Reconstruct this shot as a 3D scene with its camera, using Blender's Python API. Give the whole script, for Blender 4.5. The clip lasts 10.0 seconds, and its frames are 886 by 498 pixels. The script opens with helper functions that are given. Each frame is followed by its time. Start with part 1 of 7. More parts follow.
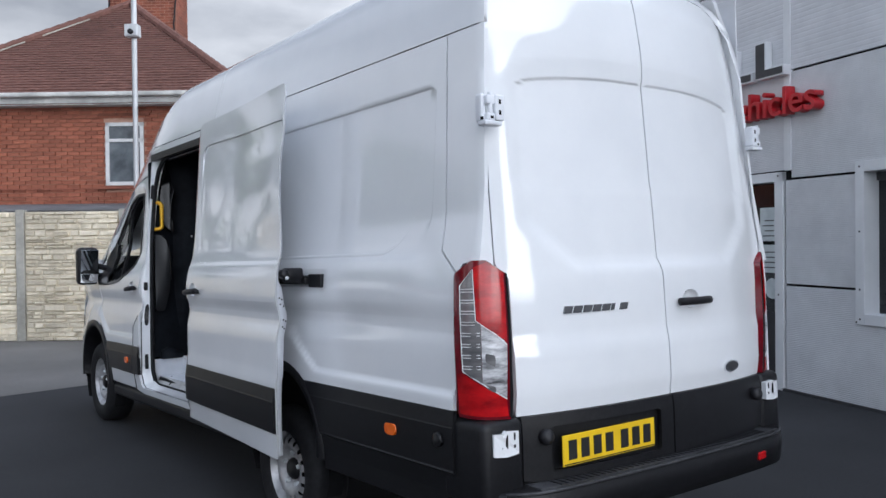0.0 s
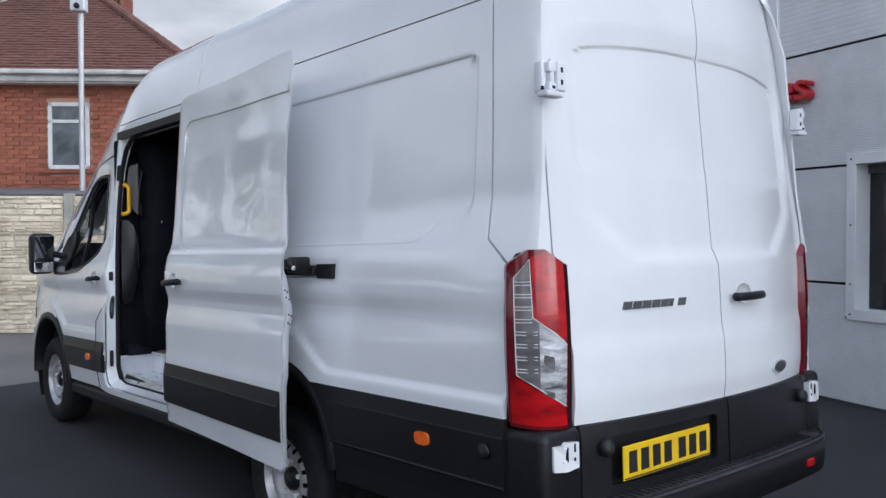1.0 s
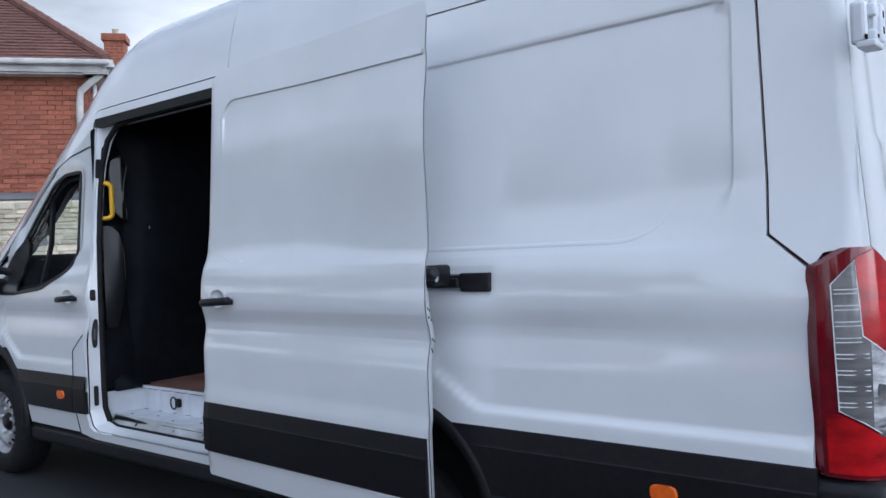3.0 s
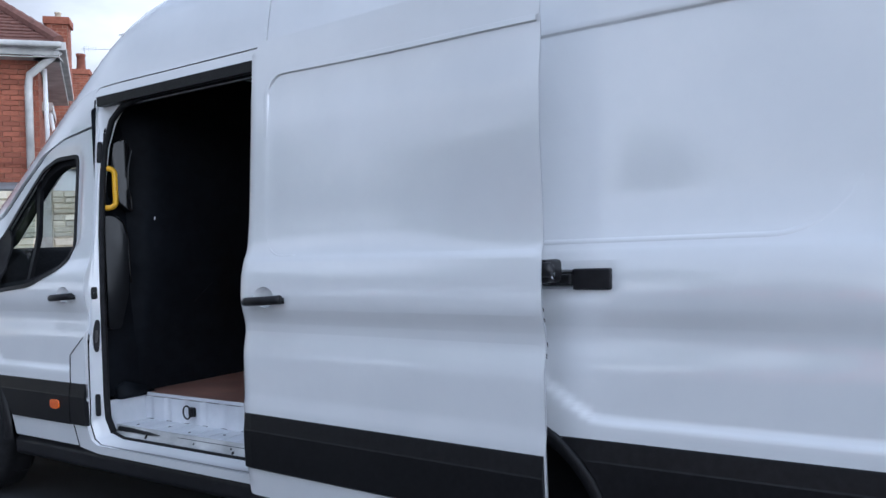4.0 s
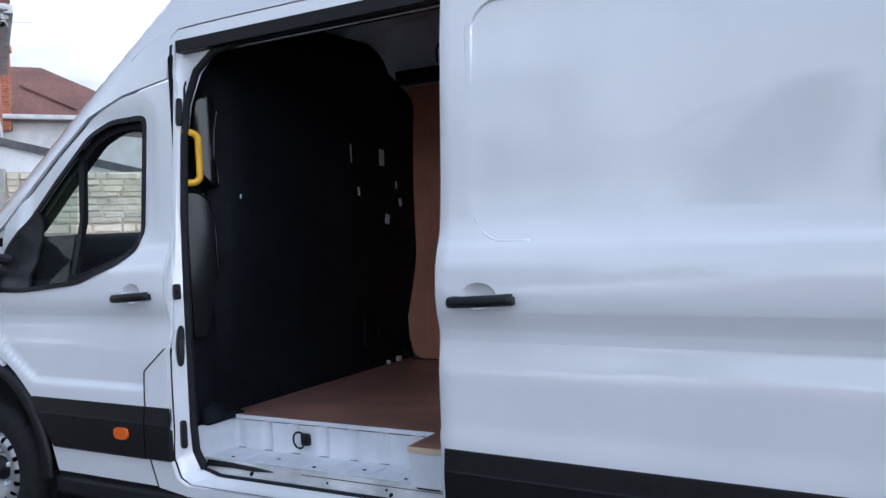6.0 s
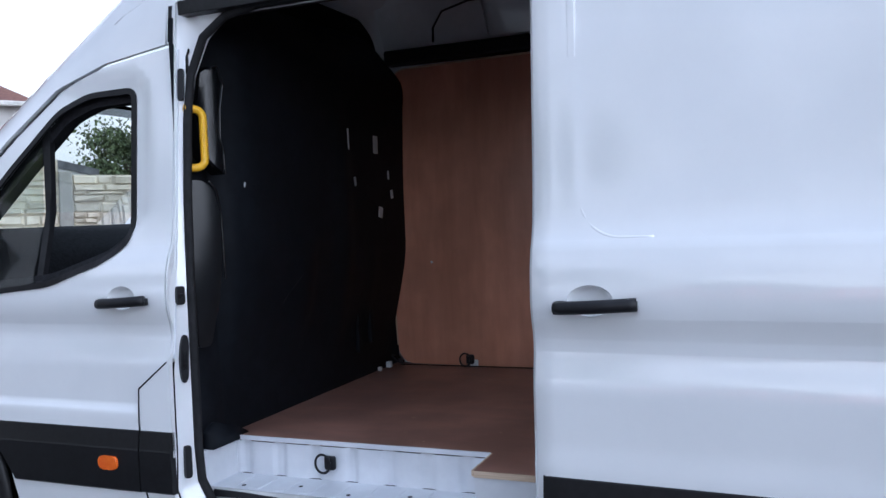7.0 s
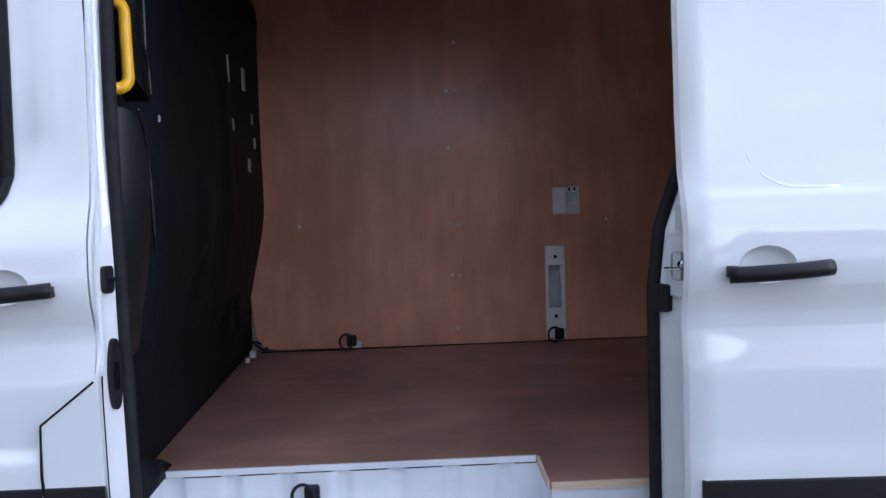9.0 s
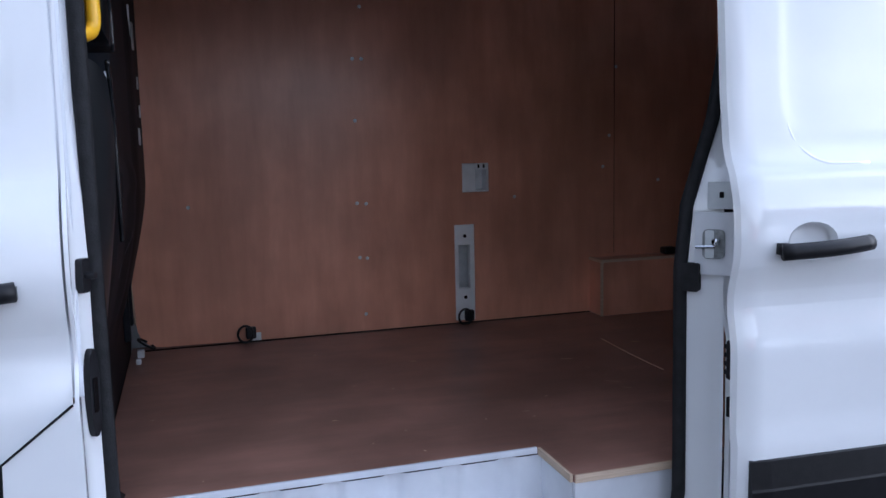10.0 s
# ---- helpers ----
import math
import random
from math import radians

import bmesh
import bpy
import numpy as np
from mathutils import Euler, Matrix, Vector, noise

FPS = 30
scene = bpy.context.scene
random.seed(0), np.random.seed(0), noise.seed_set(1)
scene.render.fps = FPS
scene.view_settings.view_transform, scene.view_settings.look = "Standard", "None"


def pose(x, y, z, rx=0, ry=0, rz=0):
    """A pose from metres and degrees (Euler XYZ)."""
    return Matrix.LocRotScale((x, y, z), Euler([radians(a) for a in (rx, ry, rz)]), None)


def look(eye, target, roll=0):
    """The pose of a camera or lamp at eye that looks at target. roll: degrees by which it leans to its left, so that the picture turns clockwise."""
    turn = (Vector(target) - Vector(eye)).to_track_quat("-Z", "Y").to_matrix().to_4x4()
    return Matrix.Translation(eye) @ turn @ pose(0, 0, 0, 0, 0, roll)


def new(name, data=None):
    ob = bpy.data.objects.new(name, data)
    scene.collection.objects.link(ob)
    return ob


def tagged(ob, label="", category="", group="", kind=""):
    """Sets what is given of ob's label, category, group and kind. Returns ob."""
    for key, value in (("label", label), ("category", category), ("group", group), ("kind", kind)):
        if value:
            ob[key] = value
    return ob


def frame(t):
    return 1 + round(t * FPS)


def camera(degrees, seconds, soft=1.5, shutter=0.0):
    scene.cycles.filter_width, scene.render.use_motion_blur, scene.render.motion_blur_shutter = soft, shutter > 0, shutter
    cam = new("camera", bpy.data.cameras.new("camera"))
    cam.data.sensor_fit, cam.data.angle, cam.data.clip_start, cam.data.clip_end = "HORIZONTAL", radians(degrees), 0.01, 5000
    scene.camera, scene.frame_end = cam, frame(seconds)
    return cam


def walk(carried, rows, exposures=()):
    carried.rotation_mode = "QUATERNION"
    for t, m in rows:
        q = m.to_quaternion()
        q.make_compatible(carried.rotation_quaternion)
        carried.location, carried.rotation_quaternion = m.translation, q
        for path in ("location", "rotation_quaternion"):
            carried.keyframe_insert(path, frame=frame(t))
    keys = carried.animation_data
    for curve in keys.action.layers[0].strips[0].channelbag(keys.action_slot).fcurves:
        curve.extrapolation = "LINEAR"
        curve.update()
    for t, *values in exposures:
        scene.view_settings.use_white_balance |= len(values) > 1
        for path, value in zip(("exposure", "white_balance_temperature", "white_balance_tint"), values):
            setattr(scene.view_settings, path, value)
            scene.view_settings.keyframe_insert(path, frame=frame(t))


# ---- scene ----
cam = camera(55.8, 10.0)
PATH = [
    (0, (0.029, -0.097, 1.318), (1.228, 1.503, 1.344), -1.7),
    (0.5, (0.022, 0.187, 1.301), (1.275, 1.746, 1.324), -2.3),
    (1, (-0.031, 0.46, 1.316), (1.278, 1.972, 1.319), -1.2),
    (1.5, (-0.168, 0.778, 1.316), (1.217, 2.221, 1.331), -0.8),
    (2, (-0.252, 1.106, 1.327), (1.191, 2.491, 1.35), -2.0),
    (2.5, (-0.273, 1.465, 1.358), (1.204, 2.813, 1.367), -2.6),
    (4, (-0.391, 2.499, 1.375), (1.232, 3.668, 1.355), -2.5),
    (4.5, (-0.398, 2.818, 1.383), (1.244, 3.961, 1.365), -2.1),
    (5, (-0.423, 3.181, 1.404), (1.245, 4.284, 1.379), -1.9),
    (5.5, (-0.36, 3.532, 1.391), (1.332, 4.597, 1.349), -2.5),
    (7, (-0.257, 4.587, 1.423), (1.592, 5.345, 1.34), -2.5),
    (7.5, (-0.153, 4.918, 1.407), (1.761, 5.493, 1.312), -2.0),
    (8, (-0.105, 5.242, 1.41), (1.859, 5.601, 1.285), -1.5),
    (8.5, (-0.019, 5.548, 1.412), (1.97, 5.683, 1.255), -2.3),
    (9, (0.141, 5.824, 1.413), (2.131, 5.767, 1.218), -2.0),
    (9.5, (0.277, 6.101, 1.401), (2.242, 5.805, 1.173), -1.2),
    (10, (0.438, 6.359, 1.415), (2.335, 5.78, 1.154), -1.3),
]
# the exposure opens up as the view turns to the dark load space
EXPOSURES = [(0.0, -0.06, 5900, 10), (1.0, -0.06, 5850, 10), (2.0, -0.06, 5700, 10), (4.0, 0.06, 5450, 10), (5.5, 0.18, 5480, 11), (7.5, 0.49, 5490, 12), (9.0, 0.60, 5480, 14), (10.0, 0.62, 5380, 14)]
# the van stands nose-down on its springs; its parts and the camera's path are written in the van's own level
VAN = pose(0, 0, 0.302, -1.8, 0, 0)
walk(cam, [(t, VAN @ look(eye, target, roll)) for t, eye, target, roll in PATH], EXPOSURES)

# ---------------------------------------------------------------- world, sun
SITE, SHOP = 38.0, 17.0                         # the boundary wall and the showroom stand turned by these against the van


def turned(angle):
    """Coordinates along and away from a line turned by angle (u, v, z), to world."""
    c, s = math.cos(radians(angle)), math.sin(radians(angle))
    return lambda u, v, z=0.0: Vector((u * c + v * s, -u * s + v * c, z))


site, shop_at = turned(SITE), turned(SHOP)

GLOW = 2.45
SUN_EL = 33.0
sun_h = Vector((0.30, -1.0, 0.0)).normalized()
sun_dir = Vector((sun_h.x * math.cos(radians(SUN_EL)), sun_h.y * math.cos(radians(SUN_EL)), math.sin(radians(SUN_EL))))
sun = new("sun", bpy.data.lights.new("sun", "SUN"))
sun.data.energy, sun.data.angle, sun.data.color = 0.8, radians(60), (1.0, 0.88, 0.70)
sun.matrix_world = look((0, 0, 30), Vector((0, 0, 30)) - sun_dir)

world = bpy.data.worlds.new("sky")
scene.world = world
world.use_nodes = True
wn, wl = world.node_tree.nodes, world.node_tree.links
sky = wn.new("ShaderNodeTexSky")
sky.sky_type, sky.sun_disc = "NISHITA", False
sky.sun_elevation, sky.sun_rotation = radians(SUN_EL), math.atan2(sun_h.x, sun_h.y)
sky.air_density, sky.dust_density = 1.2, 1.5
sky_scale = wn.new("ShaderNodeMix")
sky_scale.data_type, sky_scale.blend_type = "RGBA", "MULTIPLY"
sky_scale.inputs[0].default_value = 1.0
sky_scale.inputs[7].default_value = (0.12, 0.12, 0.12, 1)
wl.new(sky.outputs[0], sky_scale.inputs[6])
wco = wn.new("ShaderNodeTexCoord")
wmap = wn.new("ShaderNodeMapping")
wmap.inputs["Scale"].default_value = (1.0, 1.0, 2.4)
wl.new(wco.outputs["Generated"], wmap.inputs[0])
cl = wn.new("ShaderNodeTexNoise")
cl.inputs["Scale"].default_value, cl.inputs["Detail"].default_value, cl.inputs["Roughness"].default_value = 2.6, 9.0, 0.56
wl.new(wmap.outputs[0], cl.inputs["Vector"])
cover = wn.new("ShaderNodeValToRGB")
cover.color_ramp.elements[0].position, cover.color_ramp.elements[1].position = 0.10, 0.34
wl.new(cl.outputs[0], cover.inputs[0])
cl2 = wn.new("ShaderNodeTexNoise")
cl2.inputs["Scale"].default_value, cl2.inputs["Detail"].default_value = 3.1, 10.0
wl.new(wmap.outputs[0], cl2.inputs["Vector"])
tone = wn.new("ShaderNodeValToRGB")
tone.color_ramp.elements[0].position, tone.color_ramp.elements[1].position = 0.36, 0.66
tone.color_ramp.elements[0].color = (0.43, 0.45, 0.49, 1)
tone.color_ramp.elements[1].color = (1.06, 1.06, 1.07, 1)
wl.new(cl2.outputs[0], tone.inputs[0])
mixw = wn.new("ShaderNodeMix")
mixw.data_type = "RGBA"
wl.new(cover.outputs[0], mixw.inputs[0])
wl.new(sky_scale.outputs[2], mixw.inputs[6])
wl.new(tone.outputs[0], mixw.inputs[7])
# thin cloud glows round the veiled sun
dotp = wn.new("ShaderNodeVectorMath")
dotp.operation = "DOT_PRODUCT"
wl.new(wco.outputs["Generated"], dotp.inputs[0])
dotp.inputs[1].default_value = sun_dir
pos = wn.new("ShaderNodeMath")
pos.operation = "MULTIPLY_ADD"
wl.new(dotp.outputs["Value"], pos.inputs[0])
pos.inputs[1].default_value, pos.inputs[2].default_value = 0.5, 0.5
lobe = wn.new("ShaderNodeMath")
lobe.operation = "POWER"
wl.new(pos.outputs[0], lobe.inputs[0])
lobe.inputs[1].default_value = 2.0
gain = wn.new("ShaderNodeMath")
gain.operation = "MULTIPLY_ADD"
wl.new(lobe.outputs[0], gain.inputs[0])
gain.inputs[1].default_value, gain.inputs[2].default_value = GLOW, 0.54
bright = wn.new("ShaderNodeMix")
bright.data_type, bright.blend_type = "RGBA", "MULTIPLY"
bright.inputs[0].default_value = 1.0
wl.new(mixw.outputs[2], bright.inputs[6])
wl.new(gain.outputs[0], bright.inputs[7])
# thin cloud: bright and white towards the horizon, bluer and dimmer overhead
sep = wn.new("ShaderNodeSeparateXYZ")
wl.new(wco.outputs["Generated"], sep.inputs[0])
zen = wn.new("ShaderNodeValToRGB")
zen.color_ramp.elements[0].position, zen.color_ramp.elements[1].position = 0.05, 0.58
zen.color_ramp.elements[0].color, zen.color_ramp.elements[1].color = (1.30, 1.26, 1.20, 1), (0.45, 0.485, 0.545, 1)
wl.new(sep.outputs[2], zen.inputs[0])
dome = wn.new("ShaderNodeMix")
dome.data_type, dome.blend_type = "RGBA", "MULTIPLY"
dome.inputs[0].default_value = 1.0
wl.new(bright.outputs[2], dome.inputs[6])
wl.new(zen.outputs[0], dome.inputs[7])
wl.new(dome.outputs[2], wn["Background"].inputs[0])
wn["Background"].inputs[1].default_value = 1.45


# ---------------------------------------------------------------- materials
def nodes_of(name):
    m = bpy.data.materials.new(name)
    m.use_nodes = True
    return m, m.node_tree.nodes, m.node_tree.links, m.node_tree.nodes["Principled BSDF"]


def surface(name, a, b, rough=0.6, metal=0.0, scale=8.0, stretch=(1, 1, 1), coat=0.0, bump=0.0, bump_scale=60.0, spots=0.0,
            spot_scale=1.5, per_piece=0.0, spec=0.5, rough_var=0.0):
    """Two colours mixed by fine grain and by broad stains, with relief; per_piece varies separate pieces."""
    m, n, l, p = nodes_of(name)
    co = n.new("ShaderNodeTexCoord")
    mp = n.new("ShaderNodeMapping")
    mp.inputs["Scale"].default_value = stretch
    l.new(co.outputs["Object"], mp.inputs[0])
    g = n.new("ShaderNodeTexNoise")
    g.inputs["Scale"].default_value, g.inputs["Detail"].default_value, g.inputs["Roughness"].default_value = scale, 6.0, 0.62
    l.new(mp.outputs[0], g.inputs["Vector"])
    r = n.new("ShaderNodeValToRGB")
    r.color_ramp.elements[0].position, r.color_ramp.elements[1].position = 0.32, 0.68
    r.color_ramp.elements[0].color, r.color_ramp.elements[1].color = (*a, 1), (*b, 1)
    l.new(g.outputs[0], r.inputs[0])
    col = r.outputs[0]
    if spots:
        s = n.new("ShaderNodeTexNoise")
        s.inputs["Scale"].default_value, s.inputs["Detail"].default_value = spot_scale, 4.0
        l.new(co.outputs["Object"], s.inputs["Vector"])
        k = n.new("ShaderNodeMapRange")
        k.inputs[1].default_value, k.inputs[2].default_value = 0.35, 0.7
        k.inputs[3].default_value, k.inputs[4].default_value = 1.0 - spots, 1.0 + spots * 0.4
        l.new(s.outputs[0], k.inputs[0])
        x = n.new("ShaderNodeMix")
        x.data_type, x.blend_type = "RGBA", "MULTIPLY"
        x.inputs[0].default_value = 1.0
        l.new(col, x.inputs[6])
        l.new(k.outputs[0], x.inputs[7])
        col = x.outputs[2]
    if per_piece:
        oi = n.new("ShaderNodeObjectInfo")
        gi = n.new("ShaderNodeNewGeometry")
        ad = n.new("ShaderNodeMath")
        ad.operation = "ADD"
        l.new(oi.outputs["Random"], ad.inputs[0])
        l.new(gi.outputs["Random Per Island"], ad.inputs[1])
        fr = n.new("ShaderNodeMath")
        fr.operation = "FRACT"
        l.new(ad.outputs[0], fr.inputs[0])
        k = n.new("ShaderNodeMapRange")
        k.inputs[3].default_value, k.inputs[4].default_value = 1.0 - per_piece, 1.0 + per_piece
        l.new(fr.outputs[0], k.inputs[0])
        x = n.new("ShaderNodeMix")
        x.data_type, x.blend_type = "RGBA", "MULTIPLY"
        x.inputs[0].default_value = 1.0
        l.new(col, x.inputs[6])
        l.new(k.outputs[0], x.inputs[7])
        col = x.outputs[2]
    l.new(col, p.inputs["Base Color"])
    p.inputs["Roughness"].default_value, p.inputs["Metallic"].default_value = rough, metal
    p.inputs["Specular IOR Level"].default_value = spec
    p.inputs["Coat Weight"].default_value, p.inputs["Coat Roughness"].default_value, p.inputs["Coat IOR"].default_value = coat, 0.03, 1.62
    if rough_var:
        k = n.new("ShaderNodeMapRange")
        k.inputs[3].default_value, k.inputs[4].default_value = rough - rough_var, rough + rough_var
        l.new(g.outputs[0], k.inputs[0])
        l.new(k.outputs[0], p.inputs["Roughness"])
    if bump:
        f = n.new("ShaderNodeTexNoise")
        f.inputs["Scale"].default_value, f.inputs["Detail"].default_value = bump_scale, 5.0
        l.new(mp.outputs[0], f.inputs["Vector"])
        bm = n.new("ShaderNodeBump")
        bm.inputs["Strength"].default_value, bm.inputs["Distance"].default_value = bump, 0.01
        l.new(f.outputs[0], bm.inputs["Height"])
        l.new(bm.outputs[0], p.inputs["Normal"])
    return m


def glass(name, tint, rough=0.0):
    """Thin pane: mostly see-through, with a mirror's gloss by Fresnel."""
    m, n, l, p = nodes_of(name)
    t = n.new("ShaderNodeBsdfTransparent")
    t.inputs[0].default_value = (*tint, 1)
    gl = n.new("ShaderNodeBsdfGlossy")
    gl.inputs["Roughness"].default_value = rough
    lw = n.new("ShaderNodeLayerWeight")
    lw.inputs[0].default_value = 0.5
    pw = n.new("ShaderNodeMath")
    pw.operation = "POWER"
    l.new(lw.outputs["Facing"], pw.inputs[0])
    pw.inputs[1].default_value = 4.0
    fr = n.new("ShaderNodeMath")
    fr.operation = "MULTIPLY_ADD"
    l.new(pw.outputs[0], fr.inputs[0])
    fr.inputs[1].default_value, fr.inputs[2].default_value = 0.60, 0.05
    mx = n.new("ShaderNodeMixShader")
    l.new(fr.outputs[0], mx.inputs[0])
    l.new(t.outputs[0], mx.inputs[1])
    l.new(gl.outputs[0], mx.inputs[2])
    l.new(mx.outputs[0], n["Material Output"].inputs[0])
    return m


PAINT = surface("white_van_paint", (0.80, 0.815, 0.83), (0.84, 0.85, 0.86), 0.09, scale=3.0, coat=1.0, spots=0.03, spot_scale=2.0, bump=0.014, bump_scale=3.0)
PAINT_IN = surface("white_primer_paint", (0.70, 0.72, 0.76), (0.78, 0.80, 0.83), 0.42, scale=6.0, spots=0.10, spot_scale=5.0)
PLASTIC = surface("black_grained_plastic", (0.007, 0.007, 0.008), (0.013, 0.013, 0.015), 0.36, scale=40, bump=0.10, bump_scale=420, spots=0.2, spec=0.3)
PLASTIC_FADED = surface("greyed_black_plastic", (0.012, 0.012, 0.014), (0.022, 0.022, 0.025), 0.42, scale=22, bump=0.15, bump_scale=380, spots=0.25, spec=0.3)
STEP_GREY = surface("scuffed_step_plastic", (0.035, 0.036, 0.040), (0.075, 0.076, 0.082), 0.5, scale=26, bump=0.15, bump_scale=300, spots=0.4, spot_scale=9, spec=0.3)
BLACK_TRIM = surface("black_trim", (0.010, 0.010, 0.012), (0.018, 0.018, 0.020), 0.38, scale=20, spec=0.2)
RUBBER = surface("black_rubber", (0.012, 0.012, 0.013), (0.022, 0.022, 0.024), 0.7, scale=30, bump=0.2, bump_scale=200, spec=0.2)
GAP = surface("dark_gap", (0.006, 0.006, 0.007), (0.010, 0.010, 0.011), 0.9, spec=0.2)
BULK = surface("black_bulkhead_moulding", (0.009, 0.0105, 0.0135), (0.014, 0.0165, 0.021), 0.55, scale=14, bump=0.05, bump_scale=160, spots=0.3, spec=0.08)
TRIM_GREY = surface("black_pillar_trim", (0.004, 0.0045, 0.0055), (0.007, 0.0075, 0.009), 0.22, scale=20, spec=0.45)
PAD = surface("dark_grey_pillar_pad", (0.010, 0.011, 0.0125), (0.015, 0.016, 0.018), 0.30, scale=20, spec=0.5)
PLY = surface("brown_faced_plywood", (0.60, 0.275, 0.172), (0.76, 0.365, 0.238), 0.34, scale=4.5, stretch=(1, 2.2, 0.35), spots=0.28, spot_scale=2.2, bump=0.03, bump_scale=45, rough_var=0.06)
PLY_FLOOR = surface("worn_brown_floor_plywood", (0.27, 0.142, 0.106), (0.40, 0.212, 0.160), 0.34, scale=5.0, stretch=(2.4, 0.5, 1), spots=0.35, spot_scale=3.0, bump=0.06, bump_scale=120, rough_var=0.08)
PLY_EDGE = surface("raw_plywood_edge", (0.52, 0.39, 0.27), (0.72, 0.57, 0.42), 0.7, scale=30, stretch=(0.3, 0.3, 9))
ALLOY = surface("dull_aluminium_trim", (0.50, 0.51, 0.53), (0.66, 0.67, 0.69), 0.38, metal=0.8, scale=20)
SILL_PAINT = surface("dusty_sill_paint", (0.46, 0.46, 0.45), (0.66, 0.66, 0.65), 0.5, scale=9, stretch=(1, 0.5, 2), spots=0.3, spot_scale=7)
STEEL = surface("grey_primed_steel", (0.60, 0.64, 0.65), (0.72, 0.75, 0.76), 0.42, scale=12, spots=0.2, spot_scale=6)
FITTING = surface("pale_grey_fitting", (0.84, 0.86, 0.86), (0.90, 0.92, 0.92), 0.4, scale=12, spots=0.1, spot_scale=6)
STEEL_DARK = surface("grey_inner_panel", (0.72, 0.73, 0.75), (0.80, 0.81, 0.83), 0.45, scale=8, spots=0.3)
STRIKER = surface("grey_cast_steel", (0.20, 0.22, 0.23), (0.34, 0.36, 0.37), 0.4, metal=0.6, scale=60, spots=0.3, spot_scale=30)
CHROME = surface("bright_chrome", (0.62, 0.63, 0.65), (0.70, 0.71, 0.73), 0.16, metal=1.0)
RIM = surface("silver_wheel_paint", (0.46, 0.46, 0.47), (0.60, 0.60, 0.61), 0.40, metal=0.5, scale=20, spots=0.3, spot_scale=14)
DARK_GREY = surface("plain_dark_grey", (0.055, 0.058, 0.066), (0.085, 0.089, 0.10), 0.35, scale=14, spots=0.4, spec=0.3)
YELLOW = surface("yellow_handle_plastic", (0.80, 0.42, 0.010), (0.88, 0.50, 0.015), 0.36, scale=20)
ORANGE = surface("orange_marker_lens", (0.75, 0.11, 0.006), (0.85, 0.16, 0.010), 0.25, scale=60, coat=0.5)
LAMP_RED = surface("red_lamp_lens", (0.20, 0.001, 0.004), (0.56, 0.006, 0.008), 0.14, scale=7, stretch=(1, 1, 2.2), coat=0.3, bump=0.06, bump_scale=60)
LAMP_DARK = surface("dark_red_lamp_shell", (0.11, 0.002, 0.007), (0.18, 0.003, 0.011), 0.10, scale=20, coat=0.4)
LAMP_CLEAR = surface("silvered_clear_lamp", (0.10, 0.10, 0.105), (0.95, 0.95, 0.97), 0.16, metal=0.25, scale=15, stretch=(0.6, 0.6, 2.2), coat=1.0, bump=0.25, bump_scale=16)
LAMP_SMOKE = surface("dim_clear_lamp_column", (0.10, 0.10, 0.105), (0.26, 0.25, 0.25), 0.2, metal=0.2, scale=9, stretch=(0.5, 0.5, 2.5), coat=1.0, bump=0.2, bump_scale=20)
BADGE = surface("grey_badge_chrome", (0.14, 0.14, 0.15), (0.22, 0.22, 0.23), 0.22, metal=0.7)
PLATE = surface("yellow_plate", (0.78, 0.50, 0.008), (0.86, 0.58, 0.012), 0.35, scale=12, spots=0.08)
PRINT = surface("black_print", (0.010, 0.010, 0.010), (0.016, 0.016, 0.016), 0.5)
WINDOW = glass("tinted_side_glass", (0.76, 0.82, 0.80))
MIRROR = surface("mirror_glass", (0.45, 0.46, 0.48), (0.50, 0.51, 0.53), 0.02, metal=1.0)
SEAT = surface("dark_seat_cloth", (0.012, 0.012, 0.014), (0.022, 0.022, 0.026), 0.9, scale=60, bump=0.3, bump_scale=300, spec=0.2)

ASPHALT = surface("worn_asphalt", (0.040, 0.041, 0.044), (0.062, 0.062, 0.065), 0.9, scale=55, bump=0.5, bump_scale=130, spots=0.30, spot_scale=0.35, spec=0.2)
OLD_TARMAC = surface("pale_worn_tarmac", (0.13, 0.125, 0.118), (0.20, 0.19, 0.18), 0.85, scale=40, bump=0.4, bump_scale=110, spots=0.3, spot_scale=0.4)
BRICK = surface("red_orange_brick", (0.29, 0.092, 0.052), (0.42, 0.145, 0.085), 0.85, scale=9, bump=0.4, bump_scale=60, per_piece=0.2, spots=0.2, spot_scale=0.8)
BRICK_OLD = surface("dark_chimney_brick", (0.20, 0.065, 0.042), (0.32, 0.11, 0.065), 0.9, scale=9, bump=0.4, bump_scale=60, per_piece=0.3, spots=0.3)
MORTAR = surface("dull_mortar", (0.42, 0.24, 0.17), (0.52, 0.32, 0.24), 0.95, scale=20, bump=0.3)
TILE = surface("brown_roof_tile", (0.13, 0.060, 0.046), (0.21, 0.098, 0.076), 0.85, scale=10, bump=0.3, bump_scale=50, per_piece=0.08, spots=0.25, spot_scale=0.6)
CONCRETE = surface("cream_precast_concrete", (0.64, 0.56, 0.42), (0.80, 0.72, 0.57), 0.9, scale=11, bump=0.9, bump_scale=26, per_piece=0.16, spots=0.22, spot_scale=1.2)
CONCRETE_POST = surface("grey_concrete_post", (0.40, 0.38, 0.33), (0.50, 0.48, 0.42), 0.9, scale=14, bump=0.3, spots=0.3, spot_scale=2)
UPVC = surface("white_upvc", (0.72, 0.72, 0.71), (0.80, 0.80, 0.79), 0.35, scale=6, spots=0.1)
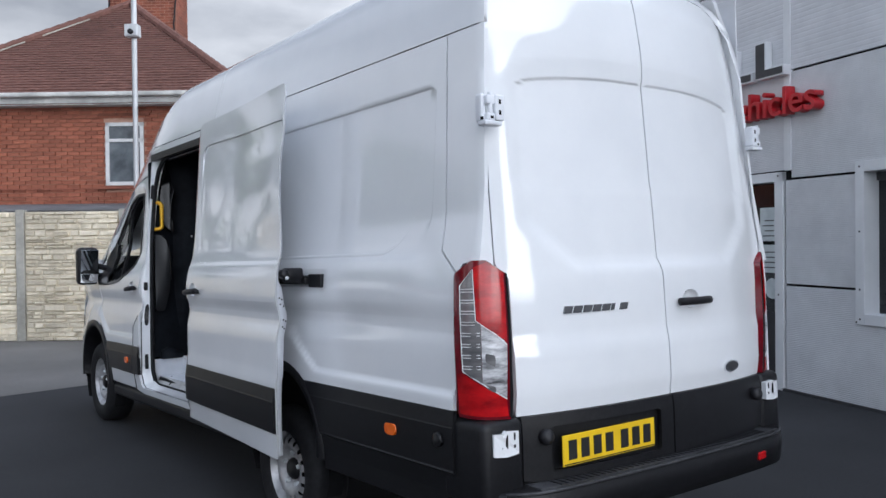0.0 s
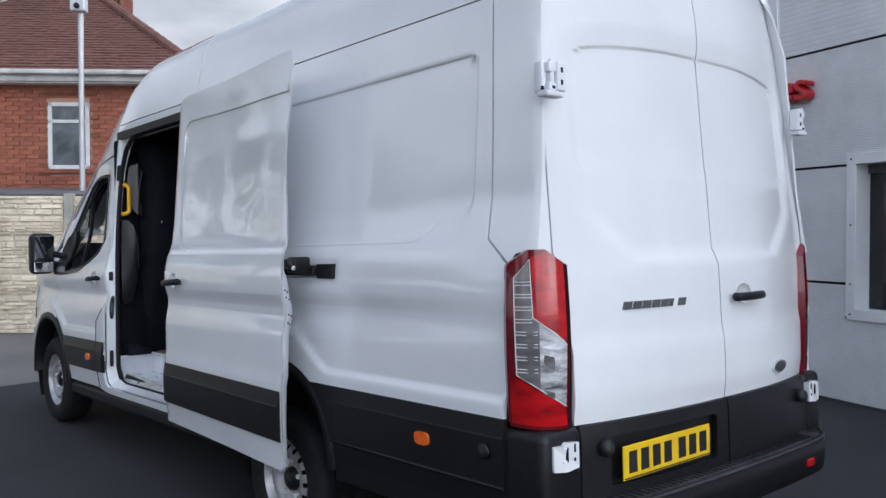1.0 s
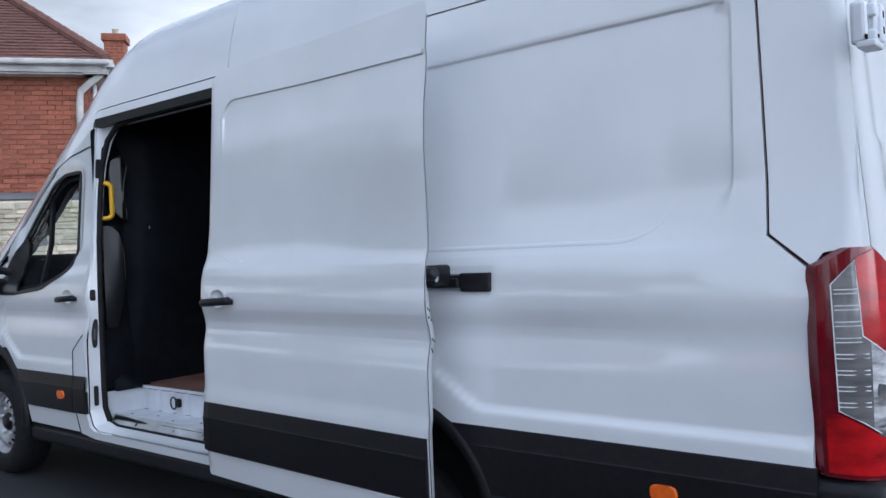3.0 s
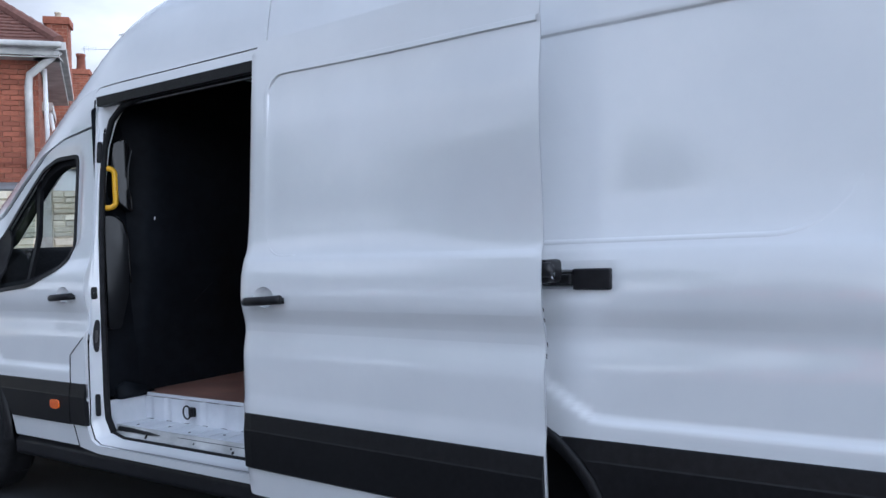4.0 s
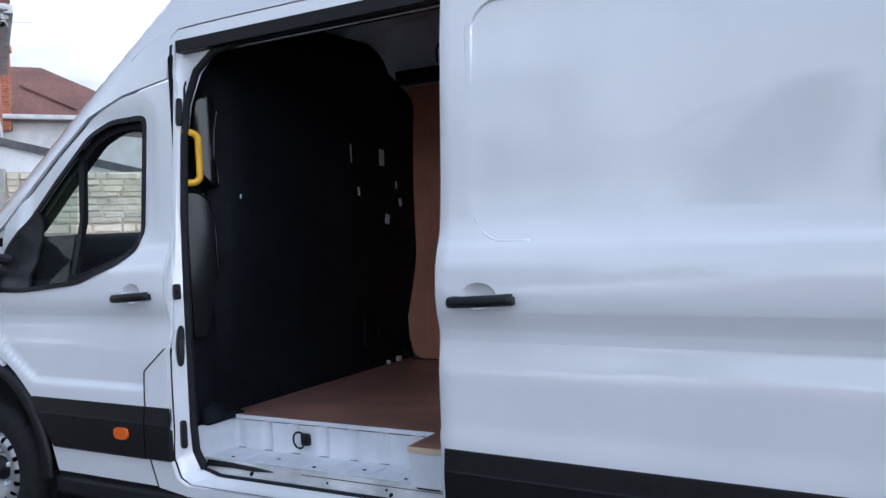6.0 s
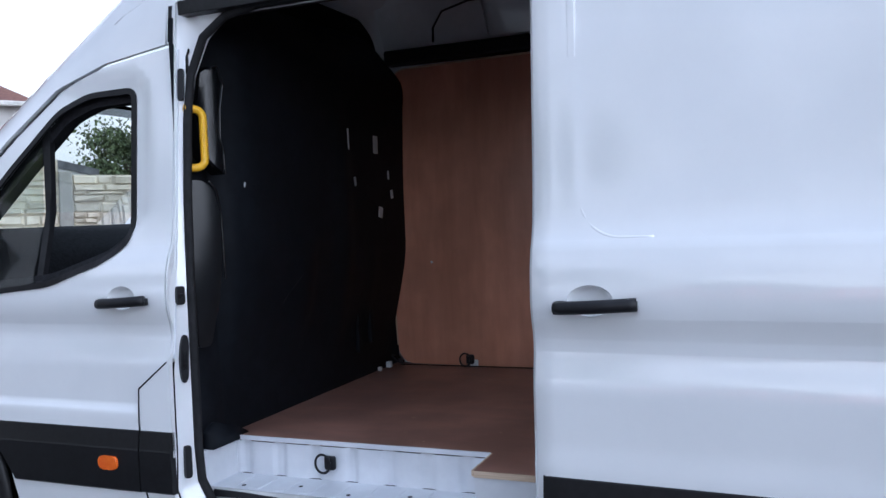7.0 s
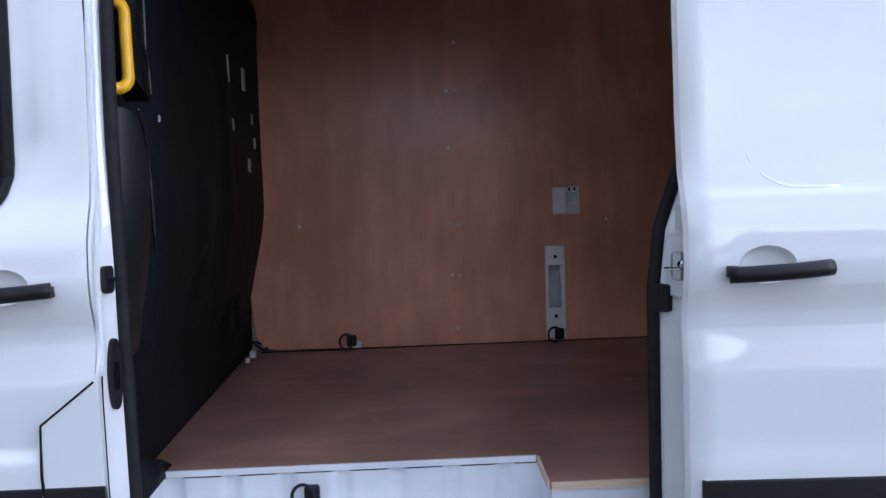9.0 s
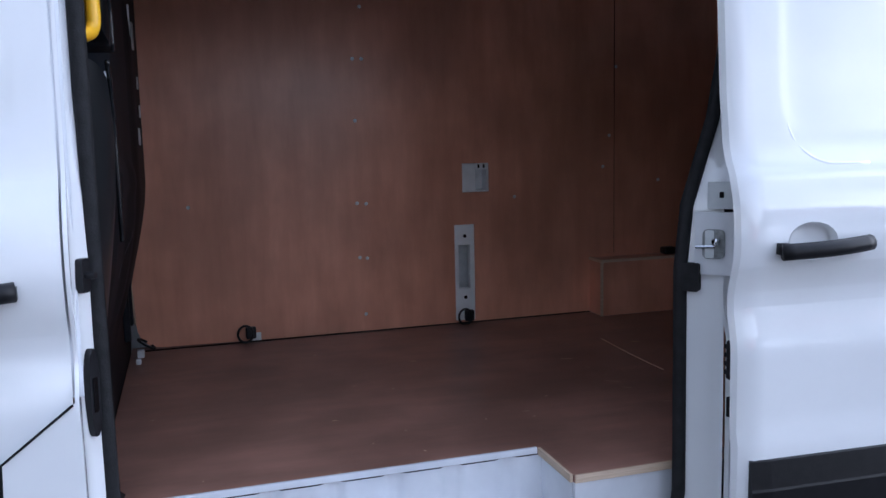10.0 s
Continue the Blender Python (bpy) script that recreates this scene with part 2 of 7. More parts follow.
GUTTER = surface("dirty_white_gutter", (0.55, 0.54, 0.51), (0.70, 0.69, 0.66), 0.5, scale=5, spots=0.25, spot_scale=3)
RENDERED = surface("white_rendered_wall", (0.62, 0.61, 0.59), (0.72, 0.71, 0.69), 0.9, scale=5, spots=0.15)
WHITEWASH = surface("bright_white_masonry_paint", (0.80, 0.80, 0.79), (0.87, 0.87, 0.86), 0.85, scale=6, spots=0.08)
SLATE = surface("grey_slate", (0.10, 0.10, 0.105), (0.17, 0.17, 0.175), 0.8, scale=9, spots=0.3, per_piece=0.25)
CLAD = surface("silver_grey_cladding", (0.64, 0.65, 0.67), (0.71, 0.72, 0.74), 0.42, metal=0.0, scale=4, spots=0.08, spot_scale=1.0)
CLAD_TRIM = surface("pale_grey_flashing", (0.72, 0.735, 0.75), (0.78, 0.79, 0.80), 0.4, scale=5, spots=0.08)
GALV = surface("galvanised_pole", (0.46, 0.47, 0.48), (0.58, 0.59, 0.60), 0.45, metal=0.5, scale=20, stretch=(1, 1, 0.2))
SIGN_RED = surface("red_sign_letter", (0.42, 0.012, 0.018), (0.52, 0.018, 0.025), 0.35, scale=5)
SIGN_DARK = surface("dark_sign_letter", (0.035, 0.036, 0.040), (0.055, 0.056, 0.060), 0.4, scale=5)
SHOP_GLASS = surface("dark_shop_glass", (0.010, 0.012, 0.014), (0.016, 0.018, 0.020), 0.04, scale=2)
HOUSE_GLASS = surface("reflecting_house_glass", (0.10, 0.12, 0.13), (0.20, 0.22, 0.24), 0.06, scale=3, spots=0.5, spot_scale=2.5)
PAPER = surface("pale_notice_paper", (0.55, 0.60, 0.60), (0.68, 0.72, 0.72), 0.7, scale=10)
LEAF = surface("green_leaves", (0.095, 0.130, 0.055), (0.165, 0.205, 0.095), 0.7, scale=3, per_piece=0.45)
BARK = surface("grey_brown_bark", (0.07, 0.052, 0.038), (0.12, 0.09, 0.066), 0.9, scale=14, bump=0.5)


# ---------------------------------------------------------------- mesh helpers
ROOTS = {}


def thing(name, loc, label, category, group="", kind="", frame_of=Matrix()):
    """An Empty at the base of a thing; its parts are written in the coordinates of frame_of."""
    e = new(name)
    e.matrix_basis, e.empty_display_size = frame_of @ Matrix.Translation(Vector(loc)), 0.2
    ROOTS[e.name] = Matrix.Translation(Vector(loc)).inverted()
    return tagged(e, label, category, group, kind)


def link(name, me, mat, parent=None, label="", smooth=False):
    if mat is not None and not me.materials:
        me.materials.append(mat)
    if smooth:
        me.polygons.foreach_set("use_smooth", [True] * len(me.polygons))
    ob = new(name, me)
    if parent is not None:
        ob.parent = parent
        if parent.name in ROOTS:
            ob.matrix_parent_inverse = ROOTS[parent.name]
    if label:
        ob["label"] = label
    return ob


def part(name, bm, mat, parent=None, label="", smooth=False):
    me = bpy.data.meshes.new(name)
    bmesh.ops.recalc_face_normals(bm, faces=bm.faces)
    bm.to_mesh(me)
    bm.free()
    return link(name, me, mat, parent, label, smooth)


def raw(name, verts, faces, mat, parent=None, label="", smooth=False):
    me = bpy.data.meshes.new(name)
    me.from_pydata([tuple(v) for v in verts], [], faces)
    me.update()
    return link(name, me, mat, parent, label, smooth)


def box(x0, x1, y0, y1, z0, z1, bevel=0.0, seg=2, m=None):
    bm = bmesh.new()
    c = Matrix.Translation(((x0 + x1) / 2, (y0 + y1) / 2, (z0 + z1) / 2)) @ Matrix.Diagonal((x1 - x0, y1 - y0, z1 - z0, 1))
    bmesh.ops.create_cube(bm, size=1.0, matrix=c)
    if bevel:
        bmesh.ops.bevel(bm, geom=list(bm.edges), offset=bevel, segments=seg, profile=0.5, affect="EDGES")
    if m is not None:
        bmesh.ops.transform(bm, matrix=m, verts=bm.verts)
    return bm


def prism(poly, fa, fb, bevel=0.0, seg=2):
    """A closed polygon carried from fa(a, b) to fb(a, b)."""
    bm = bmesh.new()
    lo = [bm.verts.new(fa(*p)) for p in poly]
    hi = [bm.verts.new(fb(*p)) for p in poly]
    bm.faces.new(lo), bm.faces.new(hi[::-1])
    n = len(poly)
    for i in range(n):
        bm.faces.new((lo[i], hi[i], hi[(i + 1) % n], lo[(i + 1) % n]))
    if bevel:
        bmesh.ops.bevel(bm, geom=list(bm.edges), offset=bevel, segments=seg, profile=0.5, affect="EDGES")
    return bm


def lathe(profile, n, m):
    """(radius, height) pairs turned round the local z axis, then set at m."""
    bm = bmesh.new()
    rings = []
    for r, h in profile:
        rings.append([bm.verts.new(m @ Vector((r * math.cos(2 * math.pi * i / n), r * math.sin(2 * math.pi * i / n), h))) for i in range(n)])
    for a, b in zip(rings, rings[1:]):
        for i in range(n):
            bm.faces.new((a[i], a[(i + 1) % n], b[(i + 1) % n], b[i]))
    for ring, (r, h) in ((rings[0], profile[0]), (rings[-1], profile[-1])):
        if r < 0.05:
            bm.faces.new(ring)
    return bm


def tube(points, radius, n=8, flat=1.0):
    """A round bar along points."""
    bm = bmesh.new()
    pts = [Vector(p) for p in points]
    rings = []
    side = None
    for i, p in enumerate(pts):
        t = (pts[min(i + 1, len(pts) - 1)] - pts[max(i - 1, 0)]).normalized()
        if side is None:
            side = t.cross(Vector((0.3, 0.2, 1))).normalized()
        side = (side - t * side.dot(t)).normalized()
        up = t.cross(side)
        rings.append([bm.verts.new(p + radius * (math.cos(2 * math.pi * k / n) * side + flat * math.sin(2 * math.pi * k / n) * up)) for k in range(n)])
    for a, b in zip(rings, rings[1:]):
        for k in range(n):
            bm.faces.new((a[k], a[(k + 1) % n], b[(k + 1) % n], b[k]))
    bm.faces.new(rings[0]), bm.faces.new(rings[-1][::-1])
    return bm


def arc(cx, cy, r, a0, a1, n, ry=None):
    return [(cx + r * math.cos(radians(a0 + (a1 - a0) * i / n)), cy + (ry or r) * math.sin(radians(a0 + (a1 - a0) * i / n))) for i in range(n + 1)]


def rounded(a0, a1, b0, b1, r, n=5):
    return arc(a0 + r, b0 + r, r, 180, 270, n) + arc(a1 - r, b0 + r, r, 270, 360, n) + arc(a1 - r, b1 - r, r, 0, 90, n) + arc(a0 + r, b1 - r, r, 90, 180, n)


def soften(poly, r, n=4):
    """Rounds the corners of a polygon by quadratic arcs."""
    out = []
    k = len(poly)
    for i in range(k):
        p, q, s = Vector(poly[i - 1]), Vector(poly[i]), Vector(poly[(i + 1) % k])
        d1, d2 = (p - q), (s - q)
        a = q + d1.normalized() * min(r, d1.length * 0.45)
        b = q + d2.normalized() * min(r, d2.length * 0.45)
        for j in range(n + 1):
            w = j / n
            out.append(tuple(a * (1 - w) ** 2 + q * 2 * w * (1 - w) + b * w * w))
    return out


def resample(poly, step):
    out = []
    for i, p in enumerate(poly):
        q = poly[(i + 1) % len(poly)]
        d = math.hypot(q[0] - p[0], q[1] - p[1])
        if d < 1e-6:
            continue
        k = max(1, int(round(d / step)))
        out += [(p[0] + (q[0] - p[0]) * j / k, p[1] + (q[1] - p[1]) * j / k) for j in range(k)]
    return out


def inside(px, py, poly):
    hit = np.zeros(px.shape, bool)
    n = len(poly)
    for i in range(n):
        x0, y0 = poly[i]
        x1, y1 = poly[(i + 1) % n]
        if y0 == y1:
            continue
        cond = ((y0 > py) != (y1 > py)) & (px < (x1 - x0) * (py - y0) / (y1 - y0) + x0)
        hit ^= cond
    return hit


def near(px, py, poly, gap):
    bad = np.zeros(px.shape, bool)
    n = len(poly)
    for i in range(n):
        x0, y0 = poly[i]
        dx, dy = poly[(i + 1) % n][0] - x0, poly[(i + 1) % n][1] - y0
        w = np.clip(((px - x0) * dx + (py - y0) * dy) / max(dx * dx + dy * dy, 1e-12), 0, 1)
        bad |= np.hypot(px - x0 - w * dx, py - y0 - w * dy) < gap
    return bad


def sheet(name, outline, holes, fn, step, mat, parent=None, label="", back=None, extra=(), flip=False, cols=()):
    """A pressed panel: the outline less its holes, filled with a fine net of points and shaped by fn(a, b). back: a vector by which
    all its edges are folded inwards."""
    from mathutils.geometry import delaunay_2d_cdt
    loops = [resample(p, step) for p in (outline, *holes)]
    a0, a1 = min(p[0] for p in outline), max(p[0] for p in outline)
    b0, b1 = min(p[1] for p in outline), max(p[1] for p in outline)
    ga = np.linspace(a0, a1, max(2, int((a1 - a0) / step) + 1))
    gb = np.linspace(b0, b1, max(2, int((b1 - b0) / step) + 1))
    if extra:
        gb = np.unique(np.concatenate([gb, np.array(extra)]))
    if cols:
        ga = np.unique(np.concatenate([ga, np.array(cols)]))
    A, B = [g.ravel() for g in np.meshgrid(ga, gb)]
    ok = inside(A, B, loops[0])
    for h in loops[1:]:
        ok &= ~inside(A, B, h)
    for h in loops:
        ok &= ~near(A, B, h, step * 0.45)
    pts, edges = [], []
    for lp in loops:
        k = len(pts)
        pts += lp
        edges += [(k + i, k + (i + 1) % len(lp)) for i in range(len(lp))]
    pts += list(zip(A[ok], B[ok]))
    vs, es, fs = delaunay_2d_cdt([Vector(p) for p in pts], edges, [], 0, 1e-6)[:3]
    ca = np.array([sum(vs[i][0] for i in f) / 3 for f in fs])
    cb = np.array([sum(vs[i][1] for i in f) / 3 for f in fs])
    keep = inside(ca, cb, loops[0])
    area = np.array([abs((vs[f[1]][0] - vs[f[0]][0]) * (vs[f[2]][1] - vs[f[0]][1]) - (vs[f[2]][0] - vs[f[0]][0]) * (vs[f[1]][1] - vs[f[0]][1])) for f in fs])
    keep &= area > 2e-7
    for h in loops[1:]:
        keep &= ~inside(ca, cb, h)
    verts = [Vector(fn(v[0], v[1])) for v in vs]
    faces = [tuple(f) if not flip else tuple(f)[::-1] for f, k in zip(fs, keep) if k]
    if back is not None:
        count = {}
        for f in faces:
            for i in range(3):
                e = (f[i], f[(i + 1) % 3])
                count[e] = count.get(e, 0) + 1
        rim = [e for e in count if (e[1], e[0]) not in count]
        twin = {}
        bv = Vector(back)
        for e in rim:
            for i in e:
                if i not in twin:
                    twin[i] = len(verts)
                    verts.append(verts[i].copy())
                    verts.append(verts[i] + bv)
        for i, j in rim:
            faces.append((j, i, twin[i], twin[j])) if False else faces.append((twin[j], twin[i], twin[i] + 1, twin[j] + 1))
    return raw(name, verts, faces, mat, parent, label, True)


def step01(a, b, x):
    w = min(1.0, max(0.0, (x - a) / (b - a)))
    return w * w * (3 - 2 * w)


def rbox(a, b, a0, a1, b0, b1, r):
    """Signed distance to a rounded rectangle, negative inside."""
    qa, qb = abs(a - (a0 + a1) / 2) - (a1 - a0) / 2 + r, abs(b - (b0 + b1) / 2) - (b1 - b0) / 2 + r
    return math.hypot(max(qa, 0), max(qb, 0)) + min(max(qa, qb), 0) - r


# ---------------------------------------------------------------- the van: outside
XS, XC, YB = 2.045, 3.072, 2.305                 # side skin, centre line, rear doors' plane
AXLE_R, AXLE_F, HUB, FLOOR = 4.10, 7.86, 0.355, 0.612
PZ = (0.28, 0.50, 0.72, 0.95, 1.035, 1.075, 1.13, 1.18, 1.26, 1.32, 1.345, 1.385, 1.50, 1.80, 2.20, 2.30, 2.45, 2.60, 2.68, 2.74, 2.77)
PX = (0.020, 0.0, 0.0, 0.004, 0.022, 0.020, 0.004, 0.0, 0.007, 0.023, 0.036, 0.050, 0.066, 0.090, 0.120, 0.130, 0.160, 0.205, 0.27, 0.37, 0.54)
RY = (5.2, 6.20, 6.45, 6.60, 6.80, 7.06, 7.35, 7.70, 8.06, 8.30)
RZ = (2.77, 2.765, 2.69, 2.61, 2.465, 2.285, 2.075, 1.82, 1.535, 1.40)
tz = np.linspace(0.2, 2.8, 521)
tp = np.convolve(np.interp(np.linspace(0.1, 2.9, 561), PZ, PX), np.ones(3) / 3, "same")[20:-20]
tr = np.convolve(np.interp(np.linspace(4.5, 9.1, 461), RY, RZ), np.ones(21) / 21, "same")
ty = np.linspace(4.5, 9.1, 461)


def roof_at(y):
    return float(np.interp(y, ty[12:-12], tr[12:-12]))


def tumble(y, z):
    """How far the side leans in at height z, with the cab's lower roof taken into account."""
    zr = roof_at(y)
    if zr < 2.768 and z > 1.25:
        z = 1.25 + (z - 1.25) * (2.77 - 1.25) / max(zr - 1.25, 0.05)
    return float(np.interp(z, tz, tp))


def edge_y(z):
    """The rear edge leans forward with height."""
    return 2.404 + 0.05 * max(0.0, z - 1.28)


def corner(y, z):
    """Rounding of the rear corner in plan."""
    w = max(0.0, min(0.9, (edge_y(z) + 0.013 - y) / 0.014))
    return 0.014 * (1 - math.sqrt(1 - w * w))


def skin(y, z):
    """The bare left side without pressings."""
    t = tumble(y, z)
    if y < 3.6 and 0.72 < z < 1.18:                 # the lower swage fades towards the lamp
        t *= 0.35 + 0.65 * step01(2.55, 3.6, y)
    if y < 2.9 and 1.18 < z < 1.5:                  # no shoulder on the rear corner
        t += (1 - step01(2.68, 2.9, y)) * ((z - 1.18) / 0.32 * 0.066 - t)
    front = 0.14 * max(0.0, (y - 7.9) / 0.95) ** 2.2 if y > 7.9 else 0.0
    return XS + t + corner(y, z) + front


def flare(y, z, yw, sgn):
    """Lower edge kicked out, the crease rising round a wheel arch on one side of it."""
    d = (yw - y) * sgn
    zc = 0.788 + min(0.20, 0.67 * max(0.0, 0.425 - d) ** 1.15 / 0.85)
    return -0.016 * step01(zc + 0.012, zc - 0.022, z)


def left_side(y, z):
    x = skin(y, z)
    r = 0.05 if z > 1.7 else 0.20
    x += 0.009 * step01(0.003, -0.007, rbox(y, z, 2.752, 5.6, 1.345, 2.06, r)) * step01(1.36, 1.50, z)
    x += flare(y, z, AXLE_R, 1)
    x += 0.010 * step01(0.010, -0.006, rbox(y, z, 3.605, 5.6, 1.195, 1.27, 0.008))
    return (x, y, z)


def front_side(y, z):
    x = skin(y, z) + flare(y, z, AXLE_F, -1 if y > AXLE_F else 1)
    x += 0.018 * step01(0.02, -0.03, rbox(y, z, 6.70, 7.62, 1.40, 1.97, 0.1))
    return (x, y, z)


DOOR_OUT = 0.117


def slide_side(y, z, recess=1.0):
    w = (5.235 - y) / 1.475                          # the rear end stands farther out, its edge rolled
    e = 0.7 * step01(0.45, 1.0, w)
    x = XS + tumble(5.0, z) * (1 - e) + float(np.interp(z, (0.7, 0.95, 1.035, 1.075, 1.13, 1.23, 1.315, 1.345, 1.51, 1.71, 1.86, 2.05, 2.2), (0, 0.004, 0.028, 0.025, 0.008, 0.012, 0.020, 0.036, 0.028, 0.018, 0.028, 0.055, 0.078))) * e
    x -= DOOR_OUT + 0.072 * w
    r = 0.09 if z > 1.7 else 0.11
    x += recess * (0.002 + 0.006 * step01(1.85, 2.0, z)) * step01(0.018, 0.002 - 0.034 * step01(2.0, 1.85, z), rbox(y, z - 0.028 * (y - 3.8), 3.2, 5.105, 1.338, 2.052, r)) * step01(1.35, 1.42, z)
    x -= 0.006 * step01(0.76, 0.73, z)
    x += 0.016 * step01(5.19, 5.235, y) ** 2 * (1 if z > 0.3 else 0)
    return (x, y, z)


def far(x, z=1.0):
    """The far rear corner is drawn in a little, more so towards the roof."""
    return x - (0.05 + 0.05 * step01(1.3, 2.4, z)) * step01(3.15, 3.95, x)


def mirrored(fn):
    return lambda y, z: (2 * XC - fn(y, z)[0], y, z)


def cup_hole(y0, y1, z):
    yc = y0 * 0.42 + y1 * 0.58
    return arc(yc, z + 0.012, 0.062, 0, 360, 20, 0.042)[:-1]


van = thing("panel_van", (XC, 5.5, 0), "long white high-roof panel van with its side door slid open", "van", frame_of=VAN)
LIFT = (0.018, 0, 0)

# roof sides, in two pressings with a joint between
def droop(y):
    """The roof falls away towards the rear doors."""
    return 0.085 * step01(3.15, 2.60, y)


top_rear = [(y, 2.268) for y in np.linspace(2.4534, 5.248, 12)] + [(y, 2.768 - droop(y)) for y in np.linspace(5.248, 2.67, 18)] + [(2.595, 2.645), (2.525, 2.57), (2.468, 2.46)]
sheet("roof_side_panel", top_rear, [], lambda y, z: (skin(y, z), y, z), 0.04, PAINT, van, back=(0.015, 0.0, 0.0), extra=(2.66, 2.68, 2.70, 2.715, 2.73, 2.738, 2.744, 2.75), flip=True)


def edge_up(y, lift=0.0):
    return max(roof_at(y) - 0.004 - lift, 1.30)


DOOR_TOP = [(6.615, 2.062), (6.90, 2.026), (7.16, 1.957), (7.38, 1.808), (7.58, 1.655), (7.77, 1.508)]
top_front = ([(5.254, 2.268), (5.9, 2.268), (6.56, 2.270), (6.606, 2.24), (6.612, 2.069)] + [(a + 0.008, b + 0.007) for a, b in DOOR_TOP[1:]] + [(7.98, 1.36), (8.05, 1.30)]
             + [(y, max(edge_up(y), 1.31)) for y in np.linspace(8.12, 5.254, 26)])
sheet("cab_roof_side_panel", top_front, [], lambda y, z: (skin(y, z), y, z), 0.04, PAINT, van, back=LIFT, flip=True)


def bead(name, path, fn, r, parent):
    """A pressed crease: a low rounded bead that follows the side."""
    sink = [-0.0005 + 0.0008 * abs(2 * i / (len(path) - 1) - 1) ** 3 for i in range(len(path))]
    part(name, tube([(fn(y, z)[0] + r + s, y, z) for (y, z), s in zip(path, sink)], r, 56), PAINT, parent, "", True)


# main side pressing: door opening, wheel arch
def along(path, n):
    """n points spread evenly over each leg of a path."""
    out = []
    for a, b in zip(path, path[1:]):
        out += [tuple(p + (q - p) * i / n for p, q in zip(a, b)) for i in range(n)]
    return out + [path[-1]]


open_keys = [(5.215, 0.395), (6.50, 0.395), (6.55, 0.42), (6.574, 0.50), (6.566, 0.62), (6.566, 1.2), (6.566, 1.9), (6.568, 2.10), (6.570, 2.214), (6.45, 2.216), (6.25, 2.216),
             (5.6, 2.216), (5.10, 2.216), (5.04, 2.19), (5.02, 2.10), (5.055, 1.72), (5.105, 1.46), (5.175, 1.26), (5.19, 1.1), (5.19, 0.5), (5.198, 0.42)]
seal_keys = [(5.30, 0.424), (6.40, 0.424), (6.49, 0.446), (6.524, 0.52), (6.533, 0.64), (6.534, 1.2), (6.534, 1.80), (6.520, 1.95), (6.465, 2.08), (6.37, 2.145), (6.22, 2.17),
             (5.6, 2.172), (5.20, 2.172), (5.12, 2.15), (5.085, 2.08), (5.125, 1.70), (5.175, 1.45), (5.245, 1.25), (5.262, 1.1), (5.262, 0.56), (5.275, 0.47)]
ap = along(open_keys + open_keys[:1], 4)[:-1]
seal_loop = along(seal_keys + seal_keys[:1], 4)[:-1]
arch = [(AXLE_R + 0.485 * math.cos(a), HUB + 0.03 + 0.424 * math.sin(a)) for a in np.linspace(0.12, math.pi - 0.12, 26)]
main = ([(2.538, 0.715)] + [(2.536, 1.255), (2.653, 1.352), (2.668, 1.75), (2.690, 2.261)]
        + [(y, 2.261) for y in (3.5, 4.5, 5.5)] + [(6.56, 2.263), (6.606, 2.235), (6.606, 2.07), (6.5735, 2.064), (6.5735, 0.956), (6.70, 0.858), (6.704, 0.74), (6.69, 0.49), (6.662, 0.372), (6.5, 0.352), (4.62, 0.352)]
        + arch + [(3.60, 0.352), (2.538, 0.352)])
sheet("body_side", main, [ap], left_side, 0.030, PAINT, van, back=LIFT, extra=(0.762, 0.772, 0.782, 0.792, 0.802, 0.815, 0.83, 0.845, 0.86, 0.875, 0.89, 0.905, 0.92, 1.00, 1.035, 1.075, 1.10, 1.13, 1.29, 1.315, 1.327, 1.338, 1.35, 2.050, 2.0535, 2.057, 2.0605, 2.064), cols=(2.749, 2.752, 2.756, 2.760, 2.764), flip=True)
pillar = [(2.681, 2.261), (2.659, 1.75), (2.644, 1.357), (2.527, 1.263), (2.50, 1.30), (2.44, 1.31), (2.404, 1.28), (2.415, 1.5), (2.440, 2.0), (2.453, 2.261)]
sheet("rear_corner_panel", pillar, [], lambda y, z: (skin(y, z), y, z), 0.025, PAINT, van, back=LIFT, flip=True)

bead("panel_crease", [(y, 1.346) for y in np.linspace(5.0, 3.16, 24)] + [(3.14 + 0.27 * math.cos(a), 1.616 + 0.27 * math.sin(a)) for a in np.linspace(-1.65, -2.75, 14)], left_side, 0.022, van)
# far side, plain, with the driver's window
WIN = soften([(6.755, 1.375), (6.76, 1.935), (7.0, 1.935), (7.16, 1.885), (7.42, 1.675), (7.74, 1.385), (7.745, 1.185), (7.50, 1.182), (7.12, 1.215), (6.86, 1.30)], 0.05)
far_arch = [(AXLE_R - 0.45 * math.cos(a), HUB + 0.03 + 0.45 * math.sin(a)) for a in np.linspace(0.12, math.pi - 0.12, 12)][::-1]
far_out = [(2.40, 0.36)] + [(3.62, 0.352)] + far_arch[::-1] + [(4.58, 0.352), (7.38, 0.352)] + \
    [(AXLE_F - 0.45 * math.cos(a), HUB + 0.03 + 0.45 * math.sin(a)) for a in np.linspace(0.12, math.pi - 0.12, 12)] + [(8.34, 0.352), (8.55, 0.4), (8.55, 1.1), (8.12, 1.31)] + \
    [(y, edge_up(y)) for y in np.linspace(8.02, 5.2, 18)] + [(3.15, 2.765), (2.9, 2.74), (2.67, 2.68), (2.53, 2.56), (2.44, 2.4), (2.40, 2.2)]
sheet("far_body_side", far_out, [WIN], mirrored(lambda y, z: (skin(y, z) + (0.085 + 0.05 * step01(1.3, 2.4, z)) * step01(3.4, 2.4, y), y, z)), 0.08, PAINT, van, back=(-0.018, 0, 0))

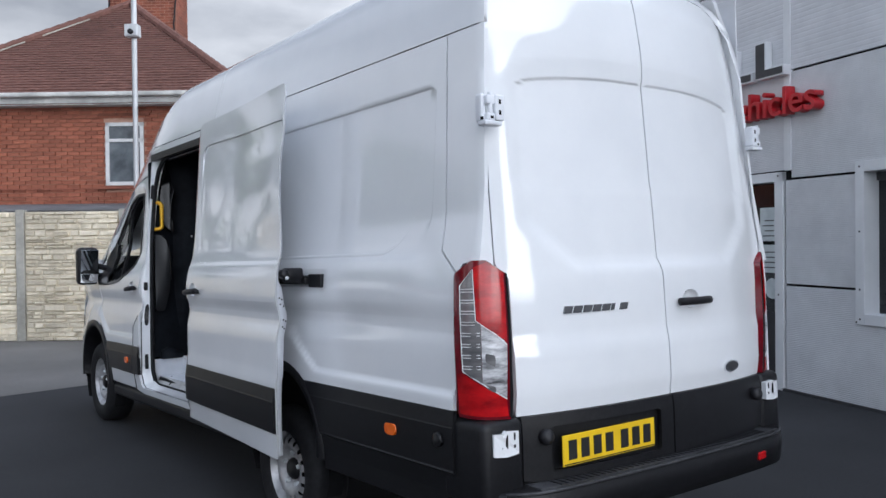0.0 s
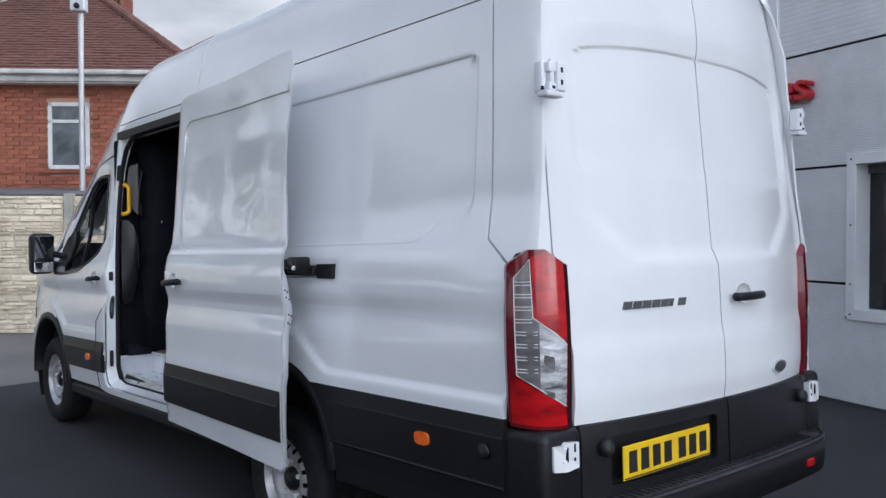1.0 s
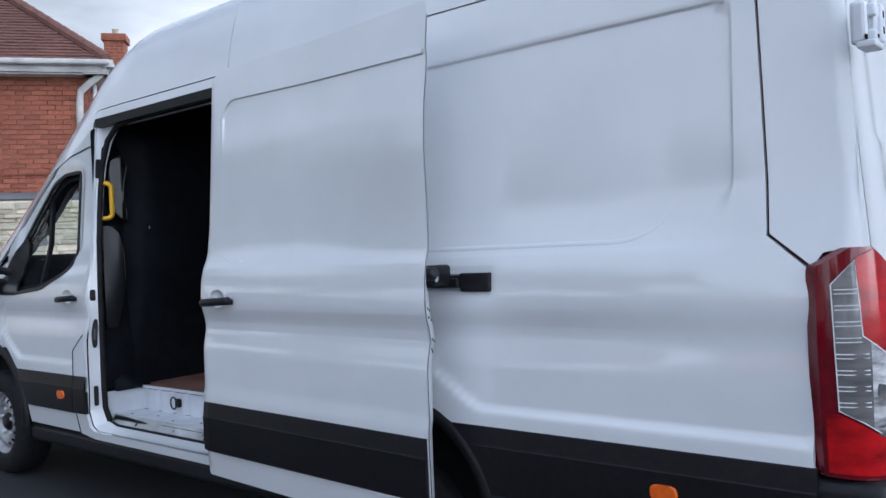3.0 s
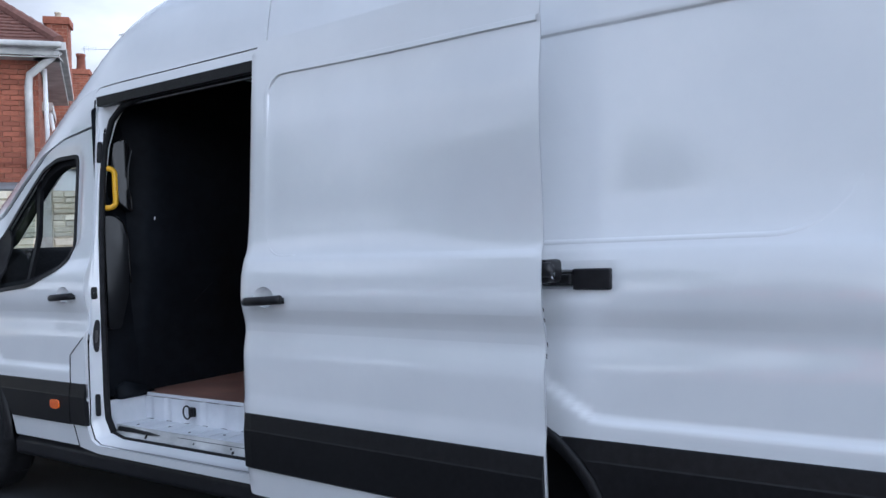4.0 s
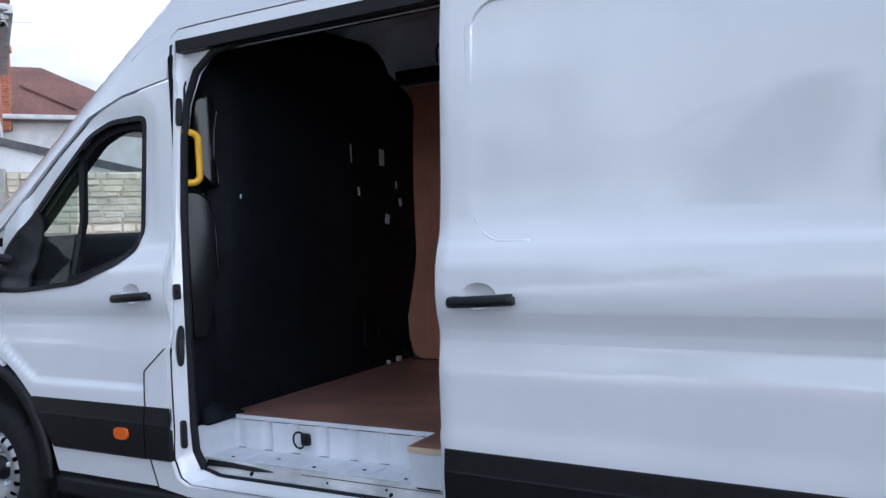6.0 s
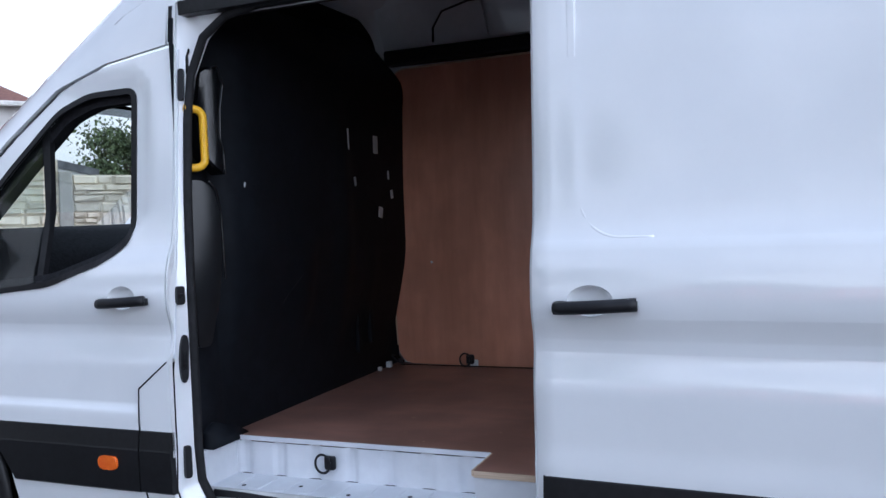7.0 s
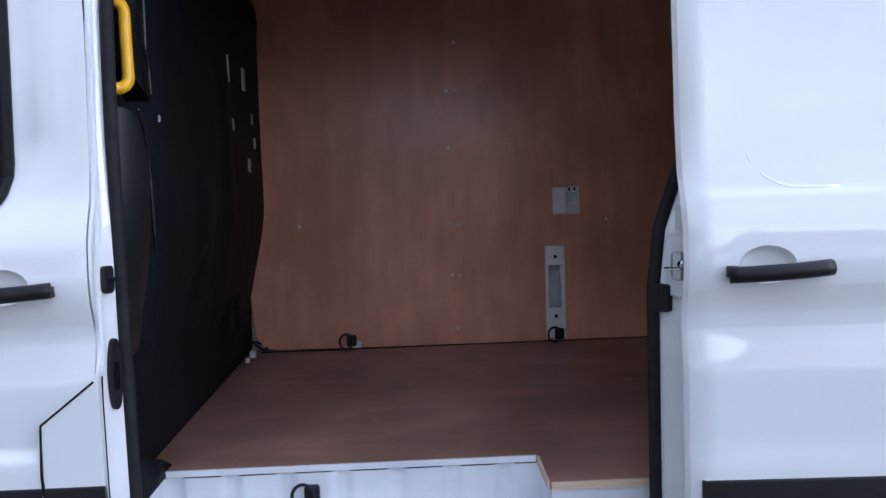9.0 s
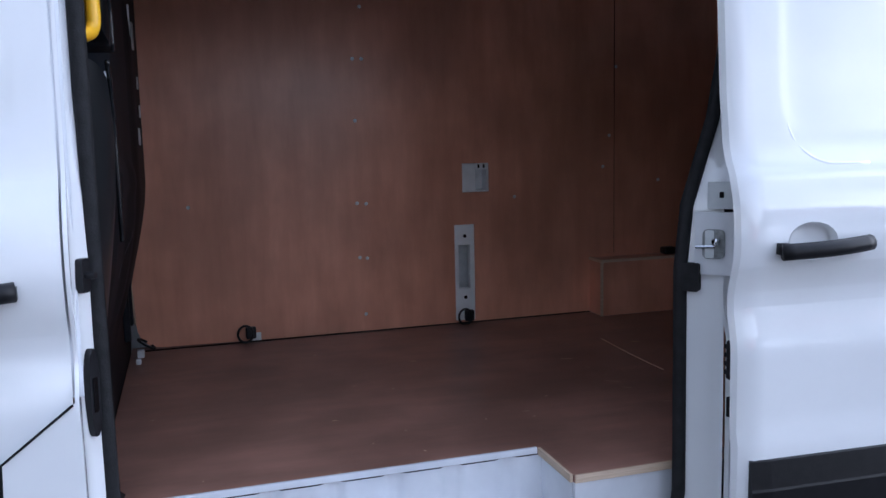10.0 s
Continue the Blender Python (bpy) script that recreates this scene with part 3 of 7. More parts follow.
# roof skin and windscreen
rv, rf = [], []
ys = list(np.linspace(2.62, 3.2, 8)) + list(np.linspace(3.5, 6.2, 10)) + list(np.linspace(6.3, 7.02, 10))
for y in ys:
    zr, xe = roof_at(y) - 0.004, skin(y, roof_at(y) - 0.004)
    zr -= droop(y)
    if y < 2.8:
        zr -= 0.03 * ((2.8 - y) / 0.18) ** 2
    for k in range(9):
        w = k / 8
        rv.append((xe + (2 * XC - 2 * xe - 0.10 * step01(3.4, 2.4, y)) * w, y + (0.10 * 4 * w * (1 - w) if y > 6.3 else 0), zr + 0.030 * 4 * w * (1 - w) - 0.012 - (0.02 if k in (0, 8) else 0)))
for i in range(len(ys) - 1):
    for k in range(8):
        rf.append((i * 9 + k, i * 9 + k + 1, i * 9 + k + 10, i * 9 + k + 9))
raw("roof", rv, rf, PAINT, van, smooth=True)
wv, wf = [], []
ys = list(np.linspace(7.02, 8.10, 10))
for y in ys:
    zr, xe = roof_at(y) - 0.006, skin(y, roof_at(y) - 0.006) + 0.02
    for k in range(9):
        w = k / 8
        wv.append((xe + (2 * XC - 2 * xe) * w, y + 0.10 * 4 * w * (1 - w), zr + 0.015 * 4 * w * (1 - w)))
for i in range(len(ys) - 1):
    for k in range(8):
        wf.append((i * 9 + k, i * 9 + k + 1, i * 9 + k + 10, i * 9 + k + 9))
ws = raw("windscreen", wv, wf, WINDOW, van, "tinted windscreen", True)
ws.visible_shadow = False

# nose: bonnet, front and bumper, swept across
nv, nf = [], []
nose = ((8.06, 1.44), (8.20, 1.33), (8.50, 1.20), (8.72, 1.06), (8.82, 0.92), (8.86, 0.70), (8.86, 0.50), (8.80, 0.34))
for y, z in nose:
    for k in range(13):
        w = k / 12 * 2 - 1
        half = XC - XS - 0.03 - 0.02 * max(0, z - 1.0)
        nv.append((XC + w * half, y - 0.42 * abs(w) ** 3.2 * max(0.0, (y - 8.0) / 0.8), z - 0.03 * abs(w) ** 3))
for i in range(len(nose) - 1):
    for k in range(12):
        nf.append((i * 13 + k, i * 13 + k + 1, i * 13 + k + 14, i * 13 + k + 13))
raw("bonnet", nv[:13 * 5], [f for f in nf if max(f) < 13 * 5], PAINT, van, smooth=True)
raw("front_bumper", nv[13 * 4:], [tuple(i - 13 * 4 for i in f) for f in nf if min(f) >= 13 * 4], PLASTIC, van, "black plastic front bumper", True)

bead("cab_crease", [(6.60, 2.270), (6.66, 2.262), (6.74, 2.243), (6.82, 2.213), (6.88, 2.180)], lambda y, z: (skin(y, z), y, z), 0.008, van)

# front wing and door
fa = [(AXLE_F + 0.445 * math.cos(a), HUB + 0.03 + 0.445 * math.sin(a)) for a in np.linspace(0.3, 2.62, 18)]
wing = [(7.708, 0.90), (7.705, 1.14), (7.79, 1.40), (8.02, 1.30), (8.30, 1.24), (8.44, 1.05), (8.44, 0.52)] + fa[:14]
sheet("front_wing", wing, [], front_side, 0.035, PAINT, van, back=LIFT, flip=True)
fdoor = ([(6.5785, 0.952), (6.704, 0.855), (6.712, 0.74), (6.698, 0.49), (6.668, 0.378), (7.315, 0.378), (7.36, 0.60), (7.47, 0.71), (7.58, 0.81), (7.698, 0.885), (7.697, 1.14), (7.775, 1.44), (7.768, 1.50)]
         + [(a, b - 0.004) for a, b in DOOR_TOP[::-1][1:-1]] + [(6.5785, 2.057)])
front_door = sheet("front_door", fdoor, [WIN, cup_hole(6.652, 6.858, 1.163)], front_side, 0.03, PAINT, van, back=(0.03, 0, 0), extra=(0.762, 0.772, 0.782, 0.792, 0.802, 0.815, 0.83, 0.845, 0.86, 0.875, 0.89, 0.905, 0.92, 1.035, 1.075, 1.31, 1.36), flip=True)


part("shut_line_backing", prism([(6.560, 0.96), (6.590, 0.96), (6.590, 2.05), (6.560, 2.05)], lambda a, b: (skin(a, b) + 0.010, a, b), lambda a, b: (skin(a, b) + 0.014, a, b)), PAINT_IN, van)


part("shut_line", tube([(min(front_side(y, z)[0], left_side(y, z)[0]) - 0.0012, y, z) for y, z in along([(6.577, 0.9535), (6.7025, 0.8565), (6.7085, 0.74), (6.694, 0.49), (6.666, 0.378)], 8)], 0.0026, 6), GAP, van, "narrow dark gap round the door")


def ring(name, poly, width, fn, mat, parent, inward=0.0, thick=0.012, label=""):
    """A flat band that follows a closed outline on a curved side."""
    k = len(poly)
    c = Vector((sum(p[0] for p in poly) / k, sum(p[1] for p in poly) / k))
    vs, fs = [], []
    for i in range(k):
        a, b = Vector(poly[i - 1]), Vector(poly[(i + 1) % k])
        t = (b - a).normalized()
        n = Vector((-t.y, t.x))
        p = Vector(poly[i])
        if (c - p).dot(n) < 0:
            n = -n
        for w, off in ((0.0, inward), (0.0, inward - thick), (width, inward - thick), (width, inward)):
            q = p + n * w
            x, y, z = fn(q.x, q.y)
            vs.append((x + off, y, z))
    for i in range(k):
        j = (i + 1) % k
        for s in range(4):
            fs.append((4 * i + s, 4 * i + (s + 1) % 4, 4 * j + (s + 1) % 4, 4 * j + s))
    return raw(name, vs, fs, mat, parent, label)


def offset_in(poly, d):
    """An outline drawn in towards its middle by about d."""
    c = Vector((sum(p[0] for p in poly) / len(poly), sum(p[1] for p in poly) / len(poly)))
    return [tuple(Vector(p) + (c - Vector(p)).normalized() * d) for p in poly]


def flat_x(fn, off):
    return lambda y, z: (fn(y, z)[0] + off, y, z)


ring("window_seal", resample(WIN, 0.04), 0.022, front_side, BLACK_TRIM, front_door, inward=0.004, thick=0.010, label="black rubber window seal")
QUARTER = [(7.215, 1.206), (7.232, 1.50), (7.262, 1.80), (7.42, 1.675), (7.74, 1.385), (7.745, 1.185), (7.50, 1.182)]
pane = sheet("window_pane", QUARTER, [], flat_x(front_side, 0.012), 0.12, WINDOW, front_door, "tinted quarter light; the window behind it is wound down", flip=True)
pane.visible_shadow = False
ring("window_inner_frame", resample(WIN, 0.04), 0.050, front_side, SEAT, front_door, inward=0.085, thick=0.055, label="black inner frame of the door window")
sheet("far_window_trim", [(6.62, 1.15), (7.90, 1.15), (7.88, 1.40), (7.50, 1.74), (7.20, 1.98), (6.62, 2.06)], [offset_in(WIN, 0.035)], mirrored(flat_x(front_side, 0.035)), 0.08, PLASTIC, van, "black trim round the far window", back=(-0.03, 0, 0))
fpane = sheet("driver_window_pane", WIN, [], mirrored(flat_x(front_side, 0.004)), 0.15, WINDOW, van, "tinted glass of the far door")
fpane.visible_shadow = False
part("window_divider", prism([(7.232, 1.835), (7.270, 1.805), (7.232, 1.50), (7.208, 1.20), (7.178, 1.20), (7.200, 1.50)], lambda a, b: (front_side(a, b)[0] + 0.022, a, b), lambda a, b: (front_side(a, b)[0] + 0.045, a, b)), BLACK_TRIM, front_door, "black quarter light bar")
tri = soften([(7.455, 1.188), (7.738, 1.19), (7.738, 1.385), (7.53, 1.565), (7.475, 1.50)], 0.02)
sheet("mirror_sail", tri, [], flat_x(front_side, -0.004), 0.05, BLACK_TRIM, front_door, "black triangle at the mirror's foot", back=(0.012, 0, 0), flip=True)


def handle(name, y0, y1, z, fn, parent):
    """Pull handle: white dished cup and a black bar that bows outwards."""
    cup, cf = [], []
    yc, n = y0 * 0.42 + y1 * 0.58, 20
    cup.append(Vector((fn(yc, z)[0] + 0.026, yc, z + 0.012)))
    for rr, dx in ((0.55, 0.024), (0.86, 0.018), (1.0, -0.001)):
        for i in range(n):
            a = 2 * math.pi * i / n
            y, zz = yc + 0.062 * rr * math.cos(a), z + 0.012 + 0.042 * rr * math.sin(a)
            cup.append(Vector((fn(y, zz)[0] + dx, y, zz)))
    cf = [(0, 1 + i, 1 + (i + 1) % n) for i in range(n)]
    for r in range(2):
        cf += [(1 + r * n + i, 1 + (r + 1) * n + i, 1 + (r + 1) * n + (i + 1) % n, 1 + r * n + (i + 1) % n) for i in range(n)]
    raw("handle_cup", cup, cf, PAINT, parent, "white dished handle cup", True)
    pts = []
    for i in range(11):
        w = i / 10
        y = y0 + (y1 - y0) * w
        pts.append((fn(y, z)[0] - 0.022 - 0.016 * math.sin(math.pi * w), y, z + 0.005 - 0.011 * w))
    b = tube(pts, 0.0165, 10, 1.1)
    for e in (y0 + 0.012, y1 - 0.012):
        bmesh.ops.create_cube(b, size=1.0, matrix=Matrix.Translation((fn(e, z)[0] - 0.008, e, z)) @ Matrix.Diagonal((0.030, 0.022, 0.024, 1)))
    part(name, b, BLACK_TRIM, parent, "black plastic pull handle", True)


handle("door_handle", 6.652, 6.858, 1.163, front_side, front_door)


def strip(name, z0, z1, yl, yr, fn, parent, mat=PLASTIC, label="black plastic side cladding", ledge=None, n=30):
    """Cladding proud of the side: a sloping upper band, a flat face, edges folded back; yl(z) and yr(z) are its ends."""
    rows = [(z1, -0.012), (z1, 0.002), (z1 - 0.004, 0.004), (z1 - 0.064, 0.012), (z1 - 0.070, 0.014), (z1 - 0.078, 0.014)]
    if ledge:
        rows += [(0.5 * (z1 + ledge), 0.014), (ledge + 0.008, 0.014), (ledge + 0.002, 0.019), (ledge - 0.004, 0.016), (ledge - 0.010, 0.006), (0.5 * (ledge + z0), 0.004)]
    else:
        rows += [(z1 - 0.13, 0.014)]
    rows += [(z0 + 0.006, rows[-1][1]), (z0, rows[-1][1] - 0.006), (z0, -0.012)]
    vs, fs = [], []
    for z, o in rows:
        for i in range(n + 1):
            y = yl(z) + (yr(z) - yl(z)) * i / n
            vs.append((fn(y, max(z, 0.36))[0] - o, y, z))
    m = n + 1
    for r in range(len(rows) - 1):
        fs += [(r * m + i, r * m + i + 1, (r + 1) * m + i + 1, (r + 1) * m + i) for i in range(n)]
    for e in (0, n):                                # end caps
        k = len(vs)
        for z, o in rows[1:-1]:
            y = yl(z) if e == 0 else yr(z)
            vs.append((fn(y, max(z, 0.36))[0] - o, y, z))
            vs.append((fn(y, max(z, 0.36))[0] + 0.012, y, z))
        fs += [(k + 2 * r, k + 2 * r + 1, k + 2 * r + 3, k + 2 * r + 2) for r in range(len(rows) - 3)]
    return raw(name, vs, fs, mat, parent, label)


def flat(v):
    return lambda z: v


def arch_y(z, yc, a, b):
    """Where an elliptic wheel arch reaches at height z."""
    return a * math.sqrt(max(0.02, 1 - ((z - HUB - 0.03) / b) ** 2)) if z > HUB + 0.03 else a


RA, RB = 0.485, 0.424                               # rear arch, half width and height
strip("side_cladding", 0.492, 0.710, flat(6.566), flat(6.703), left_side, van, n=6)
strip("side_cladding", 0.490, 0.710, flat(6.710), lambda z: 7.31 + 0.15 * step01(0.485, 0.71, z), front_side, front_door)
# rear side cladding and bumper flank
strip("side_cladding", 0.30, 0.722, flat(2.53), lambda z: AXLE_R - arch_y(z, AXLE_R, RA, RB) - 0.004, left_side, van, PLASTIC, "black plastic lower flank of the rear bumper", 0.478, 40)


def marker(y, z, fn, parent):
    vs = soften([(y - 0.045, z - 0.014), (y - 0.045, z + 0.014), (y - 0.030, z + 0.025), (y + 0.030, z + 0.025), (y + 0.045, z + 0.014), (y + 0.045, z - 0.014), (y + 0.030, z - 0.025), (y - 0.030, z - 0.025)], 0.01, 2)
    part("side_marker", prism(vs, lambda a, b: (fn(a, b)[0] - 0.008, a, b), lambda a, b: (fn(a, b)[0] - 0.022, a, b), 0.004), ORANGE, parent, "orange side marker lamp", False)


marker(2.970, 0.592, left_side, van)
marker(6.845, 0.590, front_side, front_door)
for yy in (2.62,):
    part("parking_sensor", lathe([(0.03, 0.0), (0.03, 0.010), (0.022, 0.016), (0.0, 0.017)], 20, Matrix.Translation((left_side(yy, 0.60)[0] - 0.014, yy, 0.60)) @ pose(0, 0, 0, 0, -90, 0)), PLASTIC, van, "round black parking sensor", True)

# sills and wheel arch lips
part("sill", prism(soften([(0.0, 0.27), (0.0, 0.335), (0.03, 0.365), (0.10, 0.365), (0.10, 0.25), (0.02, 0.25)], 0.012), lambda a, b: (XS + 0.012 + a, 4.60, b), lambda a, b: (XS + 0.012 + a, 7.36, b)), PLASTIC_FADED, van, "black plastic sill")


def arch_lip(yc, parent, a0, a1, ra=0.49, rb=0.49):
    vs, fs = [], []
    angs = np.linspace(a0, a1, 26)
    for a in angs:
        for r, o in ((0.490, 0.004), (0.487, -0.020), (0.440, -0.026), (0.430, -0.010), (0.425, 0.12)):
            y, z = yc + r / 0.49 * ra * math.cos(a), HUB + 0.03 + r / 0.49 * rb * math.sin(a)
            vs.append((XS + o + (0.05 * max(0, y - 8.05) if y > 8.05 else 0), y, z))
    for i in range(len(angs) - 1):
        for s in range(4):
            fs.append((5 * i + s, 5 * i + s + 1, 5 * i + s + 6, 5 * i + s + 5))
    raw("wheel_arch_lip", vs, fs, PLASTIC, parent, "black plastic wheel arch lip", True)


arch_lip(AXLE_R, van, -0.1, math.pi + 0.1, RA, RB)
arch_lip(AXLE_F, van, -0.1, math.pi + 0.1)
for yc in (AXLE_R, AXLE_F):                         # wheel housings
    bm = bmesh.new()
    row = []
    for x in (XS + 0.03, XS + 0.12):
        row.append([bm.verts.new((x, yc + 0.49 * math.cos(a), HUB + 0.02 + 0.47 * math.sin(a))) for a in np.linspace(-0.55, math.pi + 0.55, 22)])
    for i in range(21):
        bm.faces.new((row[0][i], row[0][i + 1], row[1][i + 1], row[1][i]))
    bm.faces.new(row[1])
    part("wheel_housing", bm, GAP, van, "dark wheel housing")
part("underbody", box(XS + 0.12, 2 * XC - XS - 0.12, 2.45, 8.5, 0.30, 0.40, 0.02), GAP, van, "dark underbody")


# wheels
def wheel(yc, hub, x0, sgn, label):
    m = Matrix.Translation((x0, yc, hub)) @ pose(0, 0, 0, 0, -90 * sgn, 0)
    prof = [(0.205, -0.19), (0.27, -0.205), (0.325, -0.20), (0.352, -0.17), (0.355, -0.03), (0.346, -0.005), (0.325, 0.018), (0.28, 0.026), (0.235, 0.018), (0.212, 0.006), (0.205, -0.02), (0.205, -0.19)]
    tyre = part("tyre", lathe(prof, 40, m), RUBBER, van, label, True)
    part("rim_edge", lathe([(0.202, -0.17), (0.200, -0.03), (0.210, 0.004), (0.216, 0.008), (0.214, -0.004), (0.190, -0.02), (0.188, -0.10)], 40, m), RIM, tyre, "silver rim edge", True)

    def dish(a, b):
        r = math.hypot(a, b)
        h = -0.055 + 0.045 * step01(0.20, 0.150, r) - 0.035 * step01(0.125, 0.085, r) + 0.02 * step01(0.06, 0.04, r)
        return m @ Vector((a, b, h))
    circle = [(0.193 * math.cos(a), 0.193 * math.sin(a)) for a in np.linspace(0, 2 * math.pi, 49)[:-1]]
    holes = []
    for i in range(16):
        a = 2 * math.pi * i / 16
        holes.append([(0.158 * math.cos(a) + 0.016 * math.cos(a) * math.cos(q) - 0.012 * math.sin(a) * math.sin(q),
                       0.158 * math.sin(a) + 0.016 * math.sin(a) * math.cos(q) + 0.012 * math.cos(a) * math.sin(q)) for q in np.linspace(0, 2 * math.pi, 11)[:-1]])
    sheet("rim", circle, holes, dish, 0.016, RIM, tyre, "silver steel wheel with a ring of holes")
    part("hub_cap", lathe([(0.062, -0.055), (0.060, -0.03), (0.045, -0.015), (0.0, -0.012)], 24, m), PLASTIC, tyre, "black hub cap", True)
    for i in range(5):
        a = 2 * math.pi * i / 5
        part("wheel_nut", lathe([(0.013, -0.04), (0.013, -0.016), (0.008, -0.012), (0.0, -0.012)], 6, m @ Matrix.Translation((0.09 * math.cos(a), 0.09 * math.sin(a), 0))), STEEL, tyre)
    part("brake_disc", lathe([(0.185, -0.12), (0.185, -0.10), (0.0, -0.10)], 24, m), GAP, tyre)


for yc, hub, which in ((7.91, 0.301, "front"), (4.16, 0.183, "rear")):
    wheel(yc, hub, XS + 0.055, 1, f"black tyre of a {which} wheel")
    wheel(yc, hub, 2 * XC - XS - 0.055, -1, f"black tyre of a far {which} wheel")

# door mirror
mir = part("door_mirror", box(1.868, 2.050, 7.70, 7.83, 1.190, 1.522, 0.045, 4), PLASTIC, van, "black double door mirror on an arm", True)
TILT_M = Matrix.Translation((1.96, 7.70, 1.36)) @ pose(0, 0, 0, 14, 0, 0) @ Matrix.Translation((-1.96, -7.70, -1.36))
part("mirror_glass", box(1.886, 2.032, 7.690, 7.700, 1.300, 1.502, 0.004, m=TILT_M), MIRROR, mir, "large mirror glass")
part("wide_mirror_glass", box(1.886, 2.032, 7.692, 7.702, 1.208, 1.288, 0.004), MIRROR, mir, "small wide-angle glass")
for z in (1.27, 1.35):
    part("mirror_arm", tube([(2.00, 7.76, z), (2.06, 7.74, z), (2.12, 7.68, z - 0.02)], 0.026, 8), BLACK_TRIM, mir)

# ---------------------------------------------------------------- sliding door
dz = [0.345, 0.5, 0.72, 1.0, 1.3, 1.6, 1.9, 2.1]
sd_out = soften([(3.760, 0.345), (3.760, 2.243), (5.150, 2.243), (5.218, 2.19), (5.230, 2.0), (5.236, 0.50), (5.21, 0.36)], 0.02)
sdoor = sheet("sliding_door", sd_out, [cup_hole(4.942, 5.160, 1.166)], slide_side, 0.03, PAINT, van, "white sliding side door, slid open", back=(0.012, 0.009, 0), extra=(1.00, 1.035, 1.075, 1.10, 1.13, 1.29, 1.315, 1.327, 1.338, 1.35, *np.arange(2.040, 2.132, 0.005)), cols=(5.094, 5.098, 5.102, 5.106, 5.11), flip=True)
strip("door_cladding", 0.474, 0.700, flat(3.768), flat(5.214), slide_side, sdoor)
bead("panel_crease", [(y, 1.340) for y in (4.90, 4.93, 4.96)] + [(4.985 + 0.115 * math.cos(a), 1.455 + 0.115 * math.sin(a)) for a in np.linspace(-1.5, -0.1, 14)], slide_side, 0.008, sdoor)
lip_path = [(y, 2.052, 0.0, 1.0) for y in np.linspace(3.775, 5.0, 30)]
lip_path += [(5.015 + 0.09 * math.cos(a), 1.962 + 0.09 * math.sin(a), math.cos(a), math.sin(a)) for a in np.linspace(1.5, 0.0, 14)]
lip_path += [(5.105, z, 1.0, 0.0) for z in np.linspace(1.945, 1.80, 5)]
lv, lf = [], []
for y, z, ny, nz in lip_path:
    for d, o, deep in ((0.024, 0.001, 0.0), (0.020, -0.0006, 0.0), (0.003, -0.0006, 0.0), (-0.0025, 0.001, 1.0)):
        py_, pz_ = y + ny * d, z + nz * d
        pz_ += 0.028 * (py_ - 3.8)
        lv.append((slide_side(py_, pz_, deep)[0] + o, py_, pz_))
for i in range(len(lip_path) - 1):
    lf += [(4 * i + s, 4 * i + s + 1, 4 * i + s + 5, 4 * i + s + 4) for s in range(3)]
raw("panel_lip", lv, lf, PAINT, sdoor)
handle("slide_handle", 4.942, 5.160, 1.166, slide_side, sdoor)
sheet("door_inner", [(3.90, 0.37), (5.21, 0.37), (5.21, 1.2), (5.17, 2.2), (3.90, 2.2)], [], lambda y, z: (slide_side(y, z)[0] + 0.05 + 0.012 * step01(0.02, -0.02, rbox(y, z, 3.95, 5.0, 1.4, 2.05, 0.08)), y, z), 0.08, PAINT_IN, sdoor, "white inner door pressing", back=(-0.03, 0, 0))
# rear edge flange with holes, hinge arm and rail
fv, ff = [], []
ez = list(np.linspace(0.36, 2.2, 47))
for z in ez:
    x0 = slide_side(3.762, z)[0] + 0.010
    w = 0.004 + (0.024 + 0.018 * step01(0.5, 1.0, z)) * step01(1.26, 1.17, z)
    fv += [(x0, 3.764, z), (x0 + w, 3.764 + 0.5 * w, z), (x0 + w + 0.004, 3.80 + w, z)]
for i in range(len(ez) - 1):
    ff += [(3 * i + s, 3 * i + s + 1, 3 * i + s + 4, 3 * i + s + 3) for s in (0, 1)]
raw("edge_flange", fv, ff, PAINT_IN, sdoor, "white door edge", True)
for z, o in ((1.150, 0.016), (1.142, 0.034), (1.118, 0.018), (1.108, 0.036), (1.040, 0.016), (1.032, 0.034), (1.005, 0.018), (0.995, 0.033)):
    part("edge_hole", lathe([(0.0045, 0.0), (0.0045, 0.002), (0.0, 0.002)], 10, Matrix.Translation((slide_side(3.762, z)[0] + 0.010 + o, 3.7625 + 0.5 * o, z)) @ pose(0, 0, 0, 90, 0, 26.6)), GAP, sdoor)
arm = part("hinge_arm", box(1.925, 2.030, 3.768, 3.82, 1.226, 1.300, 0.014, 3), BLACK_TRIM, sdoor, "black roller hinge of the sliding door", True)
part("hinge_roller", lathe([(0.020, -0.026), (0.024, -0.018), (0.024, 0.018), (0.020, 0.026), (0.0, 0.026)], 16, Matrix.Translation((1.918, 3.775, 1.270)) @ pose(0, 0, 0, 90, 0, 0)), PLASTIC, arm, "black roller cover", True)
part("hinge_bolt", lathe([(0.011, 0), (0.011, 0.006), (0.0, 0.007)], 6, Matrix.Translation((1.922, 3.749, 1.25)) @ pose(0, 0, 0, 90, 0, 0)), CHROME, arm)
rail = part("door_rail", box(XS + 0.004, XS + 0.02, 3.62, 5.185, 1.200, 1.212, 0.003), ALLOY, van, "bright guide rail sunk in the side")
part("rail_upper_edge", box(XS + 0.004, XS + 0.02, 3.62, 5.185, 1.254, 1.264, 0.003), ALLOY, rail)
part("rail_bed", box(XS + 0.012, XS + 0.03, 3.62, 5.185, 1.212, 1.254), GAP, rail)
part("rail_end_cap", box(XS - 0.008, XS + 0.02, 3.610, 3.742, 1.198, 1.266, 0.006), BLACK_TRIM, rail, "black end cap of the rail")
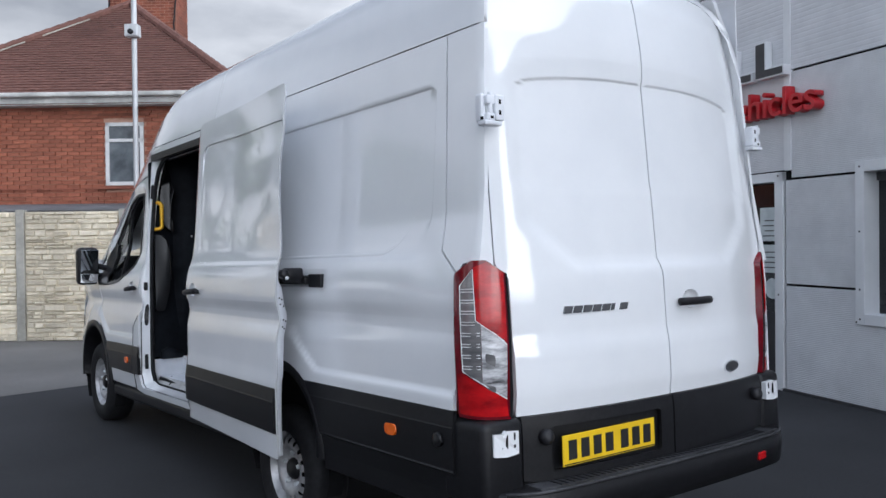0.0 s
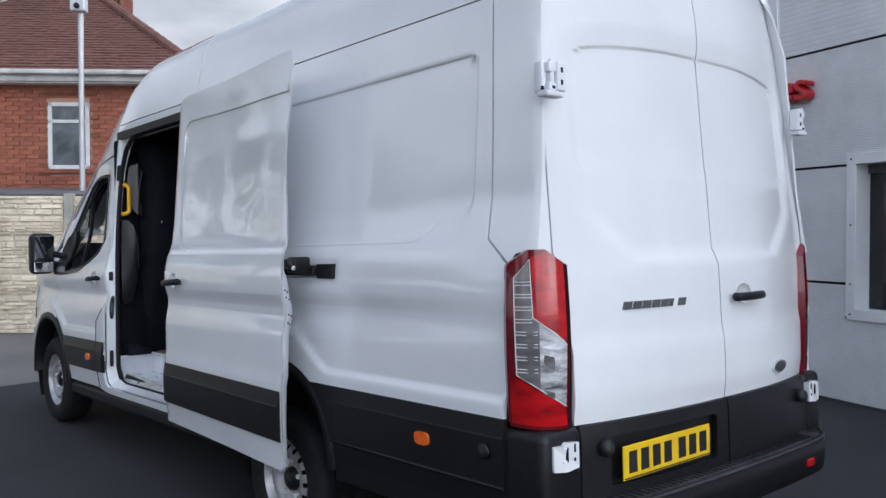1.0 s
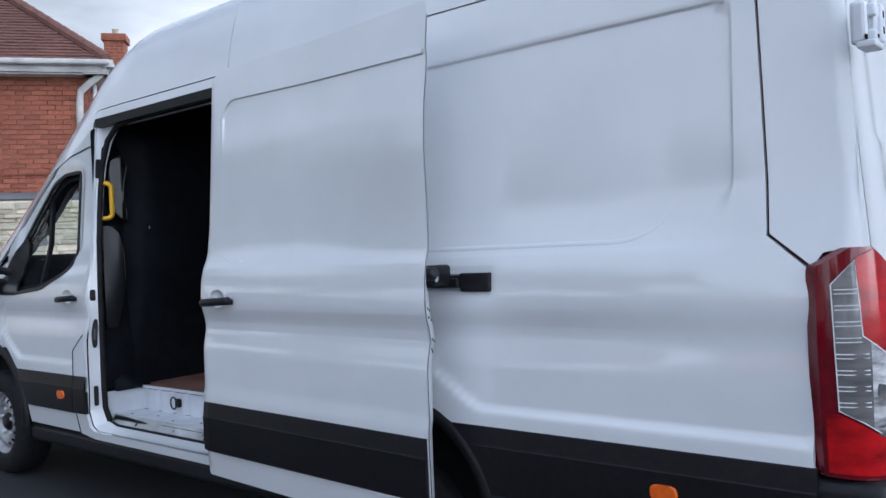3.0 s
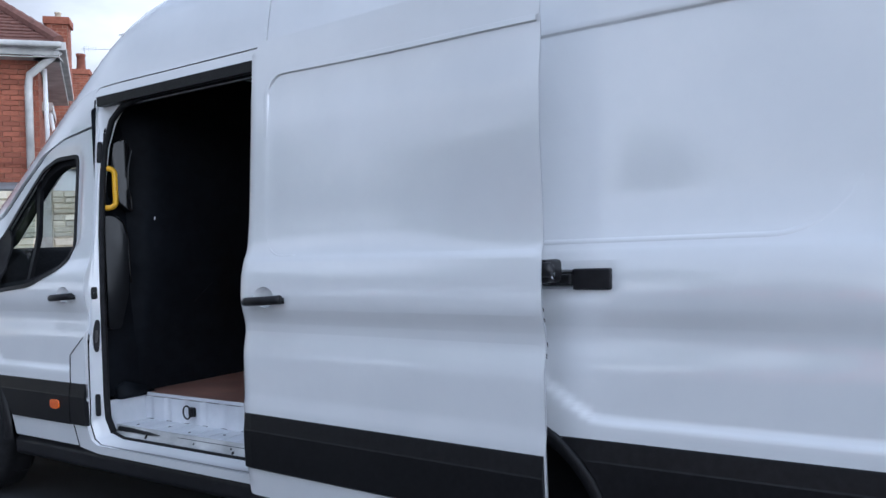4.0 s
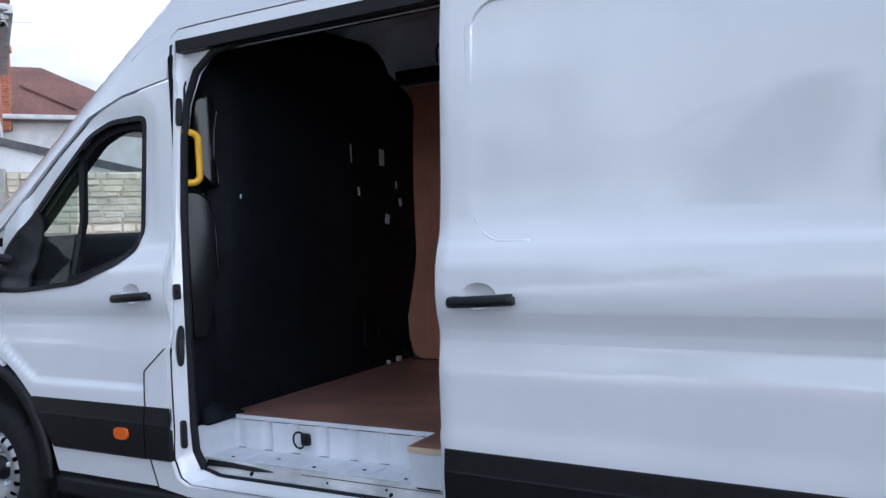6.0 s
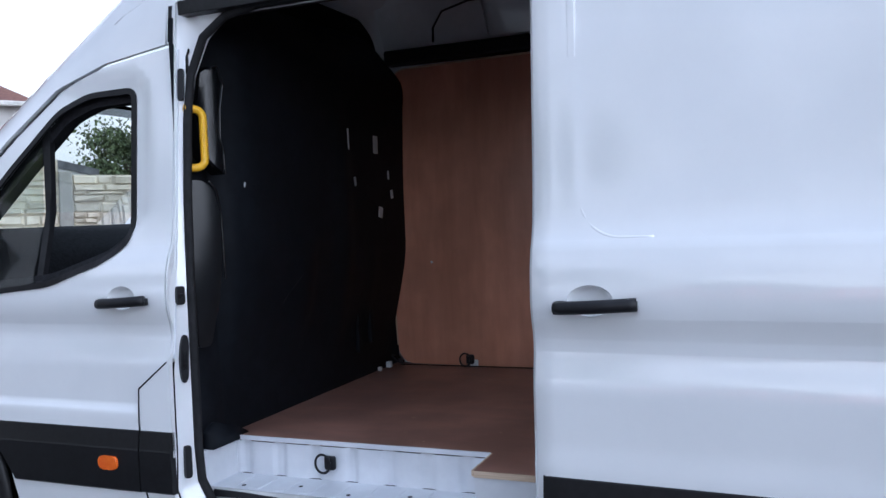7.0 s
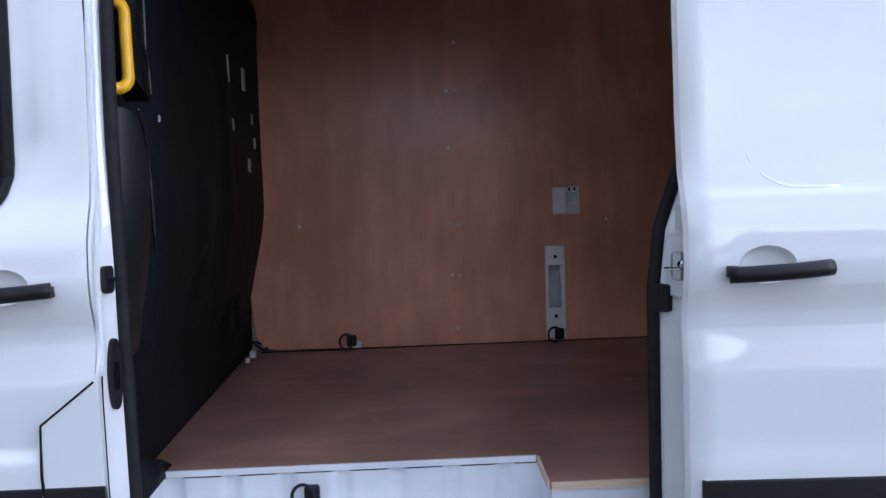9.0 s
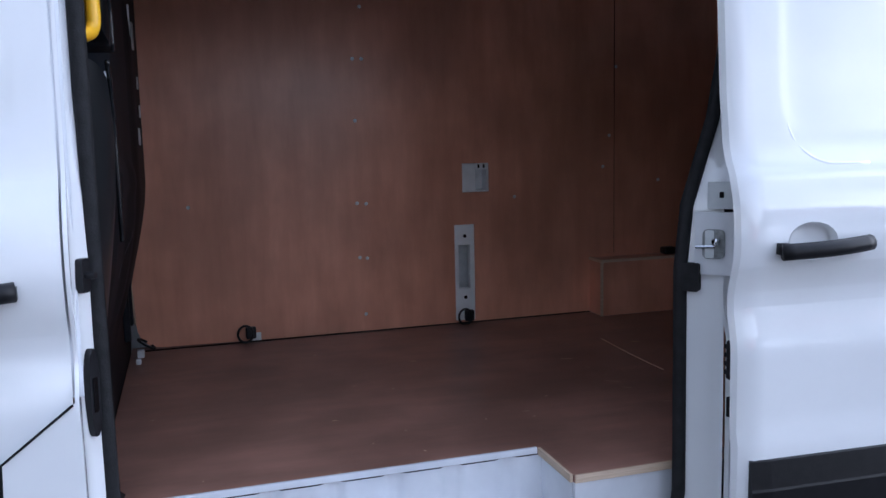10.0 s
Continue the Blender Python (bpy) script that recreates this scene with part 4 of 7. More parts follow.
part("rail_carriage", box(XS - 0.030, XS + 0.01, 3.735, 3.90, 1.215, 1.250, 0.006), PLASTIC, rail)

# ---------------------------------------------------------------- rear end
def rear(x, z):
    """Rear doors: bowed in plan, leaning in towards the roof, upper panels recessed."""
    d = abs(x - XC)
    lean = float(np.interp(z, (0.3, 0.69, 1.05, 1.22, 1.30, 2.0, 2.25, 2.45, 2.62, 2.70), (0.0, 0.0, 0.0, 0.002, 0.010, 0.058, 0.078, 0.110, 0.17, 0.23)))
    y = YB + lean + 0.080 * (min(d, 0.875) / 0.86) ** 2.6
    top = 2.085 - 0.055 * (d / 0.80) ** 3
    s = rbox(d, z, -0.5, 0.775, 1.262, top, 0.07)
    cut = (d - 0.62) * 0.6 + (1.33 - z) * 0.8            # slanting lower corners
    s = max(s, cut)
    if z > 1.6:                                          # a brow that leans in above the recess
        brow = 0.016 + 0.070 * step01(1.80, 2.0, z)
        y += 0.010 * min(1.0, max(0.0, 1 - s / brow)) * step01(0.87, 0.80, d) + 0.008 * step01(0.002, -0.006, s)
    else:
        y += 0.014 * step01(0.016, -0.045, s)
    y -= 0.010 * step01(1.00, 0.93, z) * step01(0.69, 0.78, z)
    return (far(x, z), y, z)


tops = [(2.222, 0.692), (2.217, 1.0), (2.210, 1.235), (2.198, 1.258), (2.160, 1.278), (2.150, 1.30), (2.150, 1.6), (2.168, 2.1), (2.194, 2.36), (2.230, 2.46), (2.305, 2.53), (2.42, 2.565), (2.70, 2.585), (3.0, 2.59)]
left_door = sheet("rear_door", tops + [(3.034, 2.588), (3.036, 1.30), (3.050, 1.24), (3.068, 0.80), (3.069, 0.692)], [], rear, 0.03, PAINT, van, "white rear cargo door", back=(0, 0.02, 0), extra=(1.25, 1.275, *np.arange(2.026, 2.092, 0.005), 2.11, 2.14, 2.155, 2.165))
mirror_out = [(2 * XC - x, z) for x, z in tops] + [(3.041, 2.588), (3.043, 1.30), (3.057, 1.24), (3.075, 0.80), (3.076, 0.692)]
right_door = sheet("rear_door", mirror_out, [arc(3.245, 1.108, 0.058, 0, 360, 20, 0.042)[:-1]], rear, 0.03, PAINT, van, "white rear cargo door with handle", back=(0, 0.02, 0), extra=(1.25, 1.275, *np.arange(2.026, 2.092, 0.005), 2.11, 2.14, 2.155, 2.165))
# frame round the doors out to the body's rear edge
inner = [(2.144, 1.268), (2.144, 1.4), (2.144, 1.6), (2.162, 2.1), (2.188, 2.36), (2.224, 2.466), (2.300, 2.536), (2.42, 2.571), (2.70, 2.591), (3.072, 2.596)]
outer = [(skin(edge_y(z), z), edge_y(z), z) for z in (1.268, 1.4, 1.6, 2.1, 2.36)] + [(skin(2.468, 2.46), 2.468, 2.46), (skin(2.525, 2.57), 2.525, 2.57),
         (skin(2.595, 2.645), 2.595, 2.645), (2.80, 2.66, 2.690), (3.072, 2.66, 2.702)]


for sg in (1, -1):
    A, B = along(inner, 4), along(outer, 4)
    vs, fs, k = [], [], 6
    for (ax, az), (bx, by, bz) in zip(A, B):
        ay = rear(ax, az)[1] + 0.001
        for i in range(k):
            w = i / (k - 1)
            e = math.sin(w * math.pi / 2)
            p = (ax + (bx - ax) * (1 - math.cos(w * math.pi / 2)) * 0.5 + (bx - ax) * w * 0.5, ay + (by - ay) * (w * w * 0.5 + w * 0.5), az + (bz - az) * (0.5 * w + 0.5 * e))
            vs.append(p if sg > 0 else (far(2 * XC - p[0], p[2]), p[1], p[2]))
    for j in range(len(A) - 1):
        for i in range(k - 1):
            q = (j * k + i, j * k + i + 1, j * k + i + k + 1, j * k + i + k)
            fs.append(q if sg < 0 else q[::-1])
    raw("rear_frame", vs, fs, PAINT, van, "white frame round the rear doors", True)
part("door_gap_backing", prism([(2.19, 0.45), (2.21, 2.2), (2.30, 2.50), (2 * XC - 2.30, 2.50), (2 * XC - 2.21, 2.2), (2 * XC - 2.19, 0.45)],
                               lambda a, b: (far(a, b), rear(a, b)[1] + 0.030, b), lambda a, b: (far(a, b), rear(a, b)[1] + 0.040, b)), GAP, van)
part("high_stop_lamp", box(2.95, 3.20, rear(XC, 2.59)[1] - 0.03, rear(XC, 2.59)[1] + 0.04, 2.60, 2.645, 0.01), LAMP_DARK, van, "dark high-level stop lamp")


def hinge(z, parent, sg):
    """Bolted door hinge: plate wrapped on the pillar, open knuckle, leaf on the door."""
    def bx(x0, x1, y0, y1, z0, z1, bev=0.0):
        a, b = (x0, x1) if sg > 0 else (2 * XC - x1 - 0.122, 2 * XC - x0 - 0.122)
        return box(a, b, y0, y1, z + z0, z + z1, bev)

    def at(x):
        return x if sg > 0 else 2 * XC - x - 0.122
    hg = part("hinge", bx(2.082, 2.110, 2.372, 2.412, -0.050, 0.064, 0.010), PAINT_IN, parent, "white door hinge")
    part("hinge_foot", bx(2.082, 2.170, 2.350, 2.398, -0.062, -0.042, 0.006), PAINT_IN, hg)
    part("hinge_arm", bx(2.096, 2.142, 2.352, 2.392, 0.020, 0.056, 0.006), PAINT_IN, hg)
    part("hinge_arm", bx(2.096, 2.136, 2.352, 2.392, -0.044, -0.014, 0.006), PAINT_IN, hg)
    part("hinge_leaf", bx(2.134, 2.178, 2.346, 2.390, -0.042, 0.058, 0.005), PAINT_IN, hg)
    part("hinge_pin", tube([(at(2.118), 2.362, z - 0.056), (at(2.118), 2.362, z + 0.066)], 0.010, 10), PAINT_IN, hg)
    part("hinge_gap", bx(2.104, 2.134, 2.368, 2.394, -0.018, 0.022), STEEL, hg)
    for dz in (-0.012, 0.030):
        part("hinge_slot", bx(2.150, 2.160, 2.3445, 2.350, dz - 0.009, dz + 0.009), GAP, hg)
    part("hinge_slot", bx(2.080, 2.092, 2.3705, 2.376, -0.040, -0.028), GAP, hg)
    part("hinge_slot", bx(2.112, 2.126, 2.3505, 2.356, -0.036, -0.026), GAP, hg)


hinge(1.893, left_door, 1)
hinge(1.893, right_door, -1)
for sg, dd in ((1, left_door), (-1, right_door)):
    def at(x):
        return x if sg > 0 else 2 * XC - x - 0.085
    pts = [(2.072, 0.648), (2.120, 0.646), (2.128, 0.656), (2.190, 0.650), (2.190, 0.562), (2.128, 0.556), (2.072, 0.562)]
    h = part("lower_hinge", prism(soften(pts, 0.006), lambda a, b: (at(a), 2.334 + 0.35 * max(0.0, 2.10 - a), b), lambda a, b: (at(a), 2.405 + 0.5 * max(0.0, 2.10 - a), b)), PAINT, dd, "white lower door hinge")
    for x0, x1, z0, z1 in ((2.126, 2.134, 0.590, 0.640), (2.108, 2.127, 0.633, 0.641), (2.108, 2.127, 0.589, 0.597), (2.164, 2.172, 0.618, 0.646), (2.164, 2.172, 0.588, 0.600)):
        a, b = sorted((at(x0), at(x1)))
        part("hinge_slot", box(a, b, 2.3325, 2.338, z0, z1), STEEL_DARK if x0 < 2.11 else GAP, h)

# rear lamps round the corner
def lamp_at(sg, out):
    def f(s, z):
        """s from 0 on the flank to 1 at the door edge."""
        s = float(np.interp(s, (0, 0.05, 0.1, 0.15, 0.2, 0.27, 0.36, 0.45, 0.6, 0.7, 0.8, 0.86, 0.93, 1.0), (0, 0.011, 0.037, 0.075, 0.124, 0.205, 0.32, 0.445, 0.651, 0.779, 0.886, 0.938, 0.98, 1.0)))
        a = s * math.pi / 2
        x = 2.212 - 0.173 * max(0.0, math.cos(a)) ** 0.6
        y = 2.545 - 0.165 * math.sin(a) ** 0.6 - 0.012 * s
        n = Vector((-math.cos(a), -math.sin(a), 0))
        p = Vector((x, y, z)) + n * (out + 0.012 * math.sin(math.pi * min(1, max(0, (z - 0.69) / 0.62))))
        return p if sg > 0 else Vector((2 * XC - 2.262 + (2.212 - p.x) * 0.58, p.y, p.z))
    return f


for sg in (1, -1):
    fl = sg > 0
    shell = soften([(0.10, 0.702), (0.10, 1.262), (0.38, 1.312), (0.60, 1.312), (0.90, 1.255), (0.93, 0.692)], 0.02)
    lamp = sheet("rear_lamp", shell, [], lamp_at(sg, 0.0), 0.03, LAMP_DARK, van, "tall red and clear rear lamp", back=(0.02 * sg, 0.03, 0), flip=fl)
    sheet("lamp_seal", [(0.885, 0.70), (0.862, 1.264), (0.90, 1.255), (0.93, 0.692)], [], lamp_at(sg, 0.003), 0.03, GAP, lamp, "black seal along the lamp", flip=fl)
    sheet("red_lens", [(0.445, 1.078), (0.415, 1.285), (0.60, 1.305), (0.835, 1.262), (0.845, 0.985), (0.80, 1.004)], [], lamp_at(sg, 0.004), 0.025, LAMP_RED, lamp, "bright red upper lens", flip=fl)
    sheet("red_lens", [(0.14, 0.715), (0.14, 0.872), (0.235, 0.874), (0.83, 0.772), (0.86, 0.705)], [], lamp_at(sg, 0.004), 0.025, LAMP_RED, lamp, "red lower lens", flip=fl)
    sheet("clear_lens", [(0.212, 1.215), (0.405, 1.278), (0.432, 1.085), (0.505, 1.066), (0.505, 0.838), (0.235, 0.882)], [], lamp_at(sg, 0.004), 0.025, LAMP_SMOKE, lamp, "dim clear lens column", flip=fl)
    sheet("clear_lens", [(0.507, 1.064), (0.80, 1.002), (0.845, 0.983), (0.835, 0.775), (0.507, 0.838)], [], lamp_at(sg, 0.004), 0.02, LAMP_CLEAR, lamp, "bright silvered reversing lens", flip=fl)
    f6 = lamp_at(sg, 0.005)
    for k in range(8):
        z = 0.893 + k * 0.0425
        s1 = 0.485 if z < 1.06 else 0.425 - 0.02 * (z - 1.08) / 0.19
        for d in (0.0, 0.011):
            part("lens_bar", tube([f6(0.232, z + d), f6(0.32, z + d), f6(s1, z + d + 0.001)], 0.0016, 4), UPVC, lamp)
    rim = [(0.212, 1.215), (0.22, 1.10), (0.228, 0.98), (0.235, 0.882), (0.42, 0.852), (0.56, 0.826), (0.70, 0.799), (0.835, 0.773)]
    part("lens_edge", tube([f6(*p) for p in rim], 0.0019, 5), UPVC, lamp)
    rim = [(0.212, 1.215), (0.405, 1.278), (0.42, 1.18), (0.436, 1.08), (0.56, 1.053), (0.70, 1.024), (0.84, 0.984)]
    part("lens_edge", tube([f6(*p) for p in rim], 0.0019, 5), UPVC, lamp)
    for z0, z1, mt in ((0.90, 0.955, LAMP_SMOKE), (0.80, 0.835, LAMP_SMOKE)):
        sheet("lens_reflector", soften([(0.55, z0 + 0.02), (0.55, z1), (0.68, z1 - 0.01), (0.68, z0)], 0.02), [], lamp_at(sg, 0.0055), 0.02, mt, lamp, flip=fl)

# lower door cladding, bumper, step, plate
def rear_out(o):
    return lambda x, z: (far(x), rear(x, 0.69)[1] - o - 0.006 * step01(0.69, 0.66, z), z)


sheet("door_cladding", [(2.235, 0.440), (2.235, 0.690), (3.068, 0.690), (3.068, 0.410), (2.5, 0.405)], [soften([(2.365, 0.463), (2.365, 0.640), (2.985, 0.640), (2.985, 0.463)], 0.02)], rear_out(0.012), 0.05, PLASTIC, left_door, "black plastic lower door panel", back=(0, 0.02, 0))
sheet("plate_recess", soften([(2.36, 0.455), (2.36, 0.645), (2.99, 0.645), (2.99, 0.455)], 0.02), [], lambda x, z: (x, rear(x, 0.69)[1] + 0.006, z), 0.06, PLASTIC, left_door)
sheet("door_cladding", [(3.077, 0.410), (3.077, 0.690), (2 * XC - 2.235, 0.690), (2 * XC - 2.235, 0.440), (3.6, 0.405)], [], rear_out(0.012), 0.05, PLASTIC, right_door, "black plastic lower door panel", back=(0, 0.02, 0))
py = rear(2.67, 0.69)[1] - 0.004
plate = part("number_plate", box(2.395, 2.955, py - 0.010, py - 0.002, 0.478, 0.602, 0.003), PLATE, left_door, "yellow number plate with black bars")
for i in range(7):
    x = 2.425 + i * 0.072 + (0.022 if i > 3 else 0)
    part("plate_bar", box(x, x + 0.046, py - 0.0125, py - 0.009, 0.502, 0.580), PRINT, plate)
part("plate_border", prism([(2.400, 0.483), (2.950, 0.483), (2.950, 0.487), (2.400, 0.487)], lambda a, b: (a, py - 0.0125, b), lambda a, b: (a, py - 0.0095, b)), PRINT, plate)
for x, d in ((2.335, left_door), (3.765, right_door)):
    part("parking_sensor", lathe([(0.030, 0), (0.032, 0.030), (0.024, 0.042), (0.0, 0.044)], 20, Matrix.Translation((x, rear(x, 0.69)[1] - 0.006, 0.605)) @ pose(0, 0, 0, 90, 0, 0)), PLASTIC_FADED, d, "round black parking sensor", True)

def bumper_y(x):
    w = abs(x - XC) / (XC - XS - 0.018)
    return YB + 0.03 + 0.03 * w ** 2 + 0.15 * w ** 13


def bumper_x(x):
    return far(x) - 0.032 * step01(3.55, 4.05, x)


bv, bf = [], []
sec = ((0.05, 0.425), (-0.05, 0.425), (-0.105, 0.418), (-0.118, 0.405), (-0.122, 0.36), (-0.110, 0.27), (-0.02, 0.25))
xs = np.linspace(-1, 1, 41)
for w in xs:
    x = XC + w * (XC - XS - 0.018)
    base = bumper_y(x)
    for o, z in sec:
        bv.append((bumper_x(x) - (0.012 if w > 0.97 else -0.012 if w < -0.97 else 0) * (o > 0), base + o, z))
for i in range(40):
    for k in range(len(sec) - 1):
        a = i * len(sec) + k
        bf.append((a, a + 1, a + 1 + len(sec), a + len(sec)))
bumper = raw("rear_bumper", bv, bf, PLASTIC, van, "black plastic rear bumper with a step", True)
part("step_tread", prism([(2.24 + i * 0.0832, 0) for i in range(21)] + [(3.904 - i * 0.0832, 1) for i in range(21)],
                         lambda a, b: (bumper_x(a), bumper_y(a) - 0.098 + 0.13 * b, 0.420), lambda a, b: (bumper_x(a), bumper_y(a) - 0.098 + 0.13 * b, 0.4275)), STEP_GREY, bumper, "scuffed grey step tread")
for i in range(44):
    x = 2.34 + i * 0.0336
    yb = bumper_y(x)
    part("step_rib", box(bumper_x(x), bumper_x(x) + 0.010, yb - 0.090, yb + 0.02, 0.426, 0.432, 0.002, 1), PLASTIC_FADED, bumper)
part("step_edge", tube([(bumper_x(XC + w * 0.98), bumper_y(XC + w * 0.98) - 0.113, 0.4175) for w in np.linspace(-0.98, 0.98, 40)], 0.007, 6), STEP_GREY, bumper, "scuffed grey step edge", True)
part("bumper_reflector", box(3.61, 3.675, YB - 0.085, YB - 0.064, 0.318, 0.354, 0.005), LAMP_RED, bumper, "red bumper reflector", )
for sg in (1, -1):
    part("bumper_corner", box(*sorted((far(XC - sg * (XC - XS + (0.018 if sg > 0 else -0.022))), far(XC - sg * (XC - 2.24)))), 2.352, 2.62, 0.36, 0.694, 0.035, 4), PLASTIC, bumper, "black bumper corner under the lamp", True)

# handle, badges on the doors
hx = 3.245
cup = lathe([(0.058, 0.001), (0.050, -0.016), (0.02, -0.022), (0.0, -0.023)], 24, Matrix.Translation((hx, rear(hx, 1.1)[1] - 0.002, 1.108)) @ pose(0, 0, 0, 90, 0, 0) @ Matrix.Diagonal((1.0, 0.72, 1, 1)))
part("handle_cup", cup, PAINT, right_door, "white dished handle cup", True)
part("door_handle", tube([(hx - 0.108 + 0.216 * w, rear(hx, 1.1)[1] - 0.026 - 0.012 * math.sin(math.pi * w), 1.098) for w in np.linspace(0, 1, 9)], 0.0165, 10, 1.1), BLACK_TRIM, right_door, "black plastic pull handle", True)
badge = part("badge", prism(arc(3.545, 0.768, 0.062, 0, 360, 24, 0.028)[:-1], lambda a, b: (a, rear(a, b)[1] + 0.002, b), lambda a, b: (a, rear(a, b)[1] - 0.008, b)), CHROME, right_door, "oval dark badge with bright rim")
part("badge_field", prism(arc(3.545, 0.768, 0.054, 0, 360, 24, 0.022)[:-1], lambda a, b: (a, rear(a, b)[1] - 0.006, b), lambda a, b: (a, rear(a, b)[1] - 0.010, b)), SIGN_DARK, badge)
for i in range(7):
    x = 2.452 + i * 0.0515
    w = 0.042 if i != 5 else 0.016
    part("model_badge", prism([(x, 1.085), (x + w, 1.085), (x + w + 0.010, 1.114), (x + 0.010, 1.114)], lambda a, b: (a, rear(a, b)[1] + 0.001, b), lambda a, b: (a, rear(a, b)[1] - 0.006, b)), BADGE, left_door, "grey model lettering reduced to plain bars")


# ---------------------------------------------------------------- the van: load space
def seal_x(z):
    return float(np.interp(z, (0.40, 0.43, 0.52, 1.2, 1.6, 2.2), (2.135, 2.135, 2.127, 2.136, 2.148, 2.200)))


jv, jf = [], []
steps = ((0.0, 0.0), (0.08, 0.22), (0.35, 0.45), (0.72, 0.75), (1.0, 1.0), (1.02, 1.15))
for w, e in steps:
    for (y0, z0), (y1, z1) in zip(ap, seal_loop):
        x0, x1 = skin(y0, z0) + 0.010, seal_x(z1)
        if x1 < x0 + 0.02:
            x1 = x0 + 0.02
        jv.append((x0 + (x1 - x0) * min(e, 1.0) + 0.045 * max(0.0, e - 1.0), y0 + (y1 - y0) * w, z0 + (z1 - z0) * w))
k = len(ap)
for r in range(len(steps) - 1):
    for i in range(k):
        j = (i + 1) % k
        jf.append((r * k + i, (r + 1) * k + i, (r + 1) * k + j, r * k + j))
raw("door_frame", jv, jf, PAINT, van, "white door jamb", True)
# a dark grey sheet laid just over the white jamb along its top
uv_, uf_ = [], []
up = [i for i in range(k) if ap[i][1] > 2.12 and seal_loop[i][1] > 2.0 and ap[i][0] < 6.47]
for i in up:
    (y0, z0), (y1, z1) = ap[i], seal_loop[i]
    x0, x1 = skin(y0, z0) + 0.007, seal_x(z1)
    x1 = max(x1, x0 + 0.02)
    for w, e in ((0.04, 0.08), (0.10, 0.20), (0.35, 0.42), (0.72, 0.72), (1.0, 0.98)):
        uv_.append((x0 + (x1 - x0) * e - 0.002, y0 + (y1 - y0) * w, z0 + (z1 - z0) * w - 0.003))
for n in range(len(up) - 1):
    if up[n + 1] == up[n] + 1:
        uf_ += [(5 * n + s, 5 * n + s + 1, 5 * n + s + 6, 5 * n + s + 5) for s in range(4)]
raw("upper_jamb_band", uv_, uf_, DARK_GREY, van, "dark grey band over the white jamb at the top of the side opening", True)
part("sill_seal", tube([(max(seal_x(z), skin(y, z) + 0.03) - 0.004, y, z) for y, z in seal_loop[:9]], 0.008, 8), RUBBER, van, "thin black seal along the step", True)
part("door_seal", tube([(max(seal_x(z), skin(y, z) + 0.03) - 0.004, y, z) for y, z in seal_loop[8:]], 0.016, 8), RUBBER, van, "black rubber door seal", True)
part("shut_line_seal", prism([(6.584, 2.075), (6.584, 2.205), (6.601, 2.205), (6.601, 2.075)], lambda a, b: (skin(a, b) - 0.002, a, b), lambda a, b: (skin(a, b) + 0.01, a, b)), RUBBER, van, "black strip above the door edge")

# striker, buffer and stops on the front jamb
def on_jamb(e, z, out, along=0.0):
    """A point on the sloping front jamb: e from the skin (0) to the seal (1)."""
    x0, x1 = skin(6.566, z) + 0.010, seal_x(z)
    d = Vector((x1 - x0, -0.032, 0)).normalized()
    n = Vector((-0.032, -(x1 - x0), 0)).normalized()
    return Vector((x0 + (x1 - x0) * e, 6.566 - 0.032 * e, z)) + n * out + d * along


def jamb_plate(name, e, half, z0, z1, mat, label, out=0.009, power=0.32):
    zm, hz = (z0 + z1) / 2, (z1 - z0) / 2
    poly = []
    for i in range(28):
        c, s = math.cos(i * math.tau / 28), math.sin(i * math.tau / 28)
        poly.append((half * math.copysign(abs(c) ** power, c), zm + hz * math.copysign(abs(s) ** power, s)))
    def at(o):
        return lambda a, b: on_jamb(e, zm, o, a) + Vector((on_jamb(e, b, 0).x - on_jamb(e, zm, 0).x, 0, b - zm))
    return part(name, prism(poly, at(-0.01), at(out), 0.002, 1), mat, van, label)


lp = jamb_plate("latch_plate", 0.45, 0.016, 0.872, 1.040, BLACK_TRIM, "black door latch plate", power=0.72)
part("latch_mouth", prism(soften([(-0.008, 0.92), (0.008, 0.92), (0.008, 0.985), (-0.008, 0.985)], 0.004), lambda a, b: on_jamb(0.45, b, 0.008, a), lambda a, b: on_jamb(0.45, b, 0.0100, a)), TRIM_GREY, lp)
jamb_plate("latch_plate", 0.34, 0.011, 1.865, 1.978, BLACK_TRIM, "black upper door buffer")
jamb_plate("latch_plate", 0.42, 0.013, 0.535, 0.650, BLACK_TRIM, "black lower door buffer")
pb = jamb_plate("pin_base", 0.45, 0.015, 1.148, 1.212, BLACK_TRIM, "black locating socket on the jamb")
part("locating_pin", tube([on_jamb(0.45, 1.18, 0.006), on_jamb(0.45, 1.18, 0.026)], 0.007, 8), BLACK_TRIM, pb, "short black pin")

# front edge of the sliding door with its catch
ev, ef = [], []
ez = list(np.linspace(0.37, 2.20, 40))
for z in ez:
    x0 = slide_side(5.2, z)[0]
    yf = 5.212 - 0.05 * step01(1.9, 2.22, z)
    for dx, dy in ((0.014, 0.006), (0.034, 0.0), (0.05, -0.008), (0.072, -0.012), (0.080, -0.05), (0.080, -0.20)):
        ev.append((x0 + dx, yf + dy, z))
for i in range(len(ez) - 1):
    for s in range(5):
        ef.append((6 * i + s, 6 * i + s + 1, 6 * i + s + 7, 6 * i + s + 6))
raw("front_edge", ev, ef, PAINT_IN, sdoor, "white front edge of the sliding door", True)
def on_rear_jamb(e, z, out=0.0, run=0.0):
    """A point on the jamb behind the slid door: e from the skin (0) to the seal (1)."""
    d, n = Vector((0.081, 0.072, 0)).normalized(), Vector((-0.072, 0.081, 0)).normalized()
    return Vector((2.055 + 0.081 * e, 5.19 + 0.072 * e, z)) + n * out + d * run


